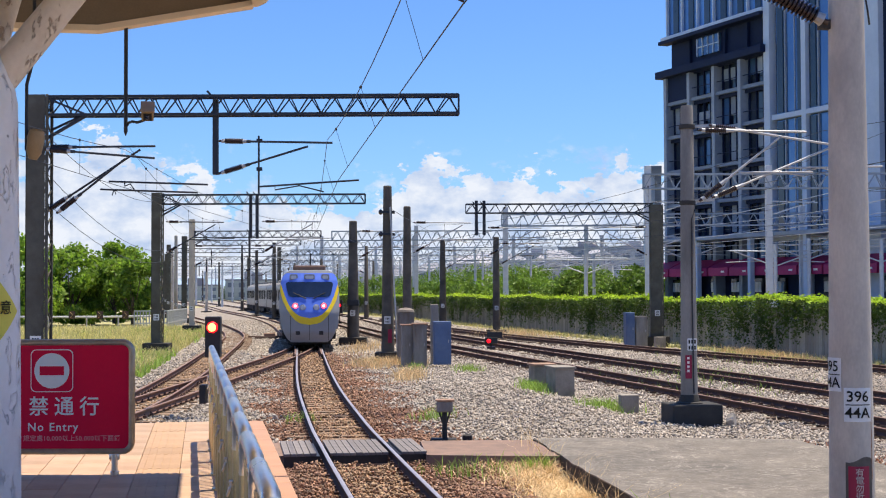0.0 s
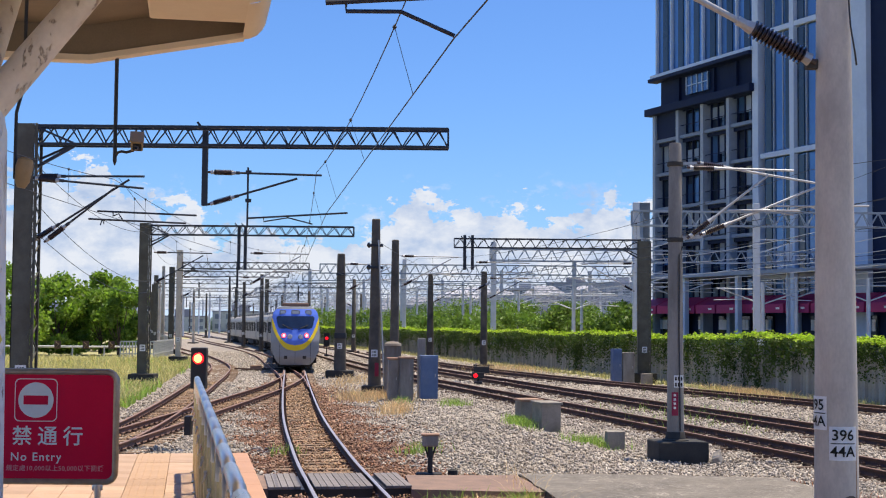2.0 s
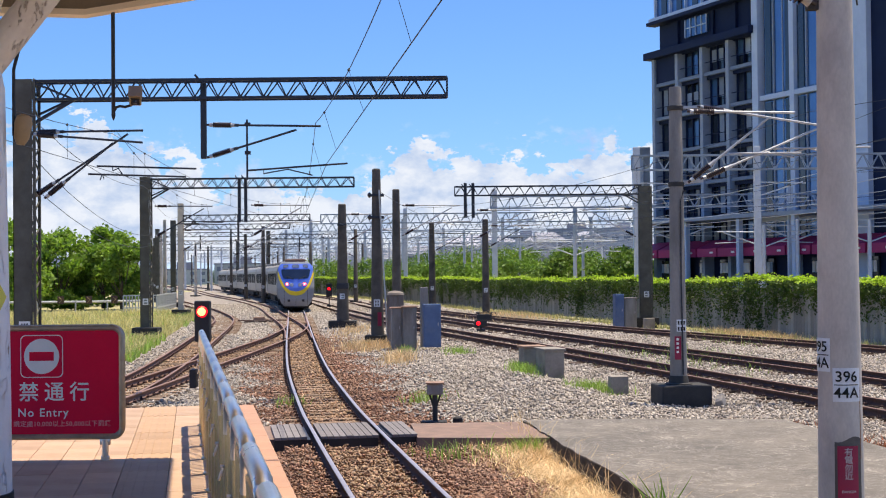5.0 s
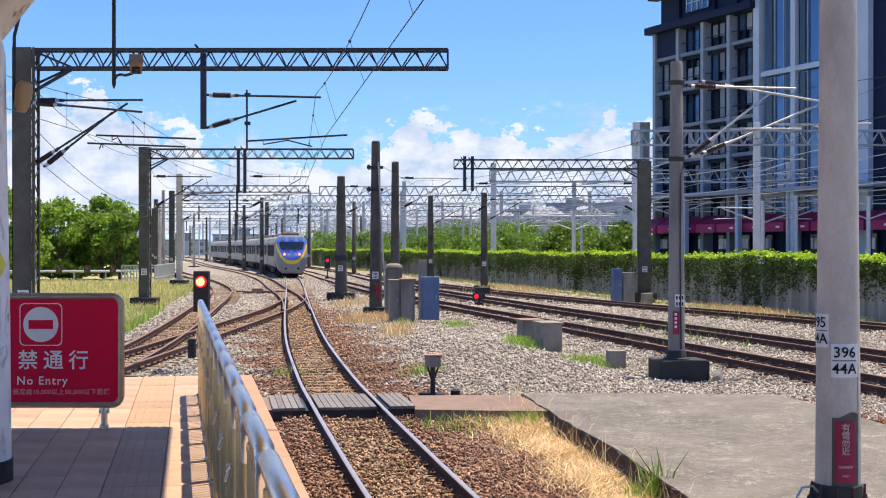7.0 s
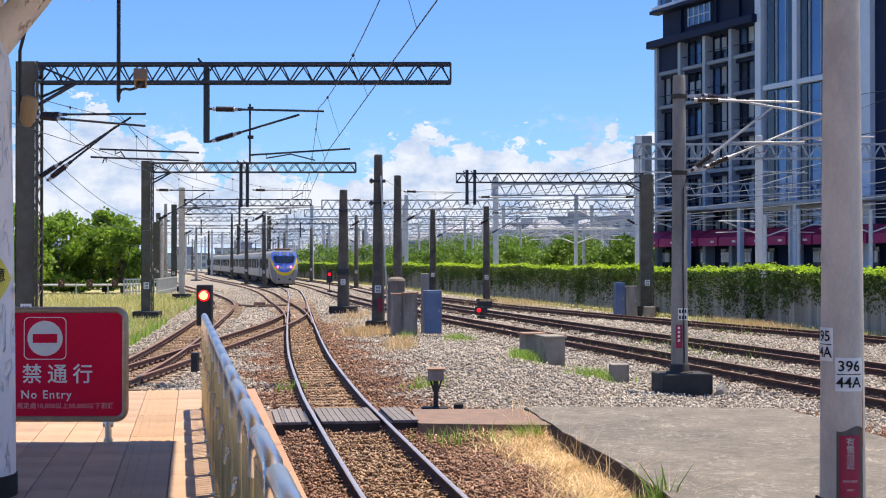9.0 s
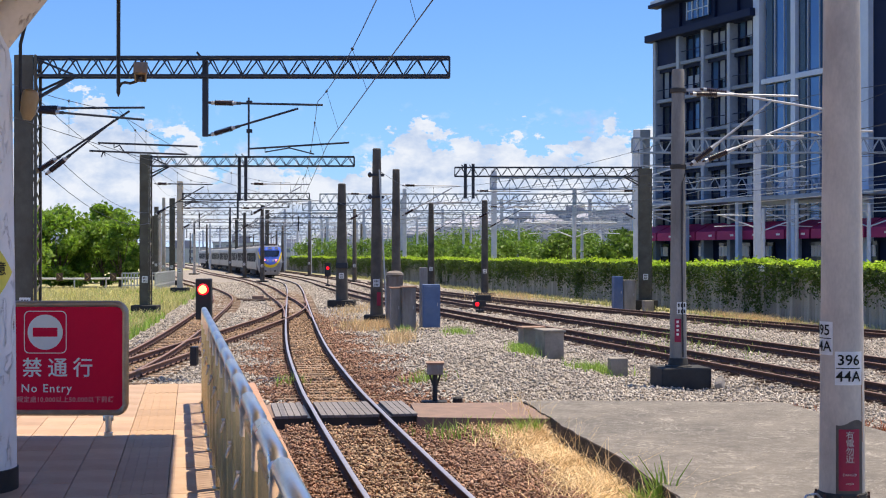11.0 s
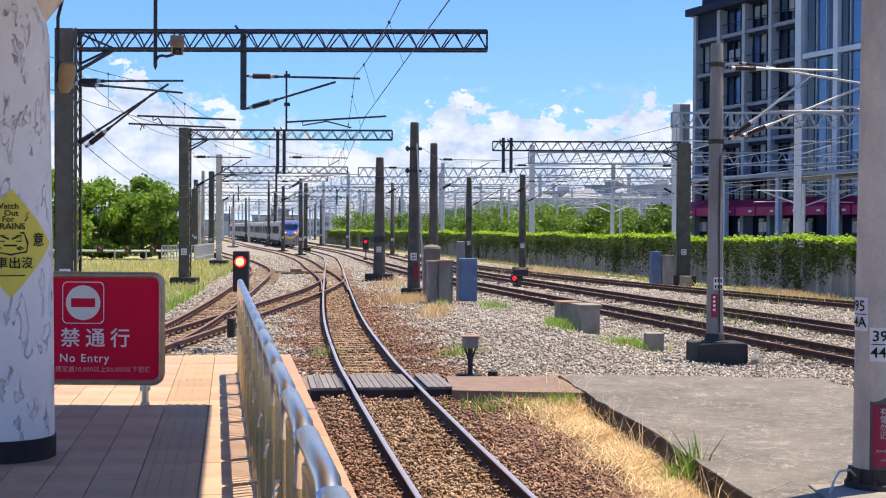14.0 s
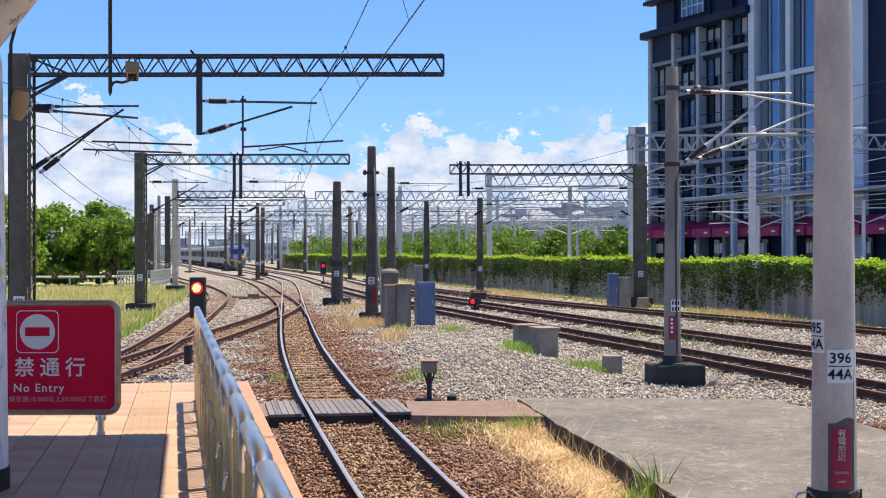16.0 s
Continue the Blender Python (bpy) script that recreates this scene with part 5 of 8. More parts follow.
for x, y, h in ((-18.4, 139, 7.7), (-23.4, 161, 7.6), (-31.2, 200, 8.2), (-46, 266, 8.5), (-60, 330, 8.5), (-25.0, 213, 7.2), (-17.4, 178, 7.0), (-9.0, 139, 7.3), (-74, 400, 9), (-6.0, 175, 7.2), (-12.8, 215, 7.5), (-22.5, 262, 8), (-39, 320, 8.2), (-54, 390, 8.5)):
    concrete_mast(x, y, h, 0.24, 0.17, (1.2, 0.9, 0.1), seg=10)
for x, y, h in ((-26.2, 128, 8.0), (-36.5, 176, 8.0), (-44, 205, 8), (-58, 262, 8.4), (-70, 310, 8.5), (-34.6, 190, 7), (-66, 345, 9)):
    concrete_mast(x, y, h, 0.2, 0.15, (1.4, 1.0, 0.12), dark=False, seg=10)


def build_near_pole():
    x, y = 4.06, 14.0
    root = thing("catenary_pole", Matrix.Translation((x, y, 0.0)), "tall grey concrete catenary pole with number plates", "catenary mast")
    r_at = lambda z: 0.232 - 0.0098 * z
    bm = bmesh.new()
    lathe(bm, [(r_at(0.05), 0.05), (r_at(3), 3), (r_at(6), 6), (r_at(10), 10)], 40)
    part("shaft", bm, M["conc"], root, smooth=True)
    bm = bmesh.new()
    lathe(bm, [(0.31, 0.0), (0.31, 0.08), (0.25, 0.09), (0.245, 0.22), (0.235, 0.23)], 32)
    part("base_flange", bm, M["conc_block"], root, smooth=True)
    for k in range(10):
        a = 2 * math.pi * k / 10
        bm = bmesh.new()
        rod(bm, (0.275 * math.cos(a), 0.275 * math.sin(a), 0.05), (0.275 * math.cos(a), 0.275 * math.sin(a), 0.22), 0.014, seg=8)
        rod(bm, (0.275 * math.cos(a), 0.275 * math.sin(a), 0.08), (0.275 * math.cos(a), 0.275 * math.sin(a), 0.115), 0.028, seg=6)
        part("anchor_bolt", bm, M["rail"], root)
    bm = bmesh.new()
    box(bm, (-0.66, -0.62, -0.3), (0.5, 0.1, 0.03), 0.012)
    part("pad", bm, M["box_conc"], root)

    def plate(name, a0, z0, w, h, material, lines, label, ink):
        rr = r_at(z0)

        def bend(c, lift):
            a = a0 + c.x / rr
            r = rr + 0.004 + lift
            return Vector((r * math.sin(a), -r * math.cos(a), c.z + z0))
        bm = bmesh.new()
        n = 10
        for i in range(n):
            xa, xb = -w / 2 + w * i / n, -w / 2 + w * (i + 1) / n
            bm.faces.new([bm.verts.new(bend(Vector((q, 0, s)), 0)) for q, s in ((xa, -h / 2), (xb, -h / 2), (xb, h / 2), (xa, h / 2))])
        bmesh.ops.remove_doubles(bm, verts=bm.verts, dist=0.0005)
        bmesh.ops.solidify(bm, geom=bm.faces[:], thickness=-0.003)
        pl = part(name, bm, material, root, label)
        for body, size, lx, lz in lines:
            flat_text(body, size, ink, pl, Matrix.Translation((lx, 0, lz)) @ FACE, bend=lambda c: bend(c, 0.0095))
        return pl, bend
    pl, bend = plate("number_plate", 0.07, 1.5, 0.29, 0.34, M["plate"], [("396", 0.15, -0.01, 0.08), ("44A", 0.15, -0.01, -0.085)], "white plate with black figures", M["ink"])
    bm = bmesh.new()
    sweep(bm, [bend(Vector((q, 0, 0.0)), 0.004) for q in np.linspace(-0.13, 0.12, 8)], 0.005, 4)
    part("rule", bm, M["ink"], pl)
    pl, bend = plate("number_plate", -1.34, 1.8, 0.27, 0.34, M["plate"], [("395", 0.15, 0, 0.08), ("44A", 0.15, 0, -0.085)], "white plate with black figures", M["ink"])
    bm = bmesh.new()
    sweep(bm, [bend(Vector((q, 0, 0.0)), 0.004) for q in np.linspace(-0.12, 0.12, 8)], 0.005, 4)
    part("rule", bm, M["ink"], pl)
    plate("warning_plate", 0.05, 0.575, 0.215, 0.62, M["red_plate"], [("有", 0.085, 0, 0.245), ("電", 0.085, 0, 0.165), ("勿", 0.085, 0, 0.085), ("近", 0.085, 0, 0.005), ("DANGER", 0.035, 0, -0.15), ("HIGH", 0.03, 0, -0.24)], "red enamel high voltage warning plate", M["sign_white"])
    # rust streak and loose ring cable at the top
    bm = bmesh.new()
    for i in range(6):
        a = 0.75
        z0, z1 = 0.75 + i * 0.12, 0.87 + i * 0.12
        for s in (1,):
            bm.faces.new([bm.verts.new(((r_at(z) + 0.002) * math.sin(q), -(r_at(z) + 0.002) * math.cos(q), z)) for q, z in ((a, z0), (a + 0.05, z0), (a + 0.055, z1), (a - 0.005, z1))])
    part("rust_streak", bm, M["rust_line"], root)
    bm = bmesh.new()
    sweep(bm, [(0.1, -0.17, 6.2), (0.12, -0.2, 5.75), (0.17, -0.17, 5.5), (0.22, -0.06, 5.38)], 0.01, 6)
    part("earth_cable", bm, M["cable"], root)
    bm = bmesh.new()
    sweep(bm, [(-0.24, -0.14, 0.16), (-0.33, -0.25, 0.24), (-0.46, -0.35, 0.24), (-0.53, -0.42, 0.16), (-0.58, -0.45, 0.03)], 0.012, 6)
    part("earth_lead", bm, M["galv"], root)
    bm = bmesh.new()
    box(bm, (-0.29, -0.05, 5.34), (-0.14, 0.05, 5.44), 0.01)
    part("clamp", bm, M["conc_block"], root)
    bm = bmesh.new()
    n = 8
    for i in range(n):
        a0, a1 = -0.55 + 1.3 * i / n, -0.55 + 1.3 * (i + 1) / n
        bm.faces.new([bm.verts.new(((r_at(z) + 0.0015) * math.sin(a), -(r_at(z) + 0.0015) * math.cos(a), z)) for a, z in ((a0, 0.23), (a1, 0.23), (a1, 0.95 + 0.03 * math.sin(a1 * 4)), (a0, 0.95 + 0.03 * math.sin(a0 * 4)))])
    bmesh.ops.remove_doubles(bm, verts=bm.verts, dist=0.0005)
    part("repair_patch", bm, M["conc_dark"], root, "dark cement repair patch", smooth=True)
    return root


build_near_pole()
# steady arm and registration tube coloured dark, as silhouettes against the bright sky
cantilever((3.86, 13.95, 6.9), (3.86, 13.95, 5.4), (-0.3, 13.3, 6.75), (1.2, 13.55, 6.7), reg=((2.2, 13.65, 6.12), (-1.15, 13.2, 5.81), (0.12, 13.35, 5.52)), arm="gantry", label="grey cantilever arm with a ribbed brown insulator", ins=0.72, r=0.035, shed=0.1)


def build_right_mast():
    root = thing("catenary_mast", Matrix.Translation((5.06, 29.5, 0.0)), "grey concrete catenary mast on a dark concrete block", "catenary mast", "catenary masts")
    bm = bmesh.new()
    lathe(bm, [(0.185, 0.2), (0.135, 6.6), (0.12, 6.66)], 24)
    part("shaft", bm, M["conc_mid"], root, smooth=True)
    bm = bmesh.new()
    lathe(bm, [(0.29, 0.2), (0.29, 0.25), (0.22, 0.27), (0.2, 0.4), (0.19, 0.42)], 24)
    part("base_flange", bm, M["conc_block"], root, smooth=True)
    bm = bmesh.new()
    box(bm, (-0.5, -0.45, -0.6), (0.6, 0.45, 0.23), 0.03, m=pose(0, 0, 0, 0, 0, 8))
    part("plinth", bm, M["conc_block"], root)
    bm = bmesh.new()
    sweep(bm, [(0.14, -0.1, 4.4), (0.06, -0.17, 4.2), (0.05, -0.18, 2.5), (0.07, -0.19, 0.45)], 0.016, 6)
    part("earth_cable", bm, M["cable"], root)
    number_plate(root, 1.5, 0.175, 0.04, 0.2, 0.26)
    bm = bmesh.new()
    rounded(bm, 0.14, 0.5, 0.01, -0.008, 0)
    bmesh.ops.translate(bm, verts=bm.verts, vec=(-0.04, -0.182, 1.02))
    rp = part("warning_plate", bm, M["red_plate"], root, "red warning plate")
    for k in range(4):
        bm = bmesh.new()
        box(bm, (-0.07, -0.194, 1.18 - k * 0.09), (-0.02, -0.19, 1.23 - k * 0.09))
        part("print_bar", bm, M["sign_white"], rp)
    for z in (4.55, 6.2):
        bm = bmesh.new()
        lathe(bm, [(0.16, z - 0.05), (0.175, z - 0.04), (0.175, z + 0.04), (0.16, z + 0.05)], 20)
        part("clamp", bm, M["conc_block"], root)
    return root


build_right_mast()
cantilever((5.3, 29.45, 6.13), (5.3, 29.4, 4.58), (7.62, 29.4, 6.07), (7.05, 29.4, 5.96), reg=((6.2, 29.4, 5.2), (7.75, 29.4, 5.2), (7.6, 29.4, 5.1)), label="pale cantilever arm with brown insulators")
cantilever((5.55, 29.6, 6.25), (5.6, 29.6, 4.66), (8.7, 29.9, 5.78), (8.55, 29.9, 5.9), reg=((7.25, 29.8, 5.33), (9.4, 29.9, 5.36), (8.5, 29.9, 5.2)), label="pale cantilever arm with brown insulators")
for a, b, w in (((5.2, 29.6, 6.22), (5.62, 29.62, 6.25), 0.06), ((5.2, 29.6, 4.6), (5.66, 29.62, 4.64), 0.08)):
    bm = bmesh.new()
    bar(bm, a, b, w)
    solid("mast_bracket", bm, M["galv"], "galvanised bracket on a catenary mast", "bracket", "mast brackets")

# arms on the nearest gantry: one hung over the main line, one from its mast over the siding
cantilever((-5.53, 32.0, 6.22), (-5.53, 32.0, 5.45), (-2.82, 31.6, 6.12), (-3.4, 31.7, 6.05), reg=((-4.55, 31.8, 5.12), (-2.2, 31.5, 5.24), (-3.02, 31.6, 4.98)), drop=((-4.57, 31.85, 6.32), (-4.57, 31.85, 4.9)), material="gantry", label="dark cantilever arm hung from the lattice gantry")
cantilever((-9.62, 31.95, 6.08), (-9.62, 31.95, 4.55), (-6.95, 31.6, 6.06), (-7.3, 31.6, 5.98), reg=((-8.05, 31.7, 5.25), (-5.7, 31.5, 5.15), (-7.4, 31.6, 5.0)), material="gantry", label="dark cantilever arm on the lattice mast")
cantilever((-9.6, 31.8, 6.02), (-9.3, 31.8, 4.52), (-6.9, 31.3, 5.75), (-7.6, 31.4, 5.75), reg=((-8.2, 31.5, 5.05), (-5.9, 31.3, 4.95), (-7.9, 31.4, 4.9)), material="gantry", label="dark cantilever arm on the lattice mast")
# arms farther off
far_arms = ((-9.1, 63.5, 1), (-13.6, 63.5, 1), (-2.1, 65, 1), (-14.5, 97, 1), (-18.7, 97, 1), (-19.4, 125, 1), (1.6, 70.6, 1), (10.1, 70.6, -1), (-5.3, 74, 1), (-0.9, 110, 1), (3.0, 94, 1), (-18.2, 139, 1), (-20.4, 160, 1), (-24.6, 125, 1), (-23.2, 161, 1), (-9.0, 139, -1), (-31, 200, 1), (-17.4, 178, 1))
for x, y, s in far_arms:
    cantilever((x + 0.15 * s, y, 5.95), (x + 0.15 * s, y, 4.5), (x + 2.9 * s, y - 0.3, 5.9), (x + 2.5 * s, y - 0.3, 5.8), reg=((x + 1.3 * s, y - 0.2, 5.1), (x + 3.4 * s, y - 0.3, 5.15), (x + 2.7 * s, y - 0.3, 4.95)), material="gantry" if (x + y) % 2 > 0.9 else "galv")


def wires(track_rows, stops, z_c, z_m, name, sway=0.12, droppers=True, r=0.008, hung=None):
    """Contact wire, sagging messenger wire and droppers over one track."""
    root = thing("overhead_line", Matrix(), name, "overhead wire", "overhead wires")
    for i in range(len(stops) - 1):
        ya, yb = stops[i], stops[i + 1]
        con, mes = bmesh.new(), bmesh.new()
        za, zb = (z_c + 0.3 if y < 16 and z_c > 5 and track_rows is MAIN else z_c for y in (ya, yb))
        a = Vector((x_of(track_rows, ya) + sway * (-1) ** i, ya, za))
        b = Vector((x_of(track_rows, yb) - sway * (-1) ** i, yb, zb))
        ma, mb = a.copy(), b.copy()
        for y, v, w in ((ya, a, ma), (yb, b, mb)):
            if hung and y in hung:
                v.x, v.z, w.x = hung[y]
        rod(con, a, b, r, seg=6)
        pts = []
        n = 10
        sag = min(0.55, (yb - ya) * 0.016)
        for k in range(n + 1):
            t = k / n
            p = ma.lerp(mb, t)
            p.z += (z_m - z_c) - 4 * sag * t * (1 - t)
            pts.append(p)
        sweep(mes, pts, r, 5)
        if droppers and ya < 150:
            m = max(2, round((yb - ya) / 7))
            for k in range(m):
                t = (k + 0.5) / m
                p = a.lerp(b, t)
                q = ma.lerp(mb, t) + Vector((0, 0, (z_m - z_c) - 4 * sag * t * (1 - t)))
                drop = bmesh.new()
                rod(drop, p, q, 0.004, seg=4)
                lathe(drop, [(0.01, -0.03), (0.03, 0), (0.01, 0.03)], 8, Matrix.Translation(q))
                part("dropper", drop, M["cable"], root)
        part("contact_wire", con, M["cable"], root)
        part("messenger_wire", mes, M["cable"], root)
    return root


wires(MAIN, [-20, 13.4, 31.7, 63.3, 96.8, 124.8, 160, 205, 260, 330, 450], 5.2, 6.2, "contact wire and messenger over the main line", sway=-0.2, hung={13.4: (0.11, 5.5, -0.12), 31.7: (-2.7, 5.25, -2.95)})
wires(SIDING, [9, 31.7, 63.3, 91], 5.1, 6.0, "contact wire over the siding", r=0.007)
wires(LOOP, [31.5, 63.2, 96.8, 128, 176, 262, 299], 5.1, 6.0, "contact wire over the loop track", r=0.007)
wires(SECOND, [-18, 29.5, 70.6, 110, 150, 200, 260, 330, 450], 5.2, 6.1, "contact wire over the double line", r=0.007)
wires(THIRD, [-18, 29.7, 70.6, 110, 150, 200, 260, 330, 450], 5.2, 6.1, "contact wire over the parallel line", r=0.007)
wires(FOURTH, [22, 48, 70.6, 94, 130], 5.2, 6.1, "contact wire over the outer line", r=0.007)
wires(BRANCH, [60, 96.8, 124.8, 160, 205, 260, 330, 450], 5.2, 6.1, "contact wire over the branch", r=0.007)
# feeder wires slung from mast to mast
for pts in ([(-9.95, 31.9, 6.75), (-13.9, 63.4, 6.9), (-18.9, 97, 6.9), (-24.8, 125, 7.0)], [(-9.7, 31.9, 5.6), (-13.65, 63.4, 4.6)], [(-9.7, 31.9, 4.9), (-13.65, 63.4, 4.1)], [(-2.9, 55.6, 5.15), (-5.7, 74, 5.5), (-9.1, 139, 6.2)], [(-2.6, 55.6, 6.05), (2.9, 94, 6.2), (10.4, 70.6, 6.9)], [(10.5, 70.6, 6.95), (24, 45, 12)]):
    bm = bmesh.new()
    for p, q in zip(pts, pts[1:]):
        p, q = Vector(p), Vector(q)
        sag = (q - p).length * 0.018
        sweep(bm, [p.lerp(q, k / 10) - Vector((0, 0, 4 * sag * (k / 10) * (1 - k / 10))) for k in range(11)], 0.009, 5)
    solid("feeder_wire", bm, M["cable"], "thin dark feeder wire slung between masts", "overhead wire", "overhead wires")

# ---- pale portals of the yard beyond the fence ----


def yard_portal(y, x0, x1, zb, posts, dep=0.8):
    root = thing("yard_portal", Matrix.Translation((x0, y, 0)), "pale steel portal frame over the far yard", "gantry", "yard portals")
    truss(root, 0, x1 - x0, 0, zb, zb + dep, 0.5, 1.1, M["bldg_grey"], 0.11, 0.055)
    for px in posts:
        bm = bmesh.new()
        box(bm, (px - x0 - 0.22, -0.22, 0), (px - x0 + 0.22, 0.22, zb + dep + 0.6), 0.02)
        part("post", bm, M["pale_steel"], root)
        bm = bmesh.new()
        bar(bm, (px - x0, 0, zb - 1.9), (px - x0 + 3.2, 0, zb - 0.9), 0.09)
        bar(bm, (px - x0, 0, zb - 0.9), (px - x0 + 3.4, 0, zb - 1.0), 0.08)
        bar(bm, (px - x0 + 1.2, 0, zb - 2.0), (px - x0 + 3.6, 0, zb - 2.0), 0.06)
        part("arm", bm, M["pale_steel"], root)
    return root


yard_portal(95, 13.2, 42, 9.75, (13.5, 21.9, 34), 1.0)
yard_portal(112, 3.9, 34, 8.0, (4.2, 16.2, 28.5), 0.95)
yard_portal(150, -13.5, 48, 8.3, (-4.2, 14.5, 27, 40), 1.0)
yard_portal(185, -19, 58, 8.6, (-18, -5.5, 8, 20, 32, 45), 1.0)
yard_portal(225, -27, 66, 8.6, (-26, -13, 0, 12, 25, 50), 1.0)
yard_portal(270, -37, 74, 8.8, (-36, -24, -10, 4, 18, 30, 60), 1.0)
yard_portal(320, -49, 80, 8.8, (-48, -34, -20, -6, 10, 25), 1.0)
yard_portal(380, -63, 84, 9.0, (-62, -46, -30, -14, 4, 20), 1.0)
yard_portal(450, -80, 80, 9.2, (-79, -60, -42, -24, -6, 12), 1.0)
yard_portal(540, -100, 70, 9.4, (-99, -80, -60, -40, -20, 0), 1.0)
for x, y, h in ((10.4, 108, 5.6), (14.3, 140, 6.5), (9.5, 170, 7), (2.5, 165, 8.0), (-2, 190, 8), (6, 215, 8), (17, 205, 8), (-10, 250, 8.5), (2, 260, 8.5), (23.5, 100, 6.0), (30, 96, 6.2), (20, 118, 7.0), (-15, 300, 9), (27, 104, 6.6)):
    root = thing("yard_pole", Matrix.Translation((x, y, 0)), "slim pale steel pole with cross arms", "pole", "yard poles")
    bm = bmesh.new()
    rod(bm, (0, 0, 0), (0, 0, h), 0.17, 0.14, seg=12)
    part("shaft", bm, M["pale_steel"], root, smooth=True)
    for k in range(2):
        bm = bmesh.new()
        s = 1 if k else -1
        rod(bm, (0, 0, h - 1.6), (s * 3.0, 0, h - 0.5), 0.05, seg=8)
        rod(bm, (0, 0, h - 0.5), (s * 3.4, 0, h - 0.45), 0.045, seg=8)
        rod(bm, (s * 1.0, 0, h - 1.2), (s * 3.6, 0, h - 1.3), 0.03, seg=8)
        part("arm", bm, M["pale_steel"], root, smooth=True)


def yard_wires(x0):
    """Pale wires along one lane of the far yard."""
    root = thing("yard_wire", Matrix(), "pale overhead wires along the far yard", "overhead wire", "overhead wires")
    stops = [70, 112, 150, 185, 225, 270, 320, 380, 450]
    for z, sag in ((7.9, 0.5), (6.2, 0.05)):
        for ya, yb in zip(stops, stops[1:]):
            bm = bmesh.new()
            a, b = Vector((x0 - 0.2 * (ya - 112), ya, z)), Vector((x0 - 0.2 * (yb - 112), yb, z))
            sweep(bm, [a.lerp(b, k / 6) - Vector((0, 0, 4 * sag * (k / 6) * (1 - k / 6))) for k in range(7)], 0.022, 5)
            part("wire", bm, M["pale_steel"], root)


for k in range(9):
    yard_wires(12 + 4.6 * k)


def far_poles():
    """Slim masts with arms that crowd the end of the yard."""
    r = random.Random(8)
    first = None
    for k in range(44):
        y = r.uniform(190, 460)
        x = -0.2 * (y - 112) + r.choice((-24, -19.5, -15, 2, 6.5, 11, 15.5, 20, 24.5, 29, 33.5)) + r.uniform(-0.5, 0.5)
        m = pose(x, y, 0, 0, 0, r.choice((0, 180)))
        if first is None:
            first = thing("yard_pole", m, "slim pale steel pole with one cross arm", "pole", "yard poles")
            bm = bmesh.new()
            rod(bm, (0, 0, 0), (0, 0, 8.2), 0.2, 0.16, seg=10)
            part("shaft", bm, M["pale_steel"], first, smooth=True)
            for a, b, rr in (((0, 0, 6.0), (3.0, 0, 7.3), 0.06), ((0, 0, 7.4), (3.3, 0, 7.35), 0.055), ((1.0, 0, 6.3), (3.6, 0, 6.2), 0.04)):
                bm = bmesh.new()
                rod(bm, a, b, rr, seg=8)
                part("arm", bm, M["pale_steel"], first, smooth=True)
        else:
            copy_thing(first, m)


far_poles()

# ---- trackside things ----


def prism(bm, poly, z0, z1):
    a = [bm.verts.new((x, y, z0)) for x, y in poly]
    b = [bm.verts.new((x, y, z1)) for x, y in poly]
    bm.faces.new(a[::-1])
    bm.faces.new(b)
    for i in range(len(poly)):
        j = (i + 1) % len(poly)
        bm.faces.new((a[i], a[j], b[j], b[i]))
    return bm


SLAB = [(1.42, 24.8), (3.8, 24.75), (6.1, 24.45), (6.55, 20.8), (7.2, 16), (8.2, 6)]
chip = np.random.default_rng(12)
for yy in np.arange(6, 24.4, 0.22):  # broken edge along the hollow
    SLAB.append((float(np.interp(yy, [6, 12, 14.2, 17.6, 21, 24.8], [3.7, 2.9, 2.62, 2.3, 1.85, 1.42]) + chip.normal(0, 0.016)), float(yy)))
bm = prism(bmesh.new(), SLAB, -0.5, 0.0)
bmesh.ops.bevel(bm, geom=[e for e in bm.edges if all(abs(v.co.z) < 1e-5 for v in e.verts)], offset=0.02, segments=2, affect="EDGES")
for f in bm.faces:
    f.material_index = 0 if all(v.co.z > -0.05 for v in f.verts) else 1
solid("concrete_slab", bm, [M["slab"], M["slab_edge_shade"]], "worn grey concrete slab beside the track", "concrete slab", kind="structure")
bm = prism(bmesh.new(), [(-0.62, 24.62), (1.38, 24.75), (1.8, 22.3), (0.7, 22.35), (-0.45, 22.5)], -0.5, -0.03)
solid("footpath_strip", bm, M["walk_conc"], "reddish-brown concrete crossing path beside the deck", "path", kind="structure")
bm = prism(bmesh.new(), [(-5.6, 24.3), (-2.94, 24.6), (-2.6, 22.6), (-5.3, 22.3)], -0.5, -0.05)
solid("footpath_strip", bm, M["walk_conc"], "reddish-brown concrete crossing path beside the deck", "path", kind="structure")


def build_deck():
    a = math.degrees(math.atan(0.163))
    root = thing("crossing_deck", pose(-1.72, 23.6, 0, 0, 0, a), "grey planked crossing deck between the rails", "crossing deck", kind="structure")
    bm = bmesh.new()
    box(bm, (-0.05, -1.0, -0.05), (0.05, 1.0, 0.0), 0.008)
    plank = finish("plank", bm, M["deck"])
    x = -1.2
    while x < 1.12:
        if abs(abs(x) - 0.566) > 0.095:
            ob = new("plank", plank)
            ob.parent = root
            ob.matrix_local = pose(x, 0, random.uniform(-0.004, 0.004))
        x += 0.108
    for xa, xb in ((-1.25, -0.66), (-0.46, 0.46), (0.66, 1.1)):
        bm = bmesh.new()
        box(bm, (xa, -0.98, -0.3), (xb, 0.98, -0.052))
        part("bearer", bm, M["black"], root)


build_deck()


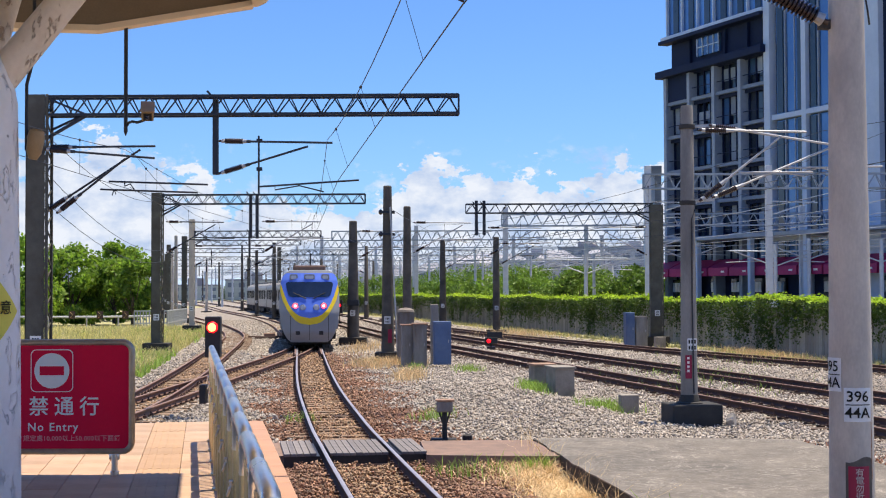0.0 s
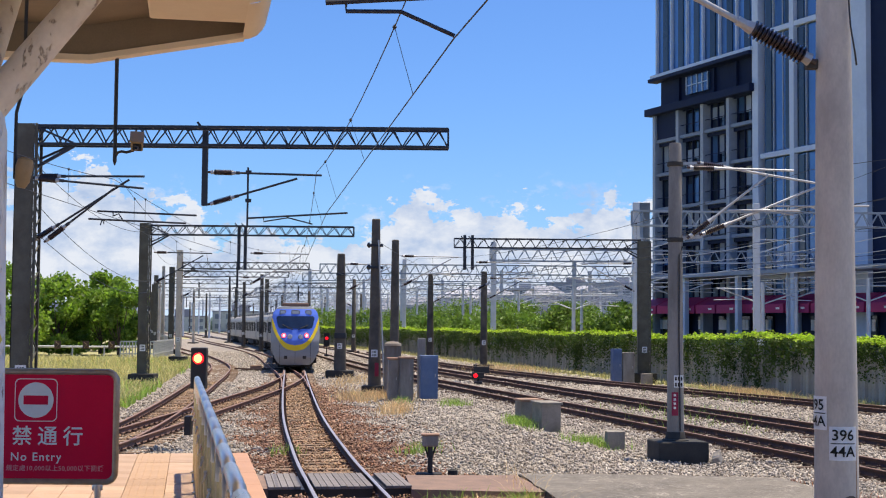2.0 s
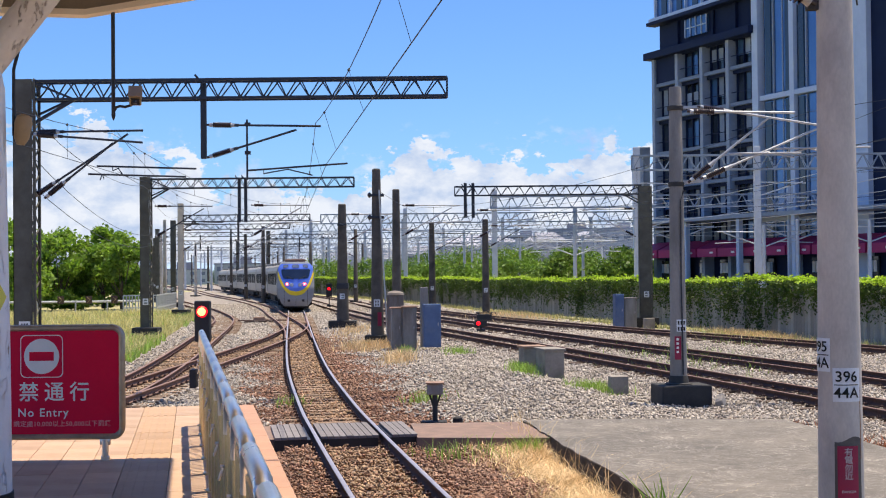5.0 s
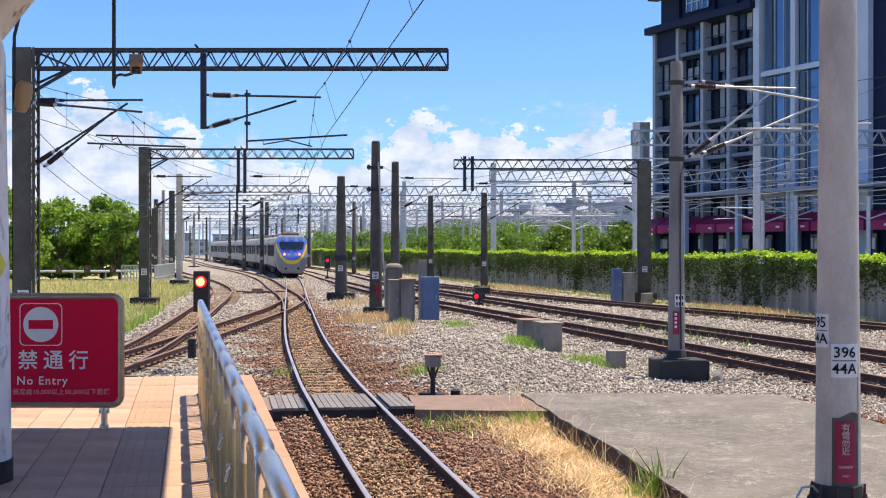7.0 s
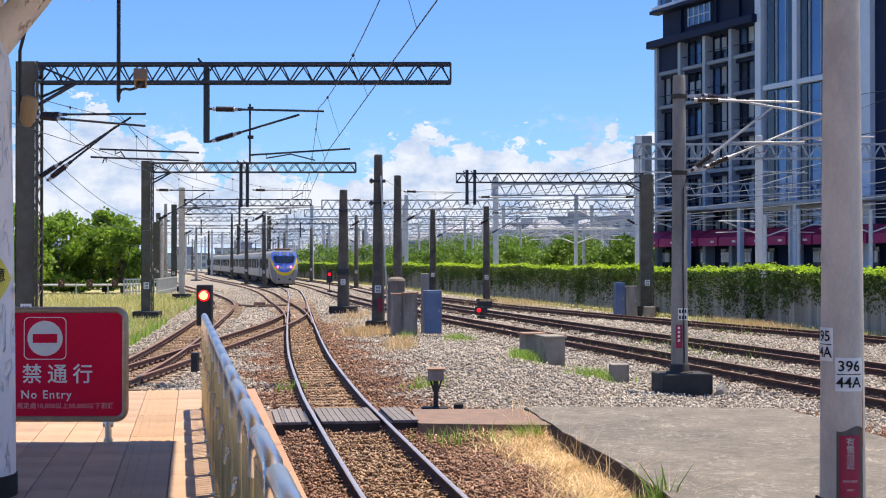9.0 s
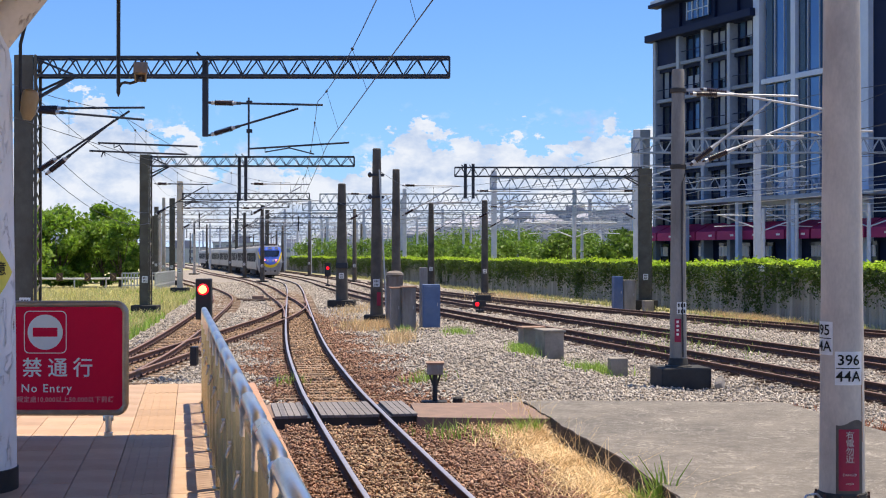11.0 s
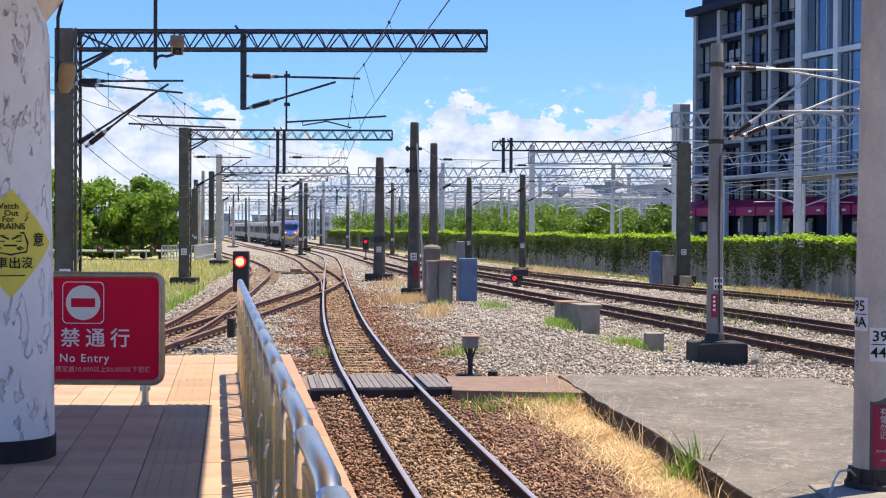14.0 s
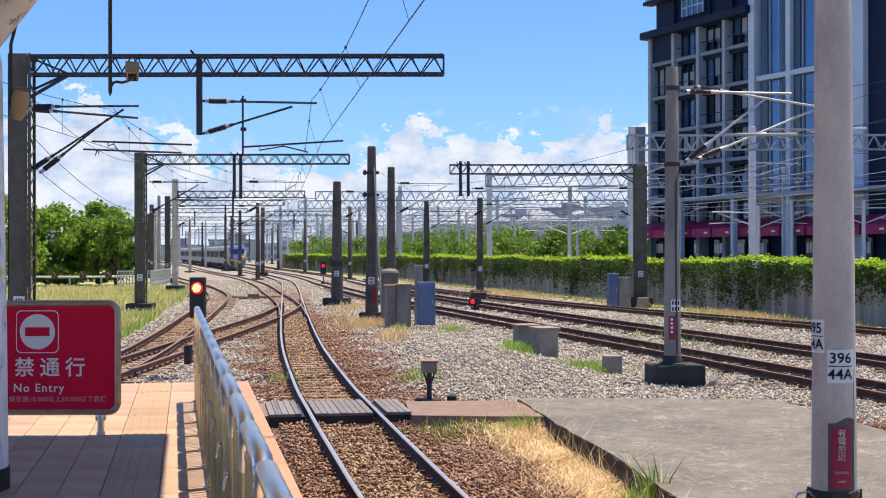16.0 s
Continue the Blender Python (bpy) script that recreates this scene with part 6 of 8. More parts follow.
def cabinet(name, x, y, w, d, h, body, label, lid=None, turn=0.0, z=-0.2, door=True, gap=0.02):
    root = thing(name, pose(x, y, z, 0, 0, turn), label, "cabinet", "trackside cabinets")
    bm = bmesh.new()
    box(bm, (-w / 2, -d / 2, 0), (w / 2, d / 2, h), 0.015)
    part("body", bm, M[body], root)
    if lid:
        bm = bmesh.new()
        box(bm, (-w / 2 - 0.04, -d / 2 - 0.04, h), (w / 2 + 0.04, d / 2 + 0.04, h + 0.06), 0.012)
        part("lid", bm, M[lid], root, "rust-stained lid")
    if door:
        bm = bmesh.new()
        box(bm, (-w / 2 + 0.05, -d / 2 - 0.018, 0.1), (w / 2 - 0.05, -d / 2, h - 0.07), 0.006)
        dr = part("door", bm, M[body], root)
        bm = bmesh.new()
        box(bm, (w / 2 - 0.12, -d / 2 - 0.04, h * 0.5), (w / 2 - 0.09, -d / 2 - 0.018, h * 0.5 + 0.12), 0.005)
        part("handle", bm, M["galv"], dr)
    return root


cabinet("relay_cabinet", -0.47, 50.9, 0.64, 0.6, 1.6, "blue_box", "blue painted steel trackside cabinet", turn=6, z=-0.06)
cabinet("relay_cabinet", -1.32, 51.6, 0.5, 0.7, 1.6, "grey_box", "weathered grey trackside cabinet with a rusty lid", "lid", 6)
cabinet("relay_cabinet", -1.83, 52.1, 0.4, 0.7, 1.55, "grey_box", "weathered grey trackside cabinet with a rusty lid", "lid", 6)
cabinet("relay_cabinet", -1.95, 54.4, 0.66, 0.5, 2.05, "grey_box", "tall grey trackside cabinet with a domed top", None, 4)
bm = bmesh.new()
lathe(bm, [(0.36, 0), (0.33, 0.08), (0.2, 0.15), (0.02, 0.17)], 16, Matrix.Translation((-1.95, 54.4, 1.84)))
solid("cabinet_cap", bm, M["grey_box"], "domed grey cap of a trackside cabinet", "cap", smooth=True)
cabinet("relay_cabinet", -0.78, 53.0, 0.3, 0.3, 2.35, "grey_box", "slim grey trackside post cabinet", None, 4, door=False)
cabinet("relay_cabinet", 8.85, 69.3, 0.45, 0.5, 1.75, "blue_box", "pale blue steel cabinet at the fence", None, 10)
cabinet("relay_cabinet", 9.45, 69.6, 0.62, 0.5, 1.5, "grey_box", "grey steel cabinet at the fence", "grey_box", 10)
cabinet("junction_box", 2.66, 34.45, 0.5, 0.9, 0.86, "box_conc", "grey concrete cable box with a flat lid", "box_conc", 11.3, z=-0.15, door=False)
cabinet("junction_box", 2.28, 35.7, 0.55, 0.6, 0.86, "box_conc", "low concrete cable box beside a taller one", "lid", 11.3, z=-0.15, door=False)
cabinet("junction_box", 4.02, 31.6, 0.41, 0.35, 0.42, "box_conc", "small grey concrete marker box", None, 5, z=-0.16, door=False)
cabinet("junction_box", 7.45, 93, 1.5, 0.5, 0.75, "box_conc", "low grey concrete box near the fence", None, 8, door=False)
cabinet("junction_box", 10.2, 68, 0.5, 0.4, 0.55, "box_conc", "small pale box near the fence", None, 8, door=False)


def dwarf(x, y, h, label, lamp=None, dx=0.0):
    root = thing("dwarf_signal", Matrix.Translation((x, y, -0.15)), label, "signal")
    bm = bmesh.new()
    box(bm, (-0.15, -0.14, h - 0.2), (0.15, 0.14, h), 0.02)
    part("head", bm, M["black"] if lamp else M["grey_box"], root)
    bm = bmesh.new()
    rod(bm, (0, 0, 0.08), (0, 0, h - 0.19), 0.05, seg=10)
    rod(bm, (-0.1, 0, h - 0.2), (-0.02, 0, h - 0.45), 0.018, seg=6)
    rod(bm, (0.1, 0, h - 0.2), (0.02, 0, h - 0.45), 0.018, seg=6)
    part("stand", bm, M["black"], root)
    bm = bmesh.new()
    box(bm, (-0.26, -0.18, 0), (0.22, 0.18, 0.09), 0.02)
    lathe(bm, [(0.09, 0), (0.09, 0.14), (0.04, 0.17)], 10, Matrix.Translation((0.42, 0, 0)))
    part("foot", bm, M["under"], root)
    return root


d = dwarf(-0.18, 25.3, 0.78, "grey point indicator box on a black stand")
bm = bmesh.new()
box(bm, (-0.17, -0.16, 0.78), (0.17, 0.16, 0.81), 0.008)
part("lid", bm, M["lid"], d, "rust-coloured lid")


def red_signal(x, y, z, w, h, lamp_r, label, post_z=None, lamp_dz=0.0, lamp_dx=0.0, hoods=True, core=False):
    root = thing("signal", Matrix.Translation((x, y, z)), label, "signal", "red signals")
    bm = bmesh.new()
    box(bm, (-w / 2, -0.1, -h / 2), (w / 2, 0.1, h / 2), 0.02)
    part("head", bm, M["black"], root)
    bm = bmesh.new()
    lathe(bm, [(lamp_r, 0), (lamp_r * 0.8, 0.03), (0.01, 0.045)], 20, pose(lamp_dx, -0.102, lamp_dz, 90, 0, 0))
    part("red_lens", bm, M["signal_red"], root, "glowing red lens", smooth=True)
    if core:
        bm = bmesh.new()
        lathe(bm, [(lamp_r * 0.72, 0), (lamp_r * 0.5, 0.012), (0.01, 0.02)], 20, pose(lamp_dx, -0.14, lamp_dz, 90, 0, 0))
        part("lamp_core", bm, M["signal_core"], root, smooth=True)
    if hoods:
        bm = bmesh.new()
        for k in range(9):
            a0, a1 = math.pi * k / 9, math.pi * (k + 1) / 9
            r = lamp_r * 1.15
            bm.faces.new([bm.verts.new((lamp_dx + r * math.cos(a), -0.1 - d, lamp_dz + r * math.sin(a))) for a, d in ((a0, 0), (a1, 0), (a1, 0.12), (a0, 0.12))])
        bmesh.ops.remove_doubles(bm, verts=bm.verts, dist=0.0005)
        bmesh.ops.solidify(bm, geom=bm.faces[:], thickness=0.006)
        part("visor", bm, M["black"], root)
    if post_z is not None:
        bm = bmesh.new()
        rod(bm, (0.0, 0.05, post_z - z), (0.0, 0.05, -h / 2), 0.05, seg=10)
        box(bm, (-0.2, -0.15, post_z - z), (0.2, 0.25, post_z - z + 0.15), 0.02)
        part("post", bm, M["black"], root)
    return root


red_signal(-4.24, 24.0, 1.87, 0.27, 0.72, 0.1, "black signal showing a bright red light", -0.3, 0.17, 0.0, hoods=False, core=True)
bm = bmesh.new()
box(bm, (-4.47, 23.9, 0.7), (-4.36, 24.15, 1.03), 0.01)
solid("signal_box", bm, M["black"], "small black box beside the signal", "box")
s = red_signal(1.78, 66.6, 0.25, 0.62, 0.3, 0.1, "low black dwarf signal showing red", -0.2, -0.02, -0.12, hoods=False)
bm = bmesh.new()
box(bm, (-0.2, -0.05, 0.1), (0.55, 0.12, 0.42), 0.02)
part("backplate", bm, M["black"], s)
red_signal(-9.95, 118, 1.35, 0.5, 1.15, 0.13, "black post signal showing red", -0.1, 0.12, 0.0, hoods=False)

# point machine and its rods between the tracks
root = thing("point_machine", pose(-11.4, 84, -0.2, 0, 0, 8), "rusty point machine with rods on the ballast", "point machine")
bm = bmesh.new()
box(bm, (-0.35, -0.25, 0), (0.35, 0.25, 0.32), 0.03)
part("case", bm, M["lid"], root)
for a, b in ((0.35, 2.3), (-1.3, -0.35)):
    bm = bmesh.new()
    rod(bm, (a, -0.1, 0.12), (b, -0.2, 0.1), 0.04, seg=8)
    part("rod", bm, M["rail"], root)
bm = bmesh.new()
box(bm, (-0.9, -0.5, -0.05), (0.9, -0.28, 0.1), 0.02)
part("bearer", bm, M["sleeper_far"], root)
for y, s in ((64.0, 1), (68.5, -1), (76, 1)):
    bm = bmesh.new()
    c = spline(MAIN)
    pts = [(np.interp(q, c[:, 1], c[:, 0]) + s * 0.44, q, -0.06) for q in np.linspace(y, y + 5, 8)]
    sweep(bm, pts, 0.035, 6)
    solid("check_rail", bm, M["rail_rust"], "short rusty check rail inside the turnout", "rail", "check rails")
# loose concrete lump by the mast
bm = bmesh.new()
box(bm, (-0.08, -0.3, 0), (0.08, 0.3, 0.2), 0.03, m=pose(5.88, 28.9, -0.19, 10, -22, -18))
solid("concrete_lump", bm, M["box_conc"], "broken pale concrete block on the ballast", "concrete block")

# ---- board fence under ivy ----
WALL_X = lambda y: 27.9 - 0.228 * y


def build_fence_wall():
    a = math.degrees(math.atan(0.228))
    root = thing("board_fence", Matrix(), "grey board fence overgrown with hanging ivy", "fence", kind="structure")
    bm = bmesh.new()
    box(bm, (-0.02, -0.1, 0), (0.02, 0.1, 2.05), 0.006)
    board = finish("board", bm, M["fence"])
    y, k = 36.0, 0
    rest = bmesh.new()
    step = 0.245 * math.cos(radians(a))
    while y < 250:
        m = pose(WALL_X(y), y, -0.15, 0, 0, a + random.uniform(-2, 2))
        if k < 300:
            ob = new("board", board)
            ob.parent = root
            ob.matrix_local = m
        else:
            box(rest, (-0.02, -0.1, 0), (0.02, 0.1, 2.05), m=m)
        y += step
        k += 1
    ob = part("boards_beyond", rest, M["fence"], root)
    ob["kind"] = "stuff"
    for y in np.arange(38, 250, 4.0):
        bm = bmesh.new()
        box(bm, (0.03, -0.07, -0.3), (0.1, 0.07, 2.1), m=pose(WALL_X(y), y, 0, 0, 0, a))
        part("fence_post", bm, M["conc_block"], root)


build_fence_wall()


def quads(c, size, rng, flat=0.0, droop=0.0):
    """Leaves: small kite-shaped quads of any tilt at the places c."""
    n = len(c)
    u = rng.normal(size=(n, 3))
    u[:, 2] *= 1 - flat
    u[:, 2] -= droop
    u /= np.linalg.norm(u, axis=1)[:, None]
    w = rng.normal(size=(n, 3))
    w -= (w * u).sum(1)[:, None] * u
    w /= np.linalg.norm(w, axis=1)[:, None]
    s = (size * rng.uniform(0.6, 1.3, n))[:, None]
    v = np.stack([c - u * s, c + w * s * 0.55 + u * s * 0.1, c + u * s, c - w * s * 0.55 + u * s * 0.1], 1).reshape(-1, 3)
    f = np.arange(4 * n).reshape(n, 4)
    return v, f


def leaves(name, c, size, material, seed, parent=None, flat=0.0, droop=0.0):
    v, f = quads(np.asarray(c), size, np.random.default_rng(seed), flat, droop)
    ob = new(name, mesh_of(name, v, f, material))
    if parent:
        ob.parent = parent
    return ob


def vary(x, seed):
    """Smooth uneven values between 0 and 1 along a line."""
    r = np.random.default_rng(seed)
    out = np.zeros_like(x)
    for k, s in enumerate((0.11, 0.29, 0.71, 1.7, 3.3)):
        out += np.sin(x * s * 2 * math.pi / 2.2 + r.uniform(0, 6.28)) / (1 + k * 0.6)
    return np.clip(0.5 + out / 4.2, 0, 1)


def build_ivy():
    r = np.random.default_rng(5)
    n = 95000
    ys = 38 + 200 * r.uniform(0, 1, 1500) ** 1.6
    lens = np.clip(0.45 + 1.75 * vary(ys, 3) ** 1.3 + r.normal(0, 0.5, 1500), 0.22, 2.3)
    pick = r.integers(0, 1500, n)
    y = ys[pick] + r.normal(0, 0.06, n)
    top = 2.0 + 0.32 * vary(y, 2)
    hang = lens[pick] * r.uniform(0, 1, n) ** 1.15
    z = top - hang
    out = 0.1 + 0.28 * np.abs(r.normal(size=n)) * (1 - 0.6 * hang / 2.2) * (0.5 + vary(y * 2, 9))
    keep = z > -0.1
    c = np.stack([WALL_X(y) - out * 0.97, y - out * 0.22, z], -1)[keep]
    root = thing("ivy", Matrix.Translation((0, 0, 0)), "dense hanging ivy covering the board fence", "ivy", kind="stuff")
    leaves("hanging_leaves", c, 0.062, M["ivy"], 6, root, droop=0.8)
    n = 26000
    y = 38 + 200 * r.uniform(0, 1, n) ** 1.6
    top = 2.02 + 0.32 * vary(y, 2)
    c = np.stack([WALL_X(y) + r.normal(0, 0.22, n), y, top + np.abs(r.normal(0, 0.09, n)) * (0.5 + vary(y * 4, 4)) - 0.03], -1)
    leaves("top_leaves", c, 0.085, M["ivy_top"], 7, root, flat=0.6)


build_ivy()


def tree(x, y, h, w, seed, n, leaf, size, material, label, base=0.1, z0=-0.1, name="tree"):
    r = np.random.default_rng(seed)
    root = thing(name, Matrix.Translation((x, y, z0)), label, "tree", "trees")
    bm = bmesh.new()
    tips = []
    rod(bm, (0, 0, 0), (0.1, 0, h * 0.4), 0.14 * h / 6, 0.09 * h / 6, 8)
    for k in range(9):
        a = k * 2.4
        q = Vector((math.cos(a) * w * r.uniform(0.2, 0.42), math.sin(a) * w * 0.3, h * r.uniform(0.35, 0.86)))
        mid = Vector((q.x * 0.4, q.y * 0.4, h * 0.32))
        sweep(bm, [(0, 0, h * 0.15), mid, q], 0.035 * h / 6, 6)
        tips.append(q)
    part("trunk", bm, M["bark"], root)
    clumps = [(t.x, t.y, t.z, r.uniform(0.14, 0.24)) for t in tips]
    for k in range(26):
        t = r.uniform(0, 6.28)
        rad = math.sqrt(r.uniform(0, 1)) * 0.5
        zc = r.uniform(base, 0.96)
        lim = math.sqrt(max(0.05, 1 - ((zc - 0.4) / 0.6) ** 2)) if zc > 0.4 else 1
        clumps.append((math.cos(t) * rad * w * lim, math.sin(t) * rad * w * 0.8 * lim, h * zc, r.uniform(0.08, 0.19)))
    per = n // len(clumps)
    pts = []
    for cx, cy, cz, s in clumps:
        d = r.normal(size=(per, 3))
        d /= np.linalg.norm(d, axis=1)[:, None]
        rad = (r.uniform(0.35, 1.0, per) ** 0.6)[:, None] * s * w * (1 + 0.35 * r.normal(size=(per, 1)) * 0.5)
        pts.append(np.array([cx, cy, cz]) + d * rad * np.array([1, 1, 0.75]))
    c = np.concatenate(pts)
    c = c[c[:, 2] > 0.05]
    leaves("crown", c, size, M[material], seed + 1, root)
    return root


tree(-33.2, 118, 6.6, 6.2, 11, 9000, 0, 0.2, "leaf", "bushy green tree at the meadow's edge", 0.05)
tree(-30.0, 120, 7.2, 5.5, 12, 8000, 0, 0.2, "leaf", "bushy green tree at the meadow's edge", 0.05)
tree(-27.7, 117, 6.0, 4.4, 13, 6000, 0, 0.2, "leaf", "bushy green tree at the meadow's edge", 0.03)
tree(-35.5, 112, 4.4, 6.0, 14, 6000, 0, 0.2, "leaf", "low green bush at the meadow's edge", 0.02)
tree(-40, 125, 7.5, 8, 15, 6000, 0, 0.24, "leaf", "bushy green tree at the meadow's edge", 0.03)
# added hedge row, standing in for the dark shade beneath the trees
for k, x in enumerate(range(-62, -33, 4)):
    tree(x, 131 + (k % 3) * 3, 3.6 + (k % 2) * 0.8, 6.5, 60 + 2 * k, 3400, 0, 0.24, "leaf", "low green hedge bush added behind the meadow", 0.0)
k = 20
for x, y, h, w in ((17.8, 136, 5.2, 7), (13, 145, 5.5, 8), (8.0, 150, 5.0, 7), (3.5, 158, 3.9, 7), (-2, 170, 3.8, 8), (-8, 185, 3.6, 8), (15.5, 160, 6.2, 8), (9, 175, 6.4, 9), (20.5, 150, 6.3, 6), (-14, 210, 5.5, 10), (-21, 240, 6, 11), (22.5, 140, 5.0, 5), (2, 200, 6.5, 12), (-5, 225, 6.5, 12)):
    tree(x, y, h * 0.88, w, k, 5600, 0, 0.2, "leaf_far", "leafy green bush behind the ivy fence", 0.03)
    k += 2

# ---- hotel tower ----


def build_hotel():
    root = thing("hotel_tower", pose(20.9, 134, 0, 0, 0, -66.4), "tall navy and white hotel tower with glass facade", "building")
    top = 62.0
    bm = bmesh.new()
    box(bm, (0.15, 0.95, 0), (16.3, 24, 23.6))
    box(bm, (0.15, 0.6, 23.6), (16.3, 24, top))
    box(bm, (16.3, 0.6, 0), (46, 24, top))
    part("core", bm, M["bldg_navy"], root)
    # left section: four bays of recessed windows, five storeys
    cols = [0, 4.1, 8.2, 12.3, 16.4]
    for i, x in enumerate(cols):
        bm = bmesh.new()
        w = 0.24 if i < 4 else 0.42
        box(bm, (x - w, -0.15, 0), (x + w, 0.93 if i < 4 else 0.62, 23.5 if i < 4 else top), 0.03)
        part("pier", bm, M["bldg_grey"] if i < 4 else M["bldg_white"], root)
    floors = [4.4, 7.6, 10.9, 14.2, 17.6, 20.9, 23.9]
    for x0, x1 in zip(cols, cols[1:]):
        for z0, z1 in zip(floors, floors[1:]):
            bm = bmesh.new()
            box(bm, (x0 + 0.25, 0.0, z0 - 0.16), (x1 - 0.25, 0.93, z0 + 0.16))
            part("spandrel", bm, M["bldg_slab"], root)
    for x0, x1 in zip(cols, cols[1:]):
        for z0, z1 in zip(floors, floors[1:]):
            if x0 == 0 and z1 > 23:
                # the corner bay is closed with a dark panel under the ledge
                bm = bmesh.new()
                box(bm, (x0 + 0.25, 0.1, z0 + 0.18), (x1 - 0.25, 0.3, z1 - 0.4))
                part("panel", bm, M["bldg_navy"], root, "navy cladding panel")
                continue
            bm = bmesh.new()
            box(bm, (x0 + 0.25, 0.85, z0 + 0.17), (x1 - 0.25, 0.91, z1 - 0.17))
            win = part("window", bm, M["glass_dark"], root)
            for j in range(3):
                bm = bmesh.new()
                xa = x0 + 0.5 + j * 1.08
                low = random.choice((0.15, 0.15, 0.9))
                box(bm, (xa, 0.77, z0 + 0.25 + low), (xa + 0.86, 0.83, z1 - 0.35 - random.choice((0, 0, 0.4, 0.9))))
                part("pane", bm, M[random.choice(("curtain", "curtain", "glass", "glass_dark"))], win)
            for j in range(4):
                xa = x0 + 0.44 + j * 1.07
                bm = bmesh.new()
                box(bm, (xa - 0.05, 0.62, z0 + 0.2), (xa + 0.05, 0.84, z1 - 0.2))
                part("mullion", bm, M["bldg_navy"], win)
            bm = bmesh.new()
            box(bm, (x0 + 0.3, 0.08, z0 + 1.05), (x1 - 0.3, 0.13, z0 + 1.12))
            part("guard_bar", bm, M["bldg_navy"], win)
            # deep dark lintel under the slab above
            bm = bmesh.new()
            box(bm, (x0 + 0.25, 0.35, z1 - 0.5), (x1 - 0.25, 0.5, z1 - 0.17))
            part("lintel", bm, M["bldg_navy"], win)
    # ledges and dark storey between
    bm = bmesh.new()
    box(bm, (-0.9, -0.7, 23.5), (16.3, 0.6, 24.2), 0.04)
    part("ledge", bm, M["bldg_navy"], root)
    bm = bmesh.new()
    box(bm, (-0.6, -0.5, 26.85), (16.0, 0.6, 27.2), 0.04)
    part("ledge", bm, M["bldg_navy"], root)
    bm = bmesh.new()
    box(bm, (-0.4, -0.35, 27.2), (16.0, 0.6, 27.55), 0.04)
    part("ledge", bm, M["bldg_white"], root)
    for x in (3.6, 9.4, 12.9):
        bm = bmesh.new()
        box(bm, (x, 0.3, 24.3), (x + 0.16, 0.62, 26.8))
        part("panel_joint", bm, M["bldg_navy"], root)
    bm = bmesh.new()
    box(bm, (5.0, 0.35, 24.9), (8.6, 0.58, 26.6))
    win = part("window", bm, M["glass"], root)
    bm = bmesh.new()
    for j in range(5):
        box(bm, (5.0 + j * 0.88, 0.25, 24.9), (5.08 + j * 0.88, 0.36, 26.6))
    box(bm, (5.0, 0.25, 25.7), (8.6, 0.36, 25.78))
    part("mullion", bm, M["bldg_white"], win)
    # upper curtain wall of the left section
    z = 27.6
    while z < top - 3:
        for j in range(6):
            xa = 0.2 + j * 2.65
            bm = bmesh.new()
            box(bm, (xa, 0.3, z), (xa + 2.45, 0.45, z + 10.2))
            win = part("window", bm, M["glass"], root)
            bm = bmesh.new()
            box(bm, (xa + 0.9, 0.22, z), (xa + 1.75, 0.32, z + 10.2))
            part("pane", bm, M["glass_dark"], win)
        bm = bmesh.new()
        box(bm, (-0.2, -0.05, z + 10.2), (16.0, 0.5, z + 10.75), 0.03)
        part("ledge", bm, M["bldg_white"], root)
        z += 10.8
    for j in range(7):
        bm = bmesh.new()
        xa = 0.1 + j * 2.65
        box(bm, (xa - 0.09, 0.05, 27.5), (xa + 0.09, 0.5, top))
        part("mullion", bm, M["bldg_white"], root)
    # glazed section in tall modules
    mods = [(4.6, 6.9), (7.4, 17.3), (17.9, 28.1), (28.7, 39), (39.6, 50), (50.6, top)]
    xs = [17.0, 21.4, 26.0]
    for x0, x1 in zip(xs, xs[1:]):
        for z0, z1 in mods:
            bm = bmesh.new()
            box(bm, (x0 + 0.35, 0.25, z0), (x1 - 0.35, 0.4, z1))
            win = part("window", bm, M["glass"], root)
            for xa, wd, mt in ((x0 + 0.5, 0.8, "glass_dark"), (x0 + 2.0, 1.3, "glass"), (x1 - 1.2, 0.7, "glass_dark")):
                bm = bmesh.new()
                box(bm, (xa, 0.17, z0 + 0.1), (xa + wd, 0.23, z1 - 0.1))
                part("pane", bm, M[mt], win)
            for xa, xb in ((x0 + 1.6, x0 + 1.72), (x1 - 1.5, x1 - 1.4)):
                bm = bmesh.new()
                box(bm, (xa, 0.1, z0), (xb, 0.26, z1))
                part("mullion", bm, M["bldg_grey"], win)
        bm = bmesh.new()
        box(bm, (x1 - 0.3, -0.12, 0), (x1 + 0.3, 0.6, top), 0.03)
        part("pier", bm, M["bldg_white"], root)
    for z in (4.2, 7.0, 17.5, 28.3, 39.2, 50.2):
        bm = bmesh.new()
        box(bm, (17.0, -0.08, z - 0.1), (25.7, 0.5, z + 0.35), 0.03)
        part("ledge", bm, M["bldg_white"], root)
    bm = bmesh.new()
    box(bm, (26.32, 0.1, 0), (30.4, 0.598, top))
    part("side_panel", bm, M["bldg_white"], root)
    # street level: awnings over the shop windows
    x = -0.4
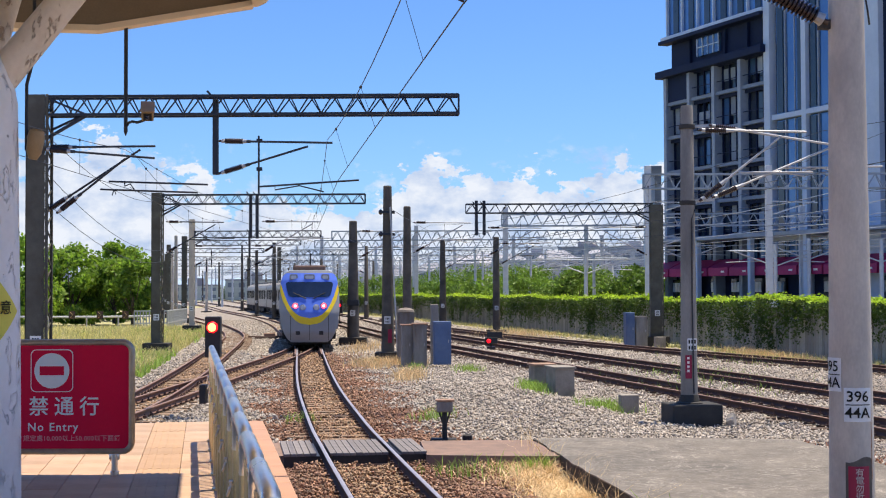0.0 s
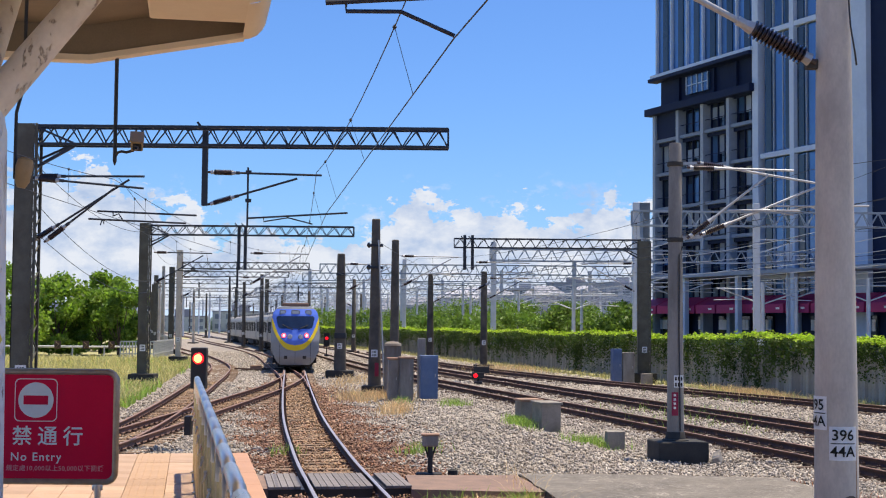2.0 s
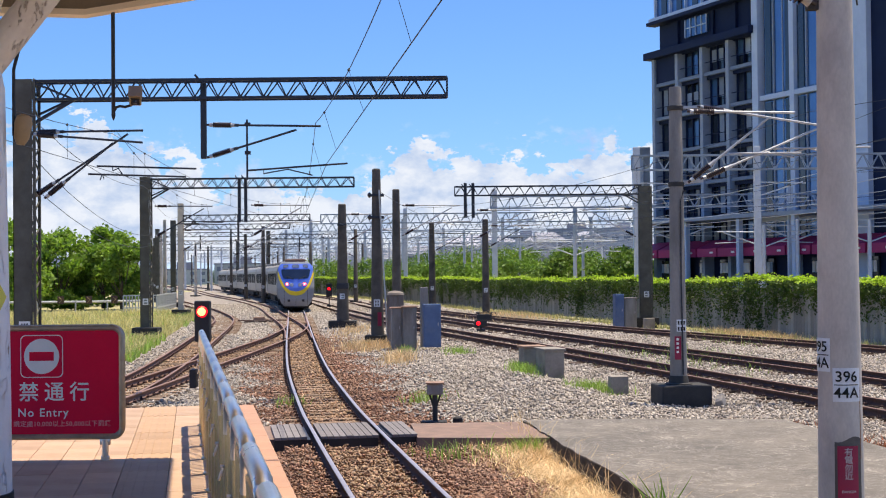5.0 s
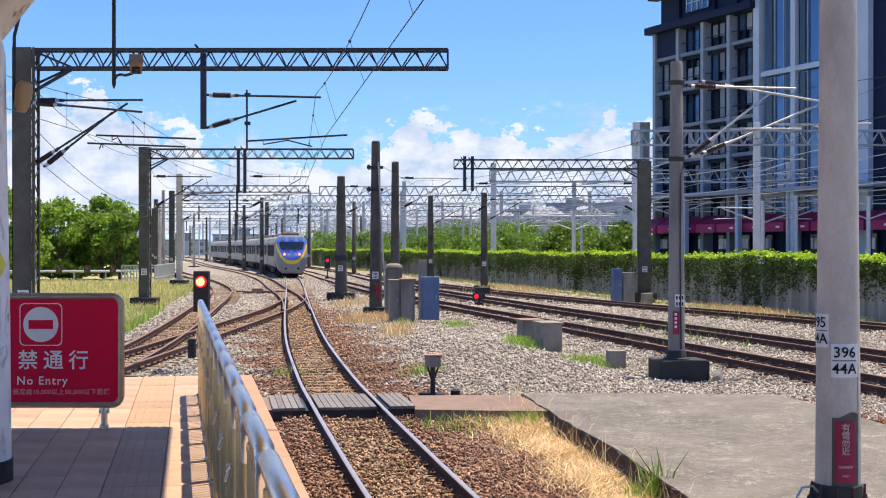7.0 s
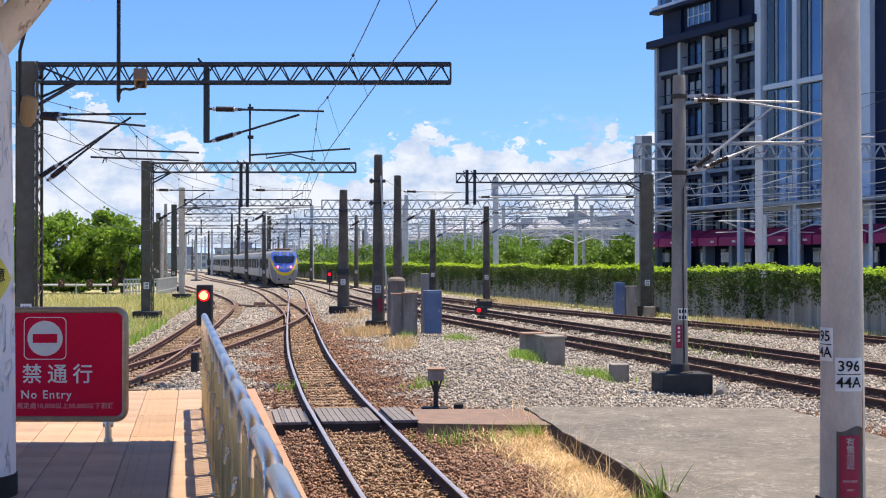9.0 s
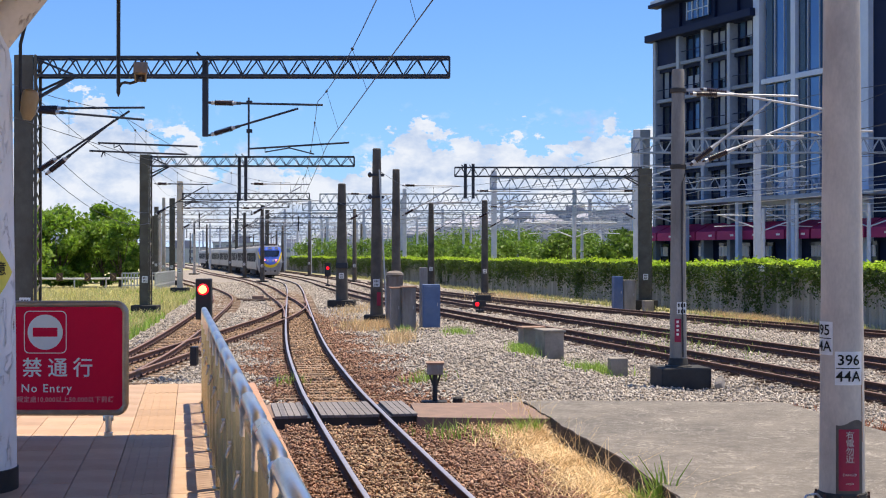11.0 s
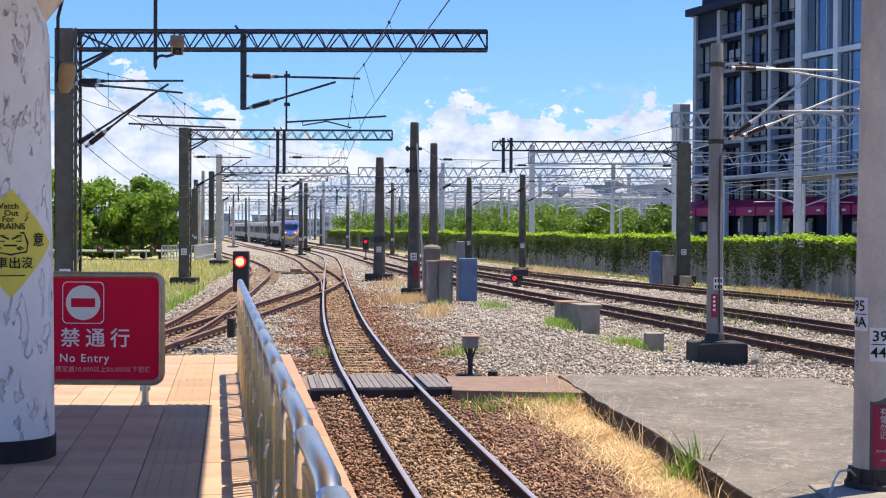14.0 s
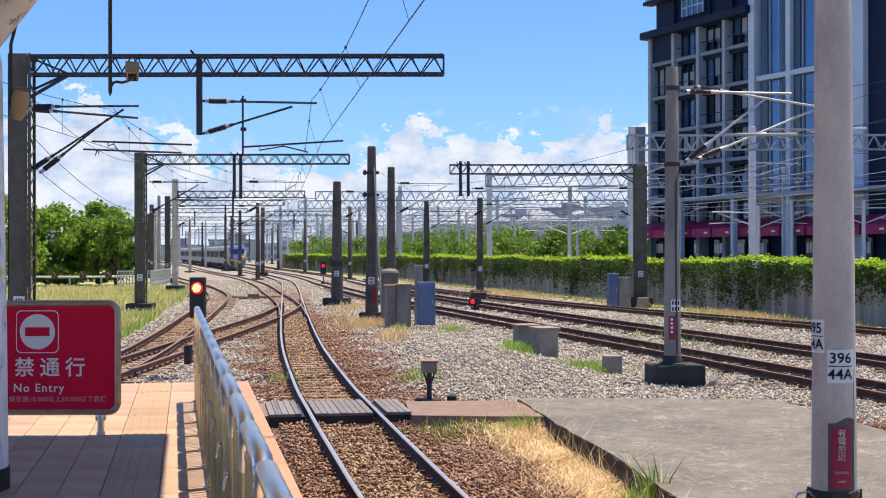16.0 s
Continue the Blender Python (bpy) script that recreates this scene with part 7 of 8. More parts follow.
    while x < 36:
        bm = bmesh.new()
        v = [bm.verts.new(p) for p in ((x, 0.1, 5.5), (x + 3.0, 0.1, 5.5), (x + 3.0, -1.6, 4.7), (x, -1.6, 4.7), (x, 0.1, 4.0), (x + 3.0, 0.1, 4.0), (x + 3.0, -1.6, 3.95), (x, -1.6, 3.95))]
        for f in ((0, 1, 2, 3), (3, 2, 6, 7), (0, 3, 7, 4), (1, 2, 6, 5)):
            bm.faces.new([v[i] for i in f])
        aw = part("awning", bm, M["awning"], root, "purple fabric awning")
        bm = bmesh.new()
        box(bm, (x + 2.0, -1.62, 4.25), (x + 2.5, -1.605, 4.42))
        part("print_bar", bm, M["sign_white"], aw)
        bm = bmesh.new()
        box(bm, (x + 0.9, 0.3, 0.6), (x + 2.3, 0.5, 3.7))
        sh = part("shop_window", bm, M["glass_dark"], root)
        for j in range(3):
            bm = bmesh.new()
            box(bm, (x + 1.0 + j * 0.42, 0.22, 2.5), (x + 1.33 + j * 0.42, 0.29, 3.4))
            part("pane", bm, M["sign_white"] if random.random() < 0.8 else M["curtain"], sh)
        x += 3.25
    for x in (0.2, 8.3, 16.4, 24):
        bm = bmesh.new()
        box(bm, (x - 0.22, -2.2, 0), (x + 0.22, -1.75, 7.6), 0.03)
        part("canopy_post", bm, M["bldg_white"], root)
    bm = bmesh.new()
    box(bm, (-0.3, -2.6, 7.2), (34, -0.1, 7.55), 0.03)
    part("canopy", bm, M["bldg_grey"], root)


build_hotel()


def far_block(x, y, w, d, h, mt, label, rows, cols, turn=0, roof=True, name="apartment_building"):
    root = thing(name, pose(x, y, 0, 0, 0, turn), label, "building", "far buildings")
    bm = bmesh.new()
    box(bm, (-w / 2, 0, 0), (w / 2, d, h))
    part("wall", bm, M[mt], root)
    bm = bmesh.new()
    if roof:
        v = [bm.verts.new(p) for p in ((-w / 2 - 0.4, -0.4, h), (w / 2 + 0.4, -0.4, h), (w / 2 + 0.4, d + 0.4, h), (-w / 2 - 0.4, d + 0.4, h), (-w * 0.22, d / 2, h + w * 0.22), (w * 0.22, d / 2, h + w * 0.22))]
        for f in ((0, 1, 5, 4), (2, 3, 4, 5), (1, 2, 5), (3, 0, 4), (0, 3, 2, 1)):
            bm.faces.new([v[i] for i in f])
    else:
        box(bm, (-w / 2 - 0.2, -0.2, h), (w / 2 + 0.2, d, h + 0.5))
        box(bm, (-w / 6, d * 0.3, h + 0.5), (w / 6, d * 0.6, h + 2.6))
    part("roof", bm, M["house_roof"], root)
    for i in range(rows):
        for j in range(cols):
            bm = bmesh.new()
            cx, cz = -w / 2 + w * (j + 0.5) / cols, h * (i + 0.55) / rows
            box(bm, (cx - w / cols * 0.28, -0.06, cz - h / rows * 0.24), (cx + w / cols * 0.28, 0.02, cz + h / rows * 0.24))
            part("window", bm, M["house_glass"], root)
    return root


root = thing("stair_tower", Matrix.Translation((21.55, 150, 0)), "narrow white stair tower beside the hotel", "building", "far buildings")
bm = bmesh.new()
box(bm, (-0.45, 0, 0), (0.55, 2, 15.4), 0.05)
part("wall", bm, M["bldg_white"], root)
bm = bmesh.new()
box(bm, (-0.2, -0.1, 15.4), (1.3, 2, 16.4), 0.05)
box(bm, (0.55, 0.2, 12.0), (1.3, 2, 15.4), 0.05)
part("plant_room", bm, M["bldg_grey"], root)
r = random.Random(4)
x = -10
for x, y, w, h in ((4, 420, 12, 13), (18, 450, 10, 15), (30, 400, 12, 14), (45, 430, 9, 16), (60, 460, 16, 19), (82, 440, 11, 14), (52, 520, 20, 22), (15, 560, 18, 17), (-8, 520, 14, 12), (36, 600, 16, 22), (98, 500, 14, 20), (74, 560, 15, 24), (110, 560, 16, 26), (-28, 600, 20, 11), (-50, 640, 22, 10)):
    far_block(x, y, w, 10, h * 0.86, "house", "distant grey house behind the yard" if h < 18 else "distant grey apartment block behind the yard", max(2, int(h / 4)), max(2, int(w / 4)), r.uniform(-15, 15), roof=h < 18)

for x, y, w, h in ((-132, 470, 22, 7), (-106, 455, 22, 6), (-84, 440, 15, 4.6), (-67, 452, 18, 6.4), (-49, 432, 13, 5), (-31, 440, 14, 6), (-14, 430, 12, 5)):
    far_block(x, y, w, 9, h, "pale_fence", "distant low pale railway building beyond the yard", 2, 5, r.uniform(-8, 8), roof=False, name="railway_building")

# belt of woods at the end of the yard
rw = np.random.default_rng(9)
n = 16000
bx = rw.uniform(-170, 90, n)
by = 480 + 60 * rw.uniform(0, 1, n)
bz = rw.uniform(0, 1, n) ** 0.8 * (3.0 + 3.0 * vary(bx * 0.3, 12))
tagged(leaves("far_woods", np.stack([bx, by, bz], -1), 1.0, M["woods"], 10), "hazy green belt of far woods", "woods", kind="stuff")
# hills far off
bm = bmesh.new()
n = 80
prev = None
for i in range(n + 1):
    x = -2600 + 5200 * i / n
    h = 36 + 26 * math.sin(i * 0.31) + 14 * math.sin(i * 0.83 + 1) + 8 * math.sin(i * 2.1)
    a, b, c = bm.verts.new((x, 4000, -5)), bm.verts.new((x, 4200, max(8, h))), bm.verts.new((x, 4400, -5))
    if prev:
        bm.faces.new((prev[0], a, b, prev[1]))
        bm.faces.new((prev[1], b, c, prev[2]))
    prev = (a, b, c)
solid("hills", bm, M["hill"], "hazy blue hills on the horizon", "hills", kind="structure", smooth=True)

# ---- meadow side ----


def build_guard_rail():
    root = thing("guard_rail", Matrix(), "low roadside guard rail with dark arrow boards", "guard rail")
    bm = bmesh.new()
    sweep(bm, [(-40, 106, 0.75), (-34, 107, 0.75), (-28, 108, 0.72), (-25, 112, 0.7)], 0.09, 8)
    part("rail", bm, M["road_white"], root, smooth=True)
    for x in (-38, -35, -32, -29, -26.5):
        bm = bmesh.new()
        rod(bm, (x, 107.3, -0.3), (x, 107.3, 0.8), 0.06, seg=8)
        part("post", bm, M["road_white"], root)
    for x in (-29.95, -27.75, -25.75):
        bm = bmesh.new()
        rounded(bm, 0.5, 0.62, 0.03, 106.5, 106.53)
        bmesh.ops.translate(bm, verts=bm.verts, vec=(x, 0, 0.9))
        bd = part("arrow_board", bm, M["board_brown"], root, "dark board with a tan arrow")
        bm = bmesh.new()
        bar(bm, (x - 0.12, 106.48, 1.13), (x + 0.1, 106.48, 0.9), 0.12, 0.02)
        bar(bm, (x - 0.12, 106.48, 0.67), (x + 0.1, 106.48, 0.9), 0.12, 0.02)
        part("arrow", bm, M["horn"], bd)


build_guard_rail()


def build_pale_fence():
    root = thing("slatted_fence", Matrix(), "pale grey slatted fence along the meadow", "fence")
    bm = bmesh.new()
    bar(bm, (0, 0, -0.2), (0, 0, 1.15), 0.1, 0.05)
    slat = finish("slat", bm, M["pale_fence"])
    pts = [(-25.4, 108), (-23.0, 109), (-24.4, 124), (-28.6, 145), (-33.5, 165)]
    for (xa, ya), (xb, yb) in zip(pts, pts[1:]):
        n = int(math.hypot(xb - xa, yb - ya) / 0.22)
        for k in range(n):
            t = k / n
            ob = new("slat", slat)
            ob.parent = root
            ob.matrix_local = pose(xa + (xb - xa) * t, ya + (yb - ya) * t, 0)
        for z in (1.17, 0.2):
            bm = bmesh.new()
            bar(bm, (xa, ya, z), (xb, yb, z), 0.1)
            part("fence_rail", bm, M["pale_fence"], root)


build_pale_fence()


def blades(name, c, h, w, material, seed, label, lean=0.35):
    r = np.random.default_rng(seed)
    n = len(c)
    a = r.uniform(0, 2 * math.pi, n)
    hh = h * r.uniform(0.5, 1.25, n)
    side = np.stack([np.cos(a), np.sin(a), np.zeros(n)], -1) * (w * r.uniform(0.6, 1.3, n))[:, None]
    b = r.uniform(0, 2 * math.pi, n)
    tip = np.stack([np.cos(b) * hh * lean * r.uniform(0.2, 1.8, n), np.sin(b) * hh * lean * r.uniform(0.2, 1.8, n), hh], -1)
    mid = tip * np.array([0.35, 0.35, 0.6])
    v = np.stack([c - side, c + side, c + mid + side * 0.7, c + mid - side * 0.7, c + tip + side * 0.12, c + tip - side * 0.12], 1).reshape(-1, 3)
    i = np.arange(n)[:, None] * 6
    f = np.concatenate([i + np.array([[0, 1, 2, 3]]), i + np.array([[3, 2, 4, 5]])])
    ob = new(name, mesh_of(name, v, f, material))
    return tagged(ob, label, "grass", kind="stuff")


def on_ground(x, y, dz=0.0):
    return np.stack([x, y, ground_height(x, y) + dz], -1)


rg = np.random.default_rng(31)


def clump(cx, cy, sx, sy, n):
    return rg.normal(cx, sx, n), rg.normal(cy, sy, n)


# dry grass along the slab's edge
n = 21000
yy = rg.uniform(9, 22.6, n)
edge = np.interp(yy, [6, 12, 14.2, 17.6, 21, 24.8], [3.7, 2.9, 2.62, 2.3, 1.85, 1.42])
off = np.abs(rg.normal(0, 1, n)) * (0.22 + 0.4 * vary(yy, 3)) + 0.08
xx = edge - 0.04 - off
keep = vary(yy * 1.3 + xx * 2, 21) > 0.22
blades("dry_grass", on_ground(xx[keep], yy[keep]), 0.13, 0.007, M["straw"], 1, "dry yellow grass along the slab's edge", 1.6)
n = 320
yy = rg.uniform(10, 24.5, n)
edge = np.interp(yy, [6, 12, 14.2, 17.6, 21, 24.8], [3.7, 2.9, 2.62, 2.3, 1.85, 1.42])
blades("dry_grass", on_ground(edge - np.abs(rg.normal(0, 0.25, n)), yy), 0.5, 0.004, M["straw"], 2, "tall dry grass stalks by the slab", 1.1)
# green tufts
gx, gy = [], []
for cx, cy, sx, sy, k in ((2.35, 15.9, 0.1, 0.15, 170), (0.45, 21.7, 0.55, 0.3, 80), (1.35, 22.1, 0.12, 0.12, 110), (0.1, 21.2, 0.3, 0.3, 60), (2.02, 34.9, 0.16, 0.8, 900), (3.55, 31.8, 0.35, 0.4, 420), (-0.4, 29.5, 0.25, 0.3, 140), (0.5, 49.5, 0.3, 0.8, 300), (-1.4, 50.2, 0.15, 0.2, 200), (-3.4, 54.6, 0.3, 0.3, 150), (8.0, 44, 1.2, 4, 500), (12.5, 58, 1.2, 3, 600), (-3.4, 30, 0.2, 0.3, 80)):
    a, b = clump(cx, cy, sx, sy, k)
    gx.append(a)
    gy.append(b)
gx, gy = np.concatenate(gx), np.concatenate(gy)
blades("green_grass", on_ground(gx, gy), 0.25, 0.009, M["grass"], 3, "tufts of fresh green grass between the ballast", 0.5)
a, b = clump(2.47, 15.7, 0.05, 0.08, 34)
blades("green_grass", on_ground(a, b), 0.55, 0.016, M["grass"], 13, "tall green grass tuft at the slab's edge", 0.4)
dx, dy = [], []
for cx, cy, sx, sy, k in ((-1.5, 45, 0.25, 1.6, 700), (-3.2, 53.5, 0.5, 1.5, 900), (-2.2, 54.0, 0.5, 0.6, 500), (13.6, 60, 0.8, 3.0, 2600), (4.4, 90, 1.5, 5, 1200), (-4.5, 68, 0.5, 4, 500)):
    a, b = clump(cx, cy, sx, sy, k)
    dx.append(a)
    dy.append(b)
dx, dy = np.concatenate(dx), np.concatenate(dy)
blades("dry_grass", on_ground(dx, dy), 0.34, 0.012, M["straw"], 4, "patches of dry straw-coloured grass between tracks", 0.5)
a, b = clump(5.9, 25.1, 0.35, 0.25, 260)
blades("red_weeds", on_ground(a, b), 0.16, 0.01, M["red_weed"], 14, "dry reddish weeds at the slab's corner", 0.6)
a, b = clump(7.2, 22.0, 0.35, 0.6, 200)
blades("red_weeds", on_ground(a, b), 0.16, 0.01, M["red_weed"], 15, "dry reddish weeds at the slab's corner", 0.6)
# meadow on the left and the verge along the fence
n = 26000
yy = 46 + 62 * rg.uniform(0, 1, n) ** 1.3
xx = -12.6 - 0.13 * (yy - 60) - 16 * rg.uniform(0, 1, n) ** 1.2
blades("meadow_grass", on_ground(xx, yy), 0.38, 0.022, M["meadow_blade"], 5, "yellow-green meadow grass beside the tracks", 0.4)
n = 5500
yy = 46 + 55 * rg.uniform(0, 1, n) ** 1.2
xx = -12.4 - 0.13 * (yy - 60) - 9 * rg.uniform(0, 1, n) ** 1.6
keep = vary(yy * 0.5 + xx * 0.7, 33) > 0.5
blades("green_grass", on_ground(xx[keep], yy[keep]), 0.36, 0.024, M["grass"], 16, "greener patches in the meadow grass", 0.5)
n = 3500
yy = 50 + 120 * rg.uniform(0, 1, n) ** 1.5
xx = WALL_X(yy) - 0.3 - np.abs(rg.normal(0, 0.9, n))
blades("meadow_grass", on_ground(xx, yy), 0.3, 0.018, M["meadow_blade"], 6, "rough verge grass below the ivy fence", 0.4)

# ---- loose stones ----


def stones(name, c, size, material, seed, label):
    r = np.random.default_rng(seed)
    n = len(c)
    gem = np.array([(-1, 0, 0), (1, 0, 0), (0, -1, 0), (0, 1, 0), (0, 0, -1), (0, 0, 1)], float) * 0.55
    v = gem[None] + r.uniform(-0.26, 0.26, (n, 6, 3))
    s = size * r.uniform(0.55, 1.35, n)
    v *= (s[:, None] * np.stack([r.uniform(0.8, 1.4, n), r.uniform(0.8, 1.3, n), r.uniform(0.42, 0.75, n)], -1))[:, None]
    q = r.normal(size=(n, 4)) * np.array([1.5, 0.6, 0.6, 1.5])
    q /= np.linalg.norm(q, axis=1)[:, None]
    w, x, y, z = q.T
    R = np.stack([1 - 2 * (y * y + z * z), 2 * (x * y - z * w), 2 * (x * z + y * w), 2 * (x * y + z * w), 1 - 2 * (x * x + z * z), 2 * (y * z - x * w), 2 * (x * z - y * w), 2 * (y * z + x * w), 1 - 2 * (x * x + y * y)], -1).reshape(n, 3, 3)
    v = np.einsum("nij,nkj->nki", R, v) + c[:, None]
    f = np.array([(0, 2, 5), (2, 1, 5), (1, 3, 5), (3, 0, 5), (2, 0, 4), (1, 2, 4), (3, 1, 4), (0, 3, 4)])
    f = (np.arange(n)[:, None, None] * 6 + f[None]).reshape(-1, 3)
    ob = new(name, mesh_of(name, v.reshape(-1, 3), f, material))
    return tagged(ob, label, "ballast", kind="stuff")


def inside(poly, x, y):
    r = np.zeros(len(x), bool)
    for (xa, ya), (xb, yb) in zip(poly, poly[1:] + poly[:1]):
        hit = ((ya > y) != (yb > y)) & (x < (xb - xa) * (y - ya) / (yb - ya + 1e-9) + xa)
        r ^= hit
    return r


def scatter(n, y0, y1, spread, power, r):
    """Places inside the wedge of ground ahead, denser near by."""
    y = y0 + (y1 - y0) * r.uniform(0, 1, n) ** power
    x = (r.uniform(-1, 1, n) * spread) * y
    return x, y


rs = np.random.default_rng(77)
x, y = scatter(270000, 11.5, 66, 0.36, 1.45, rs)
mid = np.interp(y, MAIN_LINE[:, 1], MAIN_LINE[:, 0])
d = np.abs(x - mid)
free = ~inside(SLAB, x, y) & ~((x < -2.3 - 0.184 * (y - 18.15)) & (y < 18.3)) & ~((y > 22.4) & (y < 24.7) & (x > -5.5) & (x < 1.6))
onrail = np.zeros(len(x), bool)
low = np.zeros(len(x))
inner = np.zeros(len(x), bool)
for rows in (MAIN, SIDING, BRANCH, LOOP, SECOND, THIRD, FOURTH):
    c = spline(rows)
    lo, hi = c[:, 1].min(), c[:, 1].max()
    dd = np.abs(x - np.interp(y, c[:, 1], c[:, 0]))
    ok = (y > lo) & (y < hi)
    onrail |= ok & (np.abs(dd - 0.57) < 0.1)
    inner |= ok & (dd < 0.5) & (rows in (MAIN, SIDING, BRANCH, LOOP))
    low = np.where(ok & (dd < 1.1), np.where(y > 25, 0.06, 0.1) if rows is MAIN else 0.05 if rows in (SIDING, BRANCH, LOOP) else 0.0, low)
free &= ~onrail
reach = np.where(x > mid, 2.1, 1.6) + 0.5 * np.sin(y * 1.3 + x) + rs.normal(0, 0.45, len(x))
mixed = free & inner & ~((y < 40) & (rs.uniform(0, 1, len(x)) < 0.25))
rust = free & ~mixed & ((d < reach) | (y < 22.5)) & (y < 72)
grey = free & ~rust & ~mixed & ~((x < -12.3 - 0.13 * (y - 60)) & (y > 46))
zz = ground_height(x, y) + rs.uniform(-0.012, 0.05, len(x)) + low * rs.uniform(0.2, 1.1, len(x))
size = (0.043 + 0.00075 * y) * np.where(rust | mixed, 0.82, 1.0)
for sel, key, seed, label in ((rust, "stone_rust", 1, "rust-brown crushed ballast stones round the main track"), (mixed, "stone_mid", 3, "dusty beige-brown ballast stones between the rails"), (grey, "stone", 2, "pale grey crushed ballast stones")):
    stones("ballast_stones", np.stack([x, y, zz], -1)[sel], size[sel], M[key], seed, label)
# coarser scatter farther off
y = 62 + 75 * rs.uniform(0, 1, 52000) ** 1.2
loop = spline(LOOP)
lo = np.interp(y, loop[:, 1], loop[:, 0]) - 2.4
hi = 26.4 - 0.228 * y
x = lo + (hi - lo) * rs.uniform(0, 1, len(y))
stones("ballast_stones", on_ground(x, y, 0.01), np.full(len(y), 0.12), M["stone"], 9, "pale grey crushed ballast stones")

# ---- the train ----
CAR, GAP = 19.9, 20.5


def hw(z):
    return float(np.interp(z, [0.3, 0.45, 0.7, 1.2, 1.8, 2.5, 3.0, 3.35, 3.55, 3.66], [0.84, 1.02, 1.18, 1.33, 1.41, 1.4, 1.35, 1.28, 1.14, 0.9]))


def nose_y(x, z):
    w = hw(z)
    return -10.0 + 0.4 * abs(x / 1.42) ** 3.2 + 0.32 * max(0.0, z - 1.7) + 0.25 * max(0.0, z - 3.2) + 0.5 * max(0.0, 0.75 - z)


def bogie(parent, y):
    bm = bmesh.new()
    for s in (-1, 1):
        box(bm, (s * 0.98 - 0.08, -1.5, 0.38), (s * 0.98 + 0.08, 1.5, 0.62), 0.03)
        for e in (-1.05, 1.05):
            box(bm, (s * 1.0 - 0.1, e - 0.2, 0.28), (s * 1.0 + 0.1, e + 0.2, 0.6), 0.03)
    box(bm, (-0.95, -0.25, 0.4), (0.95, 0.25, 0.75), 0.02)
    bmesh.ops.translate(bm, verts=bm.verts, vec=(0, y, 0))
    bg = part("bogie", bm, M["under"], parent)
    for e in (-1.05, 1.05):
        for s in (-1, 1):
            bm = bmesh.new()
            lathe(bm, [(0.43, -0.06), (0.43, 0.06), (0.2, 0.08)], 20, Matrix.Translation((s * 0.56, y + e, 0.43)) @ pose(0, 0, 0, 0, 90, 0))
            part("wheel", bm, M["under"], bg)


def car_shell(root, y0, y1):
    sec = [(1.38, 0.86), (1.42, 1.15), (1.42, 2.4), (1.38, 3.1), (1.28, 3.4)]
    roof = [(1.28, 3.4), (1.05, 3.58), (0.6, 3.69), (0.0, 3.73)]
    bm = bmesh.new()
    for s in (-1, 1):
        for (xa, za), (xb, zb) in zip(sec, sec[1:]):
            bm.faces.new([bm.verts.new(p) for p in ((s * xa, y0, za), (s * xa, y1, za), (s * xb, y1, zb), (s * xb, y0, zb))])
    for y in (y0, y1):
        ring = [(x, z) for x, z in sec] + [(x, z) for x, z in roof[1:]] + [(-x, z) for x, z in roof[-2::-1]] + [(-x, z) for x, z in sec[-2::-1]]
        bm.faces.new([bm.verts.new((x, y, z)) for x, z in ring])
    bm.faces.new([bm.verts.new(p) for p in ((-1.38, y0, 0.86), (1.38, y0, 0.86), (1.38, y1, 0.86), (-1.38, y1, 0.86))])
    bmesh.ops.remove_doubles(bm, verts=bm.verts, dist=0.001)
    part("body", bm, M["car_steel"], root, "silver stainless steel body")
    bm = bmesh.new()
    prof = roof + [(-x, z) for x, z in roof[-2::-1]]
    for (xa, za), (xb, zb) in zip(prof, prof[1:]):
        bm.faces.new([bm.verts.new(p) for p in ((xa, y0, za + 0.01), (xa, y1, za + 0.01), (xb, y1, zb + 0.01), (xb, y0, zb + 0.01))])
    bmesh.ops.remove_doubles(bm, verts=bm.verts, dist=0.001)
    part("roof", bm, M["car_roof"], root)
    for y in np.arange(y0 + 2.5, y1 - 2, 4.6):
        bm = bmesh.new()
        box(bm, (-0.75, y - 1.0, 3.66), (0.75, y + 1.0, 3.93), 0.05)
        part("air_conditioner", bm, M["car_roof"], root)
    # windows and doors on both sides
    n = 6
    for s in (-1, 1):
        for k in range(n):
            yc = y0 + 2.6 + (y1 - y0 - 5.2) * k / (n - 1)
            bm = bmesh.new()
            box(bm, (s * 1.39, yc - 1.05, 1.78), (s * 1.435, yc + 1.05, 2.85), 0.01)
            part("window", bm, M["car_window"], root)
        for yc in (y0 + 0.95, y1 - 0.95):
            bm = bmesh.new()
            box(bm, (s * 1.405, yc - 0.5, 1.1), (s * 1.432, yc + 0.5, 3.0), 0.01)
            dr = part("door", bm, M["car_grey"], root)
            bm = bmesh.new()
            box(bm, (s * 1.42, yc - 0.28, 2.0), (s * 1.44, yc + 0.28, 2.75), 0.005)
            part("pane", bm, M["car_window"], dr)
        for z in (1.25, 1.5, 2.95):
            bm = bmesh.new()
            box(bm, (s * 1.405, y0 + 1.6, z), (s * 1.428, y1 - 1.6, z + 0.05))
            part("side_rib", bm, M["car_steel"], root)
    bm = bmesh.new()
    box(bm, (-1.25, y0 + 0.3, 0.68), (1.25, y1 - 0.3, 0.8))
    part("underframe", bm, M["under"], root)
    for a, b in ((-4.9, -2.6), (-2.3, 0.6), (0.9, 4.9)):
        bm = bmesh.new()
        box(bm, (-1.34, a, 0.28), (1.34, b, 0.7), 0.03)
        part("equipment_box", bm, M["under"], root)
    bogie(root, -7.0)
    bogie(root, 7.0)


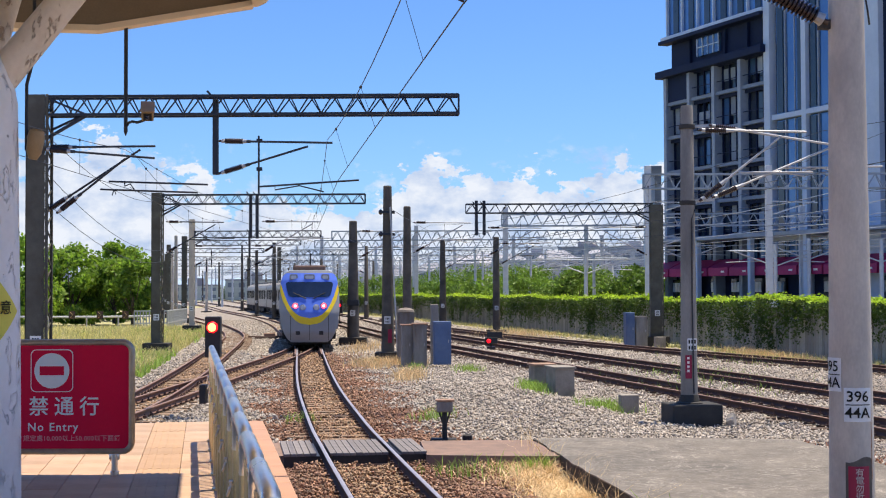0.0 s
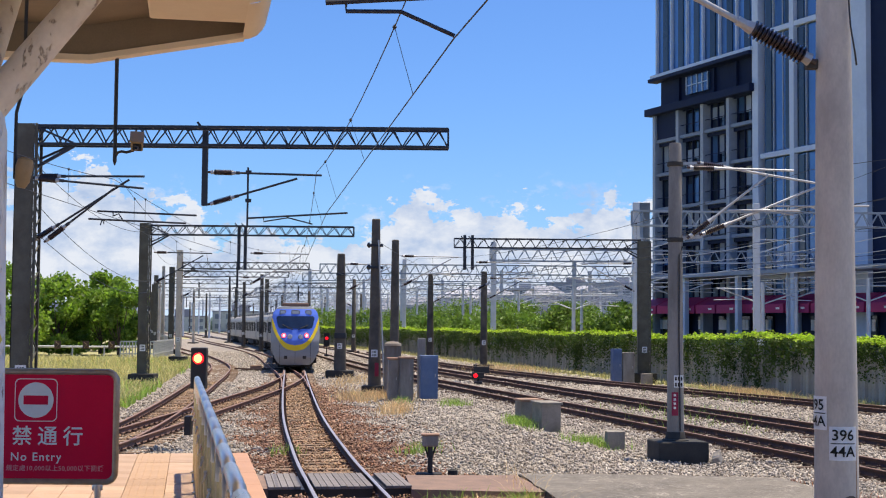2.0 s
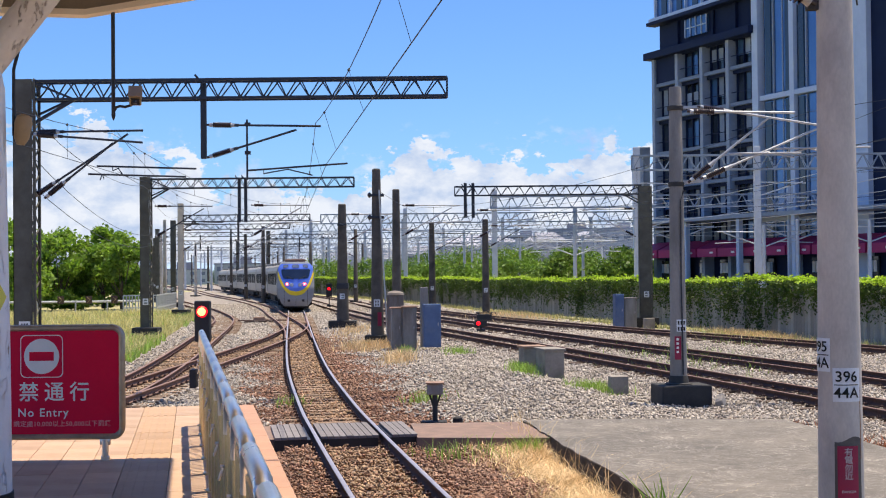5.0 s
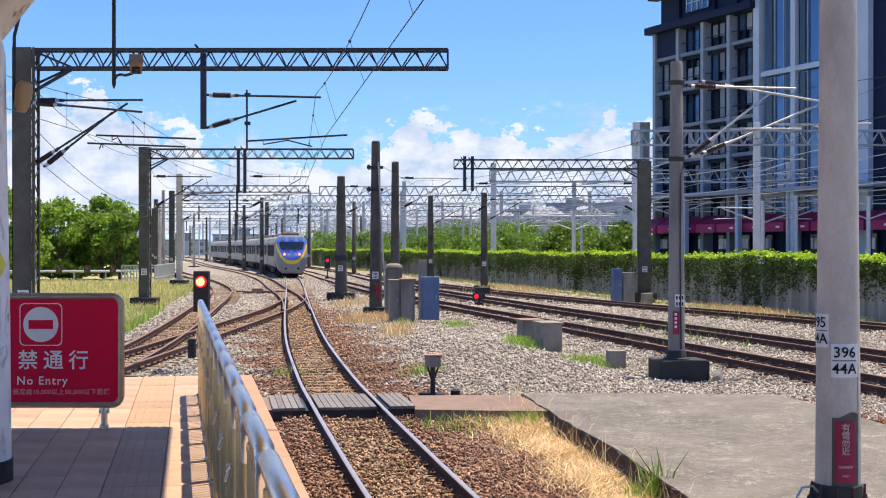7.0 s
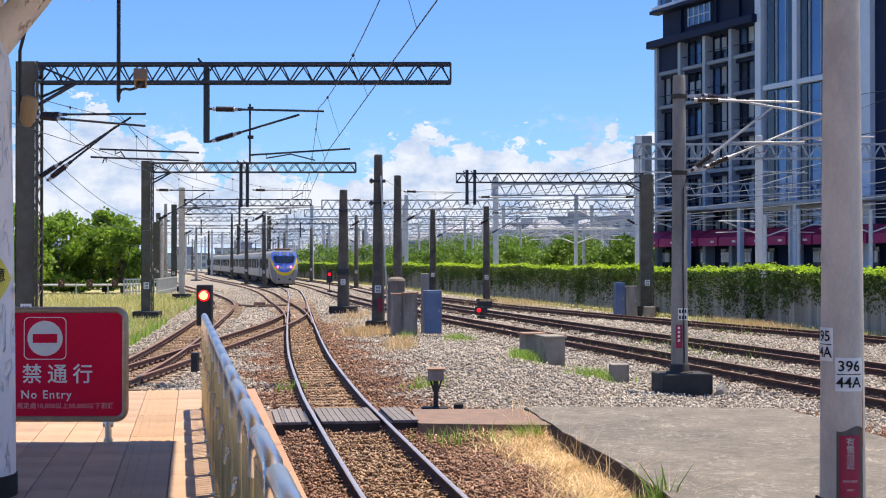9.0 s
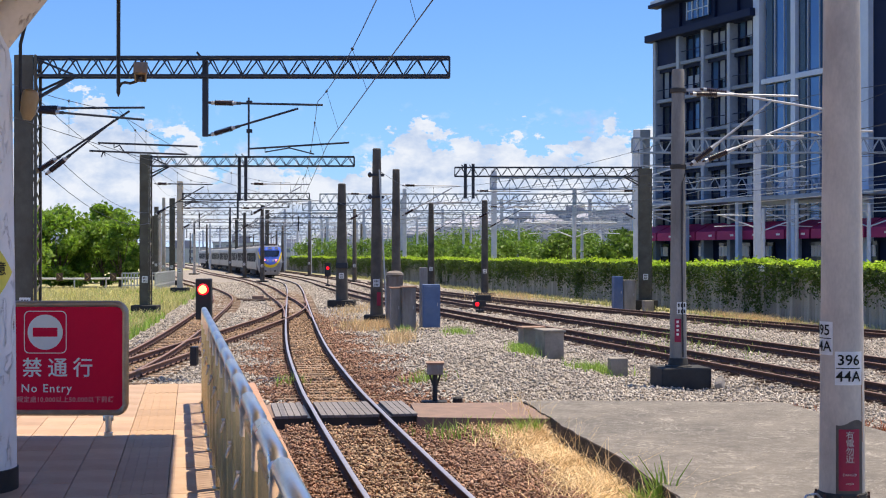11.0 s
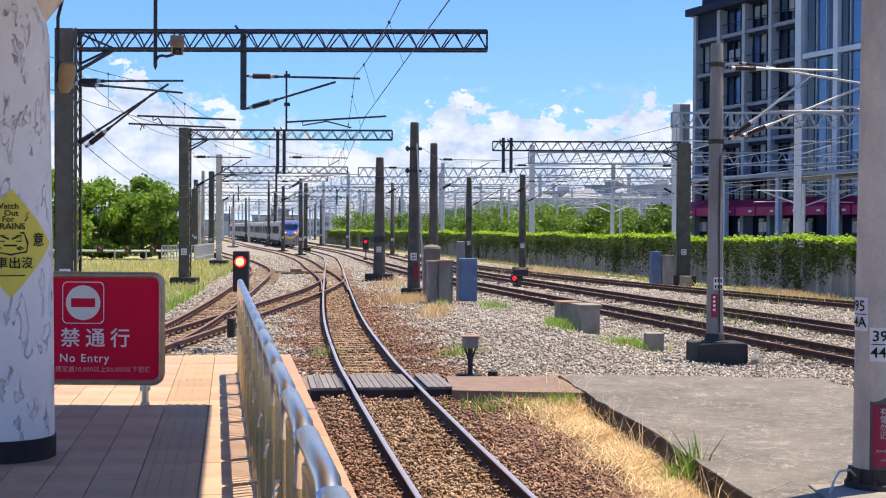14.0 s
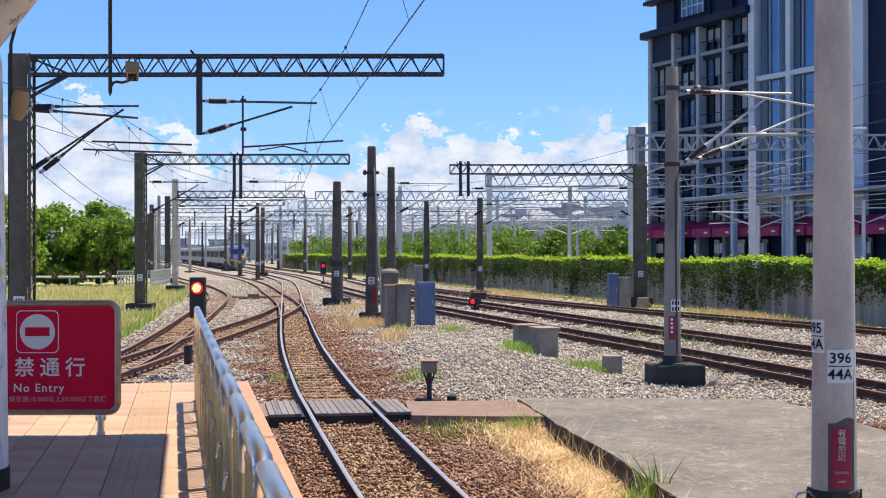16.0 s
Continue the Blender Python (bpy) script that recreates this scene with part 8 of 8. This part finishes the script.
def strip_panel(rows, lift, inner=None):
    """Rows of (z, half width) laid on the nose; with inner, a band on both sides of it."""
    bm = bmesh.new()
    zs = np.linspace(rows[0][0], rows[-1][0], 44)
    out = np.interp(zs, [r[0] for r in rows], [r[1] for r in rows])
    ins = np.interp(zs, [r[0] for r in inner], [r[1] for r in inner]) if inner else None

    def spot(x, z):
        w = hw(z) * 0.999
        x = max(-w, min(w, x))
        return (x, nose_y(x, z) - lift, z)
    for i in range(len(zs) - 1):
        n = 24
        for k in range(n):
            t0, t1 = -1 + 2 * k / n, -1 + 2 * (k + 1) / n
            if inner is None or ins[i + 1] < 0.01:
                q = [(t0 * out[i], zs[i]), (t1 * out[i], zs[i]), (t1 * out[i + 1], zs[i + 1]), (t0 * out[i + 1], zs[i + 1])]
            else:
                s = -1 if k < n / 2 else 1
                u0, u1 = (abs(t0), abs(t1)) if s > 0 else (1 - abs(t0), 1 - abs(t1))
                if s < 0:
                    u0, u1 = abs(t0), abs(t1)
                f = lambda u, j: s * (ins[j] + (out[j] - ins[j]) * u)
                q = [(f(u0, i), zs[i]), (f(u1, i), zs[i]), (f(u1, i + 1), zs[i + 1]), (f(u0, i + 1), zs[i + 1])]
            vs = [bm.verts.new(spot(*p)) for p in q]
            bm.faces.new(vs)
    bmesh.ops.remove_doubles(bm, verts=bm.verts, dist=0.0008)
    bmesh.ops.dissolve_degenerate(bm, edges=bm.edges, dist=0.0005)
    return bm


def build_end_car():
    root = thing("train_car", Matrix(), "blue and yellow nosed end car of a silver train", "train", "train cars")
    car_shell(root, -7.4, 10.0)
    zs = np.concatenate([np.linspace(0.3, 3.5, 34), [3.58, 3.63, 3.66]])
    us = np.linspace(-1, 1, 37)
    us = np.sign(us) * np.abs(us) ** 0.8
    bm = bmesh.new()
    g = [[bm.verts.new((u * hw(z), nose_y(u * hw(z), z), z)) for u in us] for z in zs]
    for i in range(len(zs) - 1):
        for j in range(len(us) - 1):
            bm.faces.new((g[i][j], g[i][j + 1], g[i + 1][j + 1], g[i + 1][j]))
    rim = [g[i][0] for i in range(len(zs))] + g[-1][1:-1] + [g[i][-1] for i in range(len(zs) - 1, -1, -1)]
    back = [bm.verts.new((v.co.x * (1.0 if v.co.z < 3.4 else 1.02), -7.38, v.co.z + (0.06 if v.co.z > 3.5 else 0))) for v in rim]
    for i in range(len(rim) - 1):
        bm.faces.new((rim[i], rim[i + 1], back[i + 1], back[i]))
    part("nose", bm, M["car_grey"], root, "grey moulded nose", smooth=True)
    outer = [(1.12, 0.02), (1.14, 0.25), (1.2, 0.47), (1.35, 0.68), (1.58, 0.88), (1.9, 1.08), (2.3, 1.27), (2.75, 1.385), (2.95, 1.385), (3.1, 1.38)]
    inner = [(1.12, 0.0), (1.44, 0.0), (1.47, 0.26), (1.52, 0.42), (1.6, 0.58), (1.8, 0.8), (2.1, 0.99), (2.5, 1.16), (2.8, 1.26), (3.1, 1.37)]
    blue = [(1.4, 0.02), (1.47, 0.28), (1.52, 0.44), (1.6, 0.6), (1.8, 0.82), (2.1, 1.01), (2.5, 1.18), (2.8, 1.28), (3.1, 1.36), (3.35, 1.27), (3.5, 1.14), (3.54, 1.05)]
    part("blue_panel", strip_panel(blue, 0.012), M["car_blue"], root, "blue front panel", smooth=True)
    part("yellow_band", strip_panel(outer, 0.016, inner), M["car_yellow"], root, "yellow curved band", smooth=True)
    glass = [(2.4, 0.8), (2.44, 0.92), (2.5, 0.98), (2.7, 1.04), (2.98, 1.1), (3.07, 1.09), (3.12, 1.0)]
    ws = part("windscreen", strip_panel(glass, 0.03), M["windscreen"], root, "dark windscreen", smooth=True)
    for s in (-1, 1):
        bm = bmesh.new()
        a = Vector((s * 0.75, nose_y(s * 0.75, 2.55) - 0.06, 2.62))
        b = Vector((s * 0.15, nose_y(s * 0.15, 2.35) - 0.05, 2.33))
        rod(bm, a, b, 0.022, seg=6)
        part("wiper", bm, M["ink"], ws)

    def disc(x, z, r, mt, name, d=0.03, lift=0.02, parent=root):
        bm = bmesh.new()
        lathe(bm, [(r, 0), (r * 0.92, d), (0.01, d + 0.01)], 18, pose(x, nose_y(x, z) - lift, z, 90, 0, 0))
        return part(name, bm, M[mt], parent, smooth=True)
    for s in (-1, 1):
        h = disc(s * 0.66, 2.0, 0.165, "car_grey", "headlight")
        disc(s * 0.66, 2.0, 0.13, "tail_red", "red_tail_lamp", 0.03, 0.04, h)
        disc(s * 0.66, 2.0, 0.07, "tail_core", "lamp_core", 0.03, 0.055, h)
        disc(s * 0.31, 1.92, 0.15, "car_grey", "lamp_ring")
        disc(s * 0.31, 1.92, 0.12, "lamp_glass", "headlight", 0.03, 0.04)
        bm = bmesh.new()
        rounded(bm, 0.2, 0.18, 0.03, -0.03, 0.0)
        bmesh.ops.translate(bm, verts=bm.verts, vec=(s * 0.54, nose_y(0.54, 0.72) - 0.01, 0.74))
        part("tow_cover", bm, M["black"], root)
        bm = bmesh.new()
        sweep(bm, [(s * 0.88, nose_y(0.88, z) - 0.004, z) for z in np.linspace(0.4, 1.55, 14)], 0.012, 5)
        part("panel_seam", bm, M["under"], root)
    bm = bmesh.new()
    sweep(bm, [(0, nose_y(0, z) - 0.004, z) for z in np.linspace(0.4, 1.15, 10)], 0.01, 5)
    part("panel_seam", bm, M["under"], root)
    for x, w in ((-0.74, 0.38), (0, 0.5), (0.74, 0.38)):
        bm = bmesh.new()
        rounded(bm, w, 0.28, 0.08, -0.05, 0.05)
        bmesh.ops.translate(bm, verts=bm.verts, vec=(x, nose_y(x, 3.33) - 0.01, 3.34))
        h = part("marker_light", bm, M["car_grey"], root)
        bm = bmesh.new()
        rounded(bm, w - 0.12, 0.16, 0.05, -0.07, -0.05)
        bmesh.ops.translate(bm, verts=bm.verts, vec=(x, nose_y(x, 3.33) - 0.01, 3.34))
        part("lens", bm, M["lamp_glass"], h)
    bm = bmesh.new()
    box(bm, (-0.78, -8.2, 3.6), (0.78, -6.0, 3.92), 0.08)
    part("roof_hood", bm, M["hood"], root, "brown roof equipment hood")
    bm = bmesh.new()
    box(bm, (-1.0, -9.1, 0.16), (1.0, -8.6, 0.5), 0.05)
    part("plough", bm, M["under"], root)
    return root


def build_mid_car():
    root = thing("train_car", Matrix(), "silver stainless steel passenger car of a train", "train", "train cars")
    car_shell(root, -9.95, 9.95)
    bm = bmesh.new()
    box(bm, (-0.7, -10.25, 1.0), (0.7, -9.9, 3.2), 0.03)
    part("gangway", bm, M["under"], root)
    return root


RUN = spline(MAIN, 24)
RUN_S = np.concatenate([[0], np.cumsum(np.linalg.norm(np.diff(RUN, axis=0), axis=1))])


def on_run(s):
    return Vector((np.interp(s, RUN_S, RUN[:, 0]), np.interp(s, RUN_S, RUN[:, 1]), 0.0))


def car_pose(t, k):
    y_nose = NOSE_START + NOSE_SPEED * t + NOSE_GAIN * t * t
    s = float(np.interp(y_nose, RUN[:, 1], RUN_S)) + 10.0 + k * GAP
    a, b = on_run(s - 7), on_run(s + 7)
    d = b - a
    c = (a + b) / 2
    return pose(c.x, c.y, 0, 0, 0, math.degrees(math.atan2(-d.x, d.y)))


NOSE_START, NOSE_SPEED, NOSE_GAIN = 63.5, 7.5, 0.1
CARS = [build_end_car(), build_mid_car()]
for k in range(2, 7):
    CARS.append(copy_thing(CARS[1], Matrix()))


def motions():
    for k, car in enumerate(CARS):
        walk(car, [(t, car_pose(t, k)) for t in range(17)])


motions()
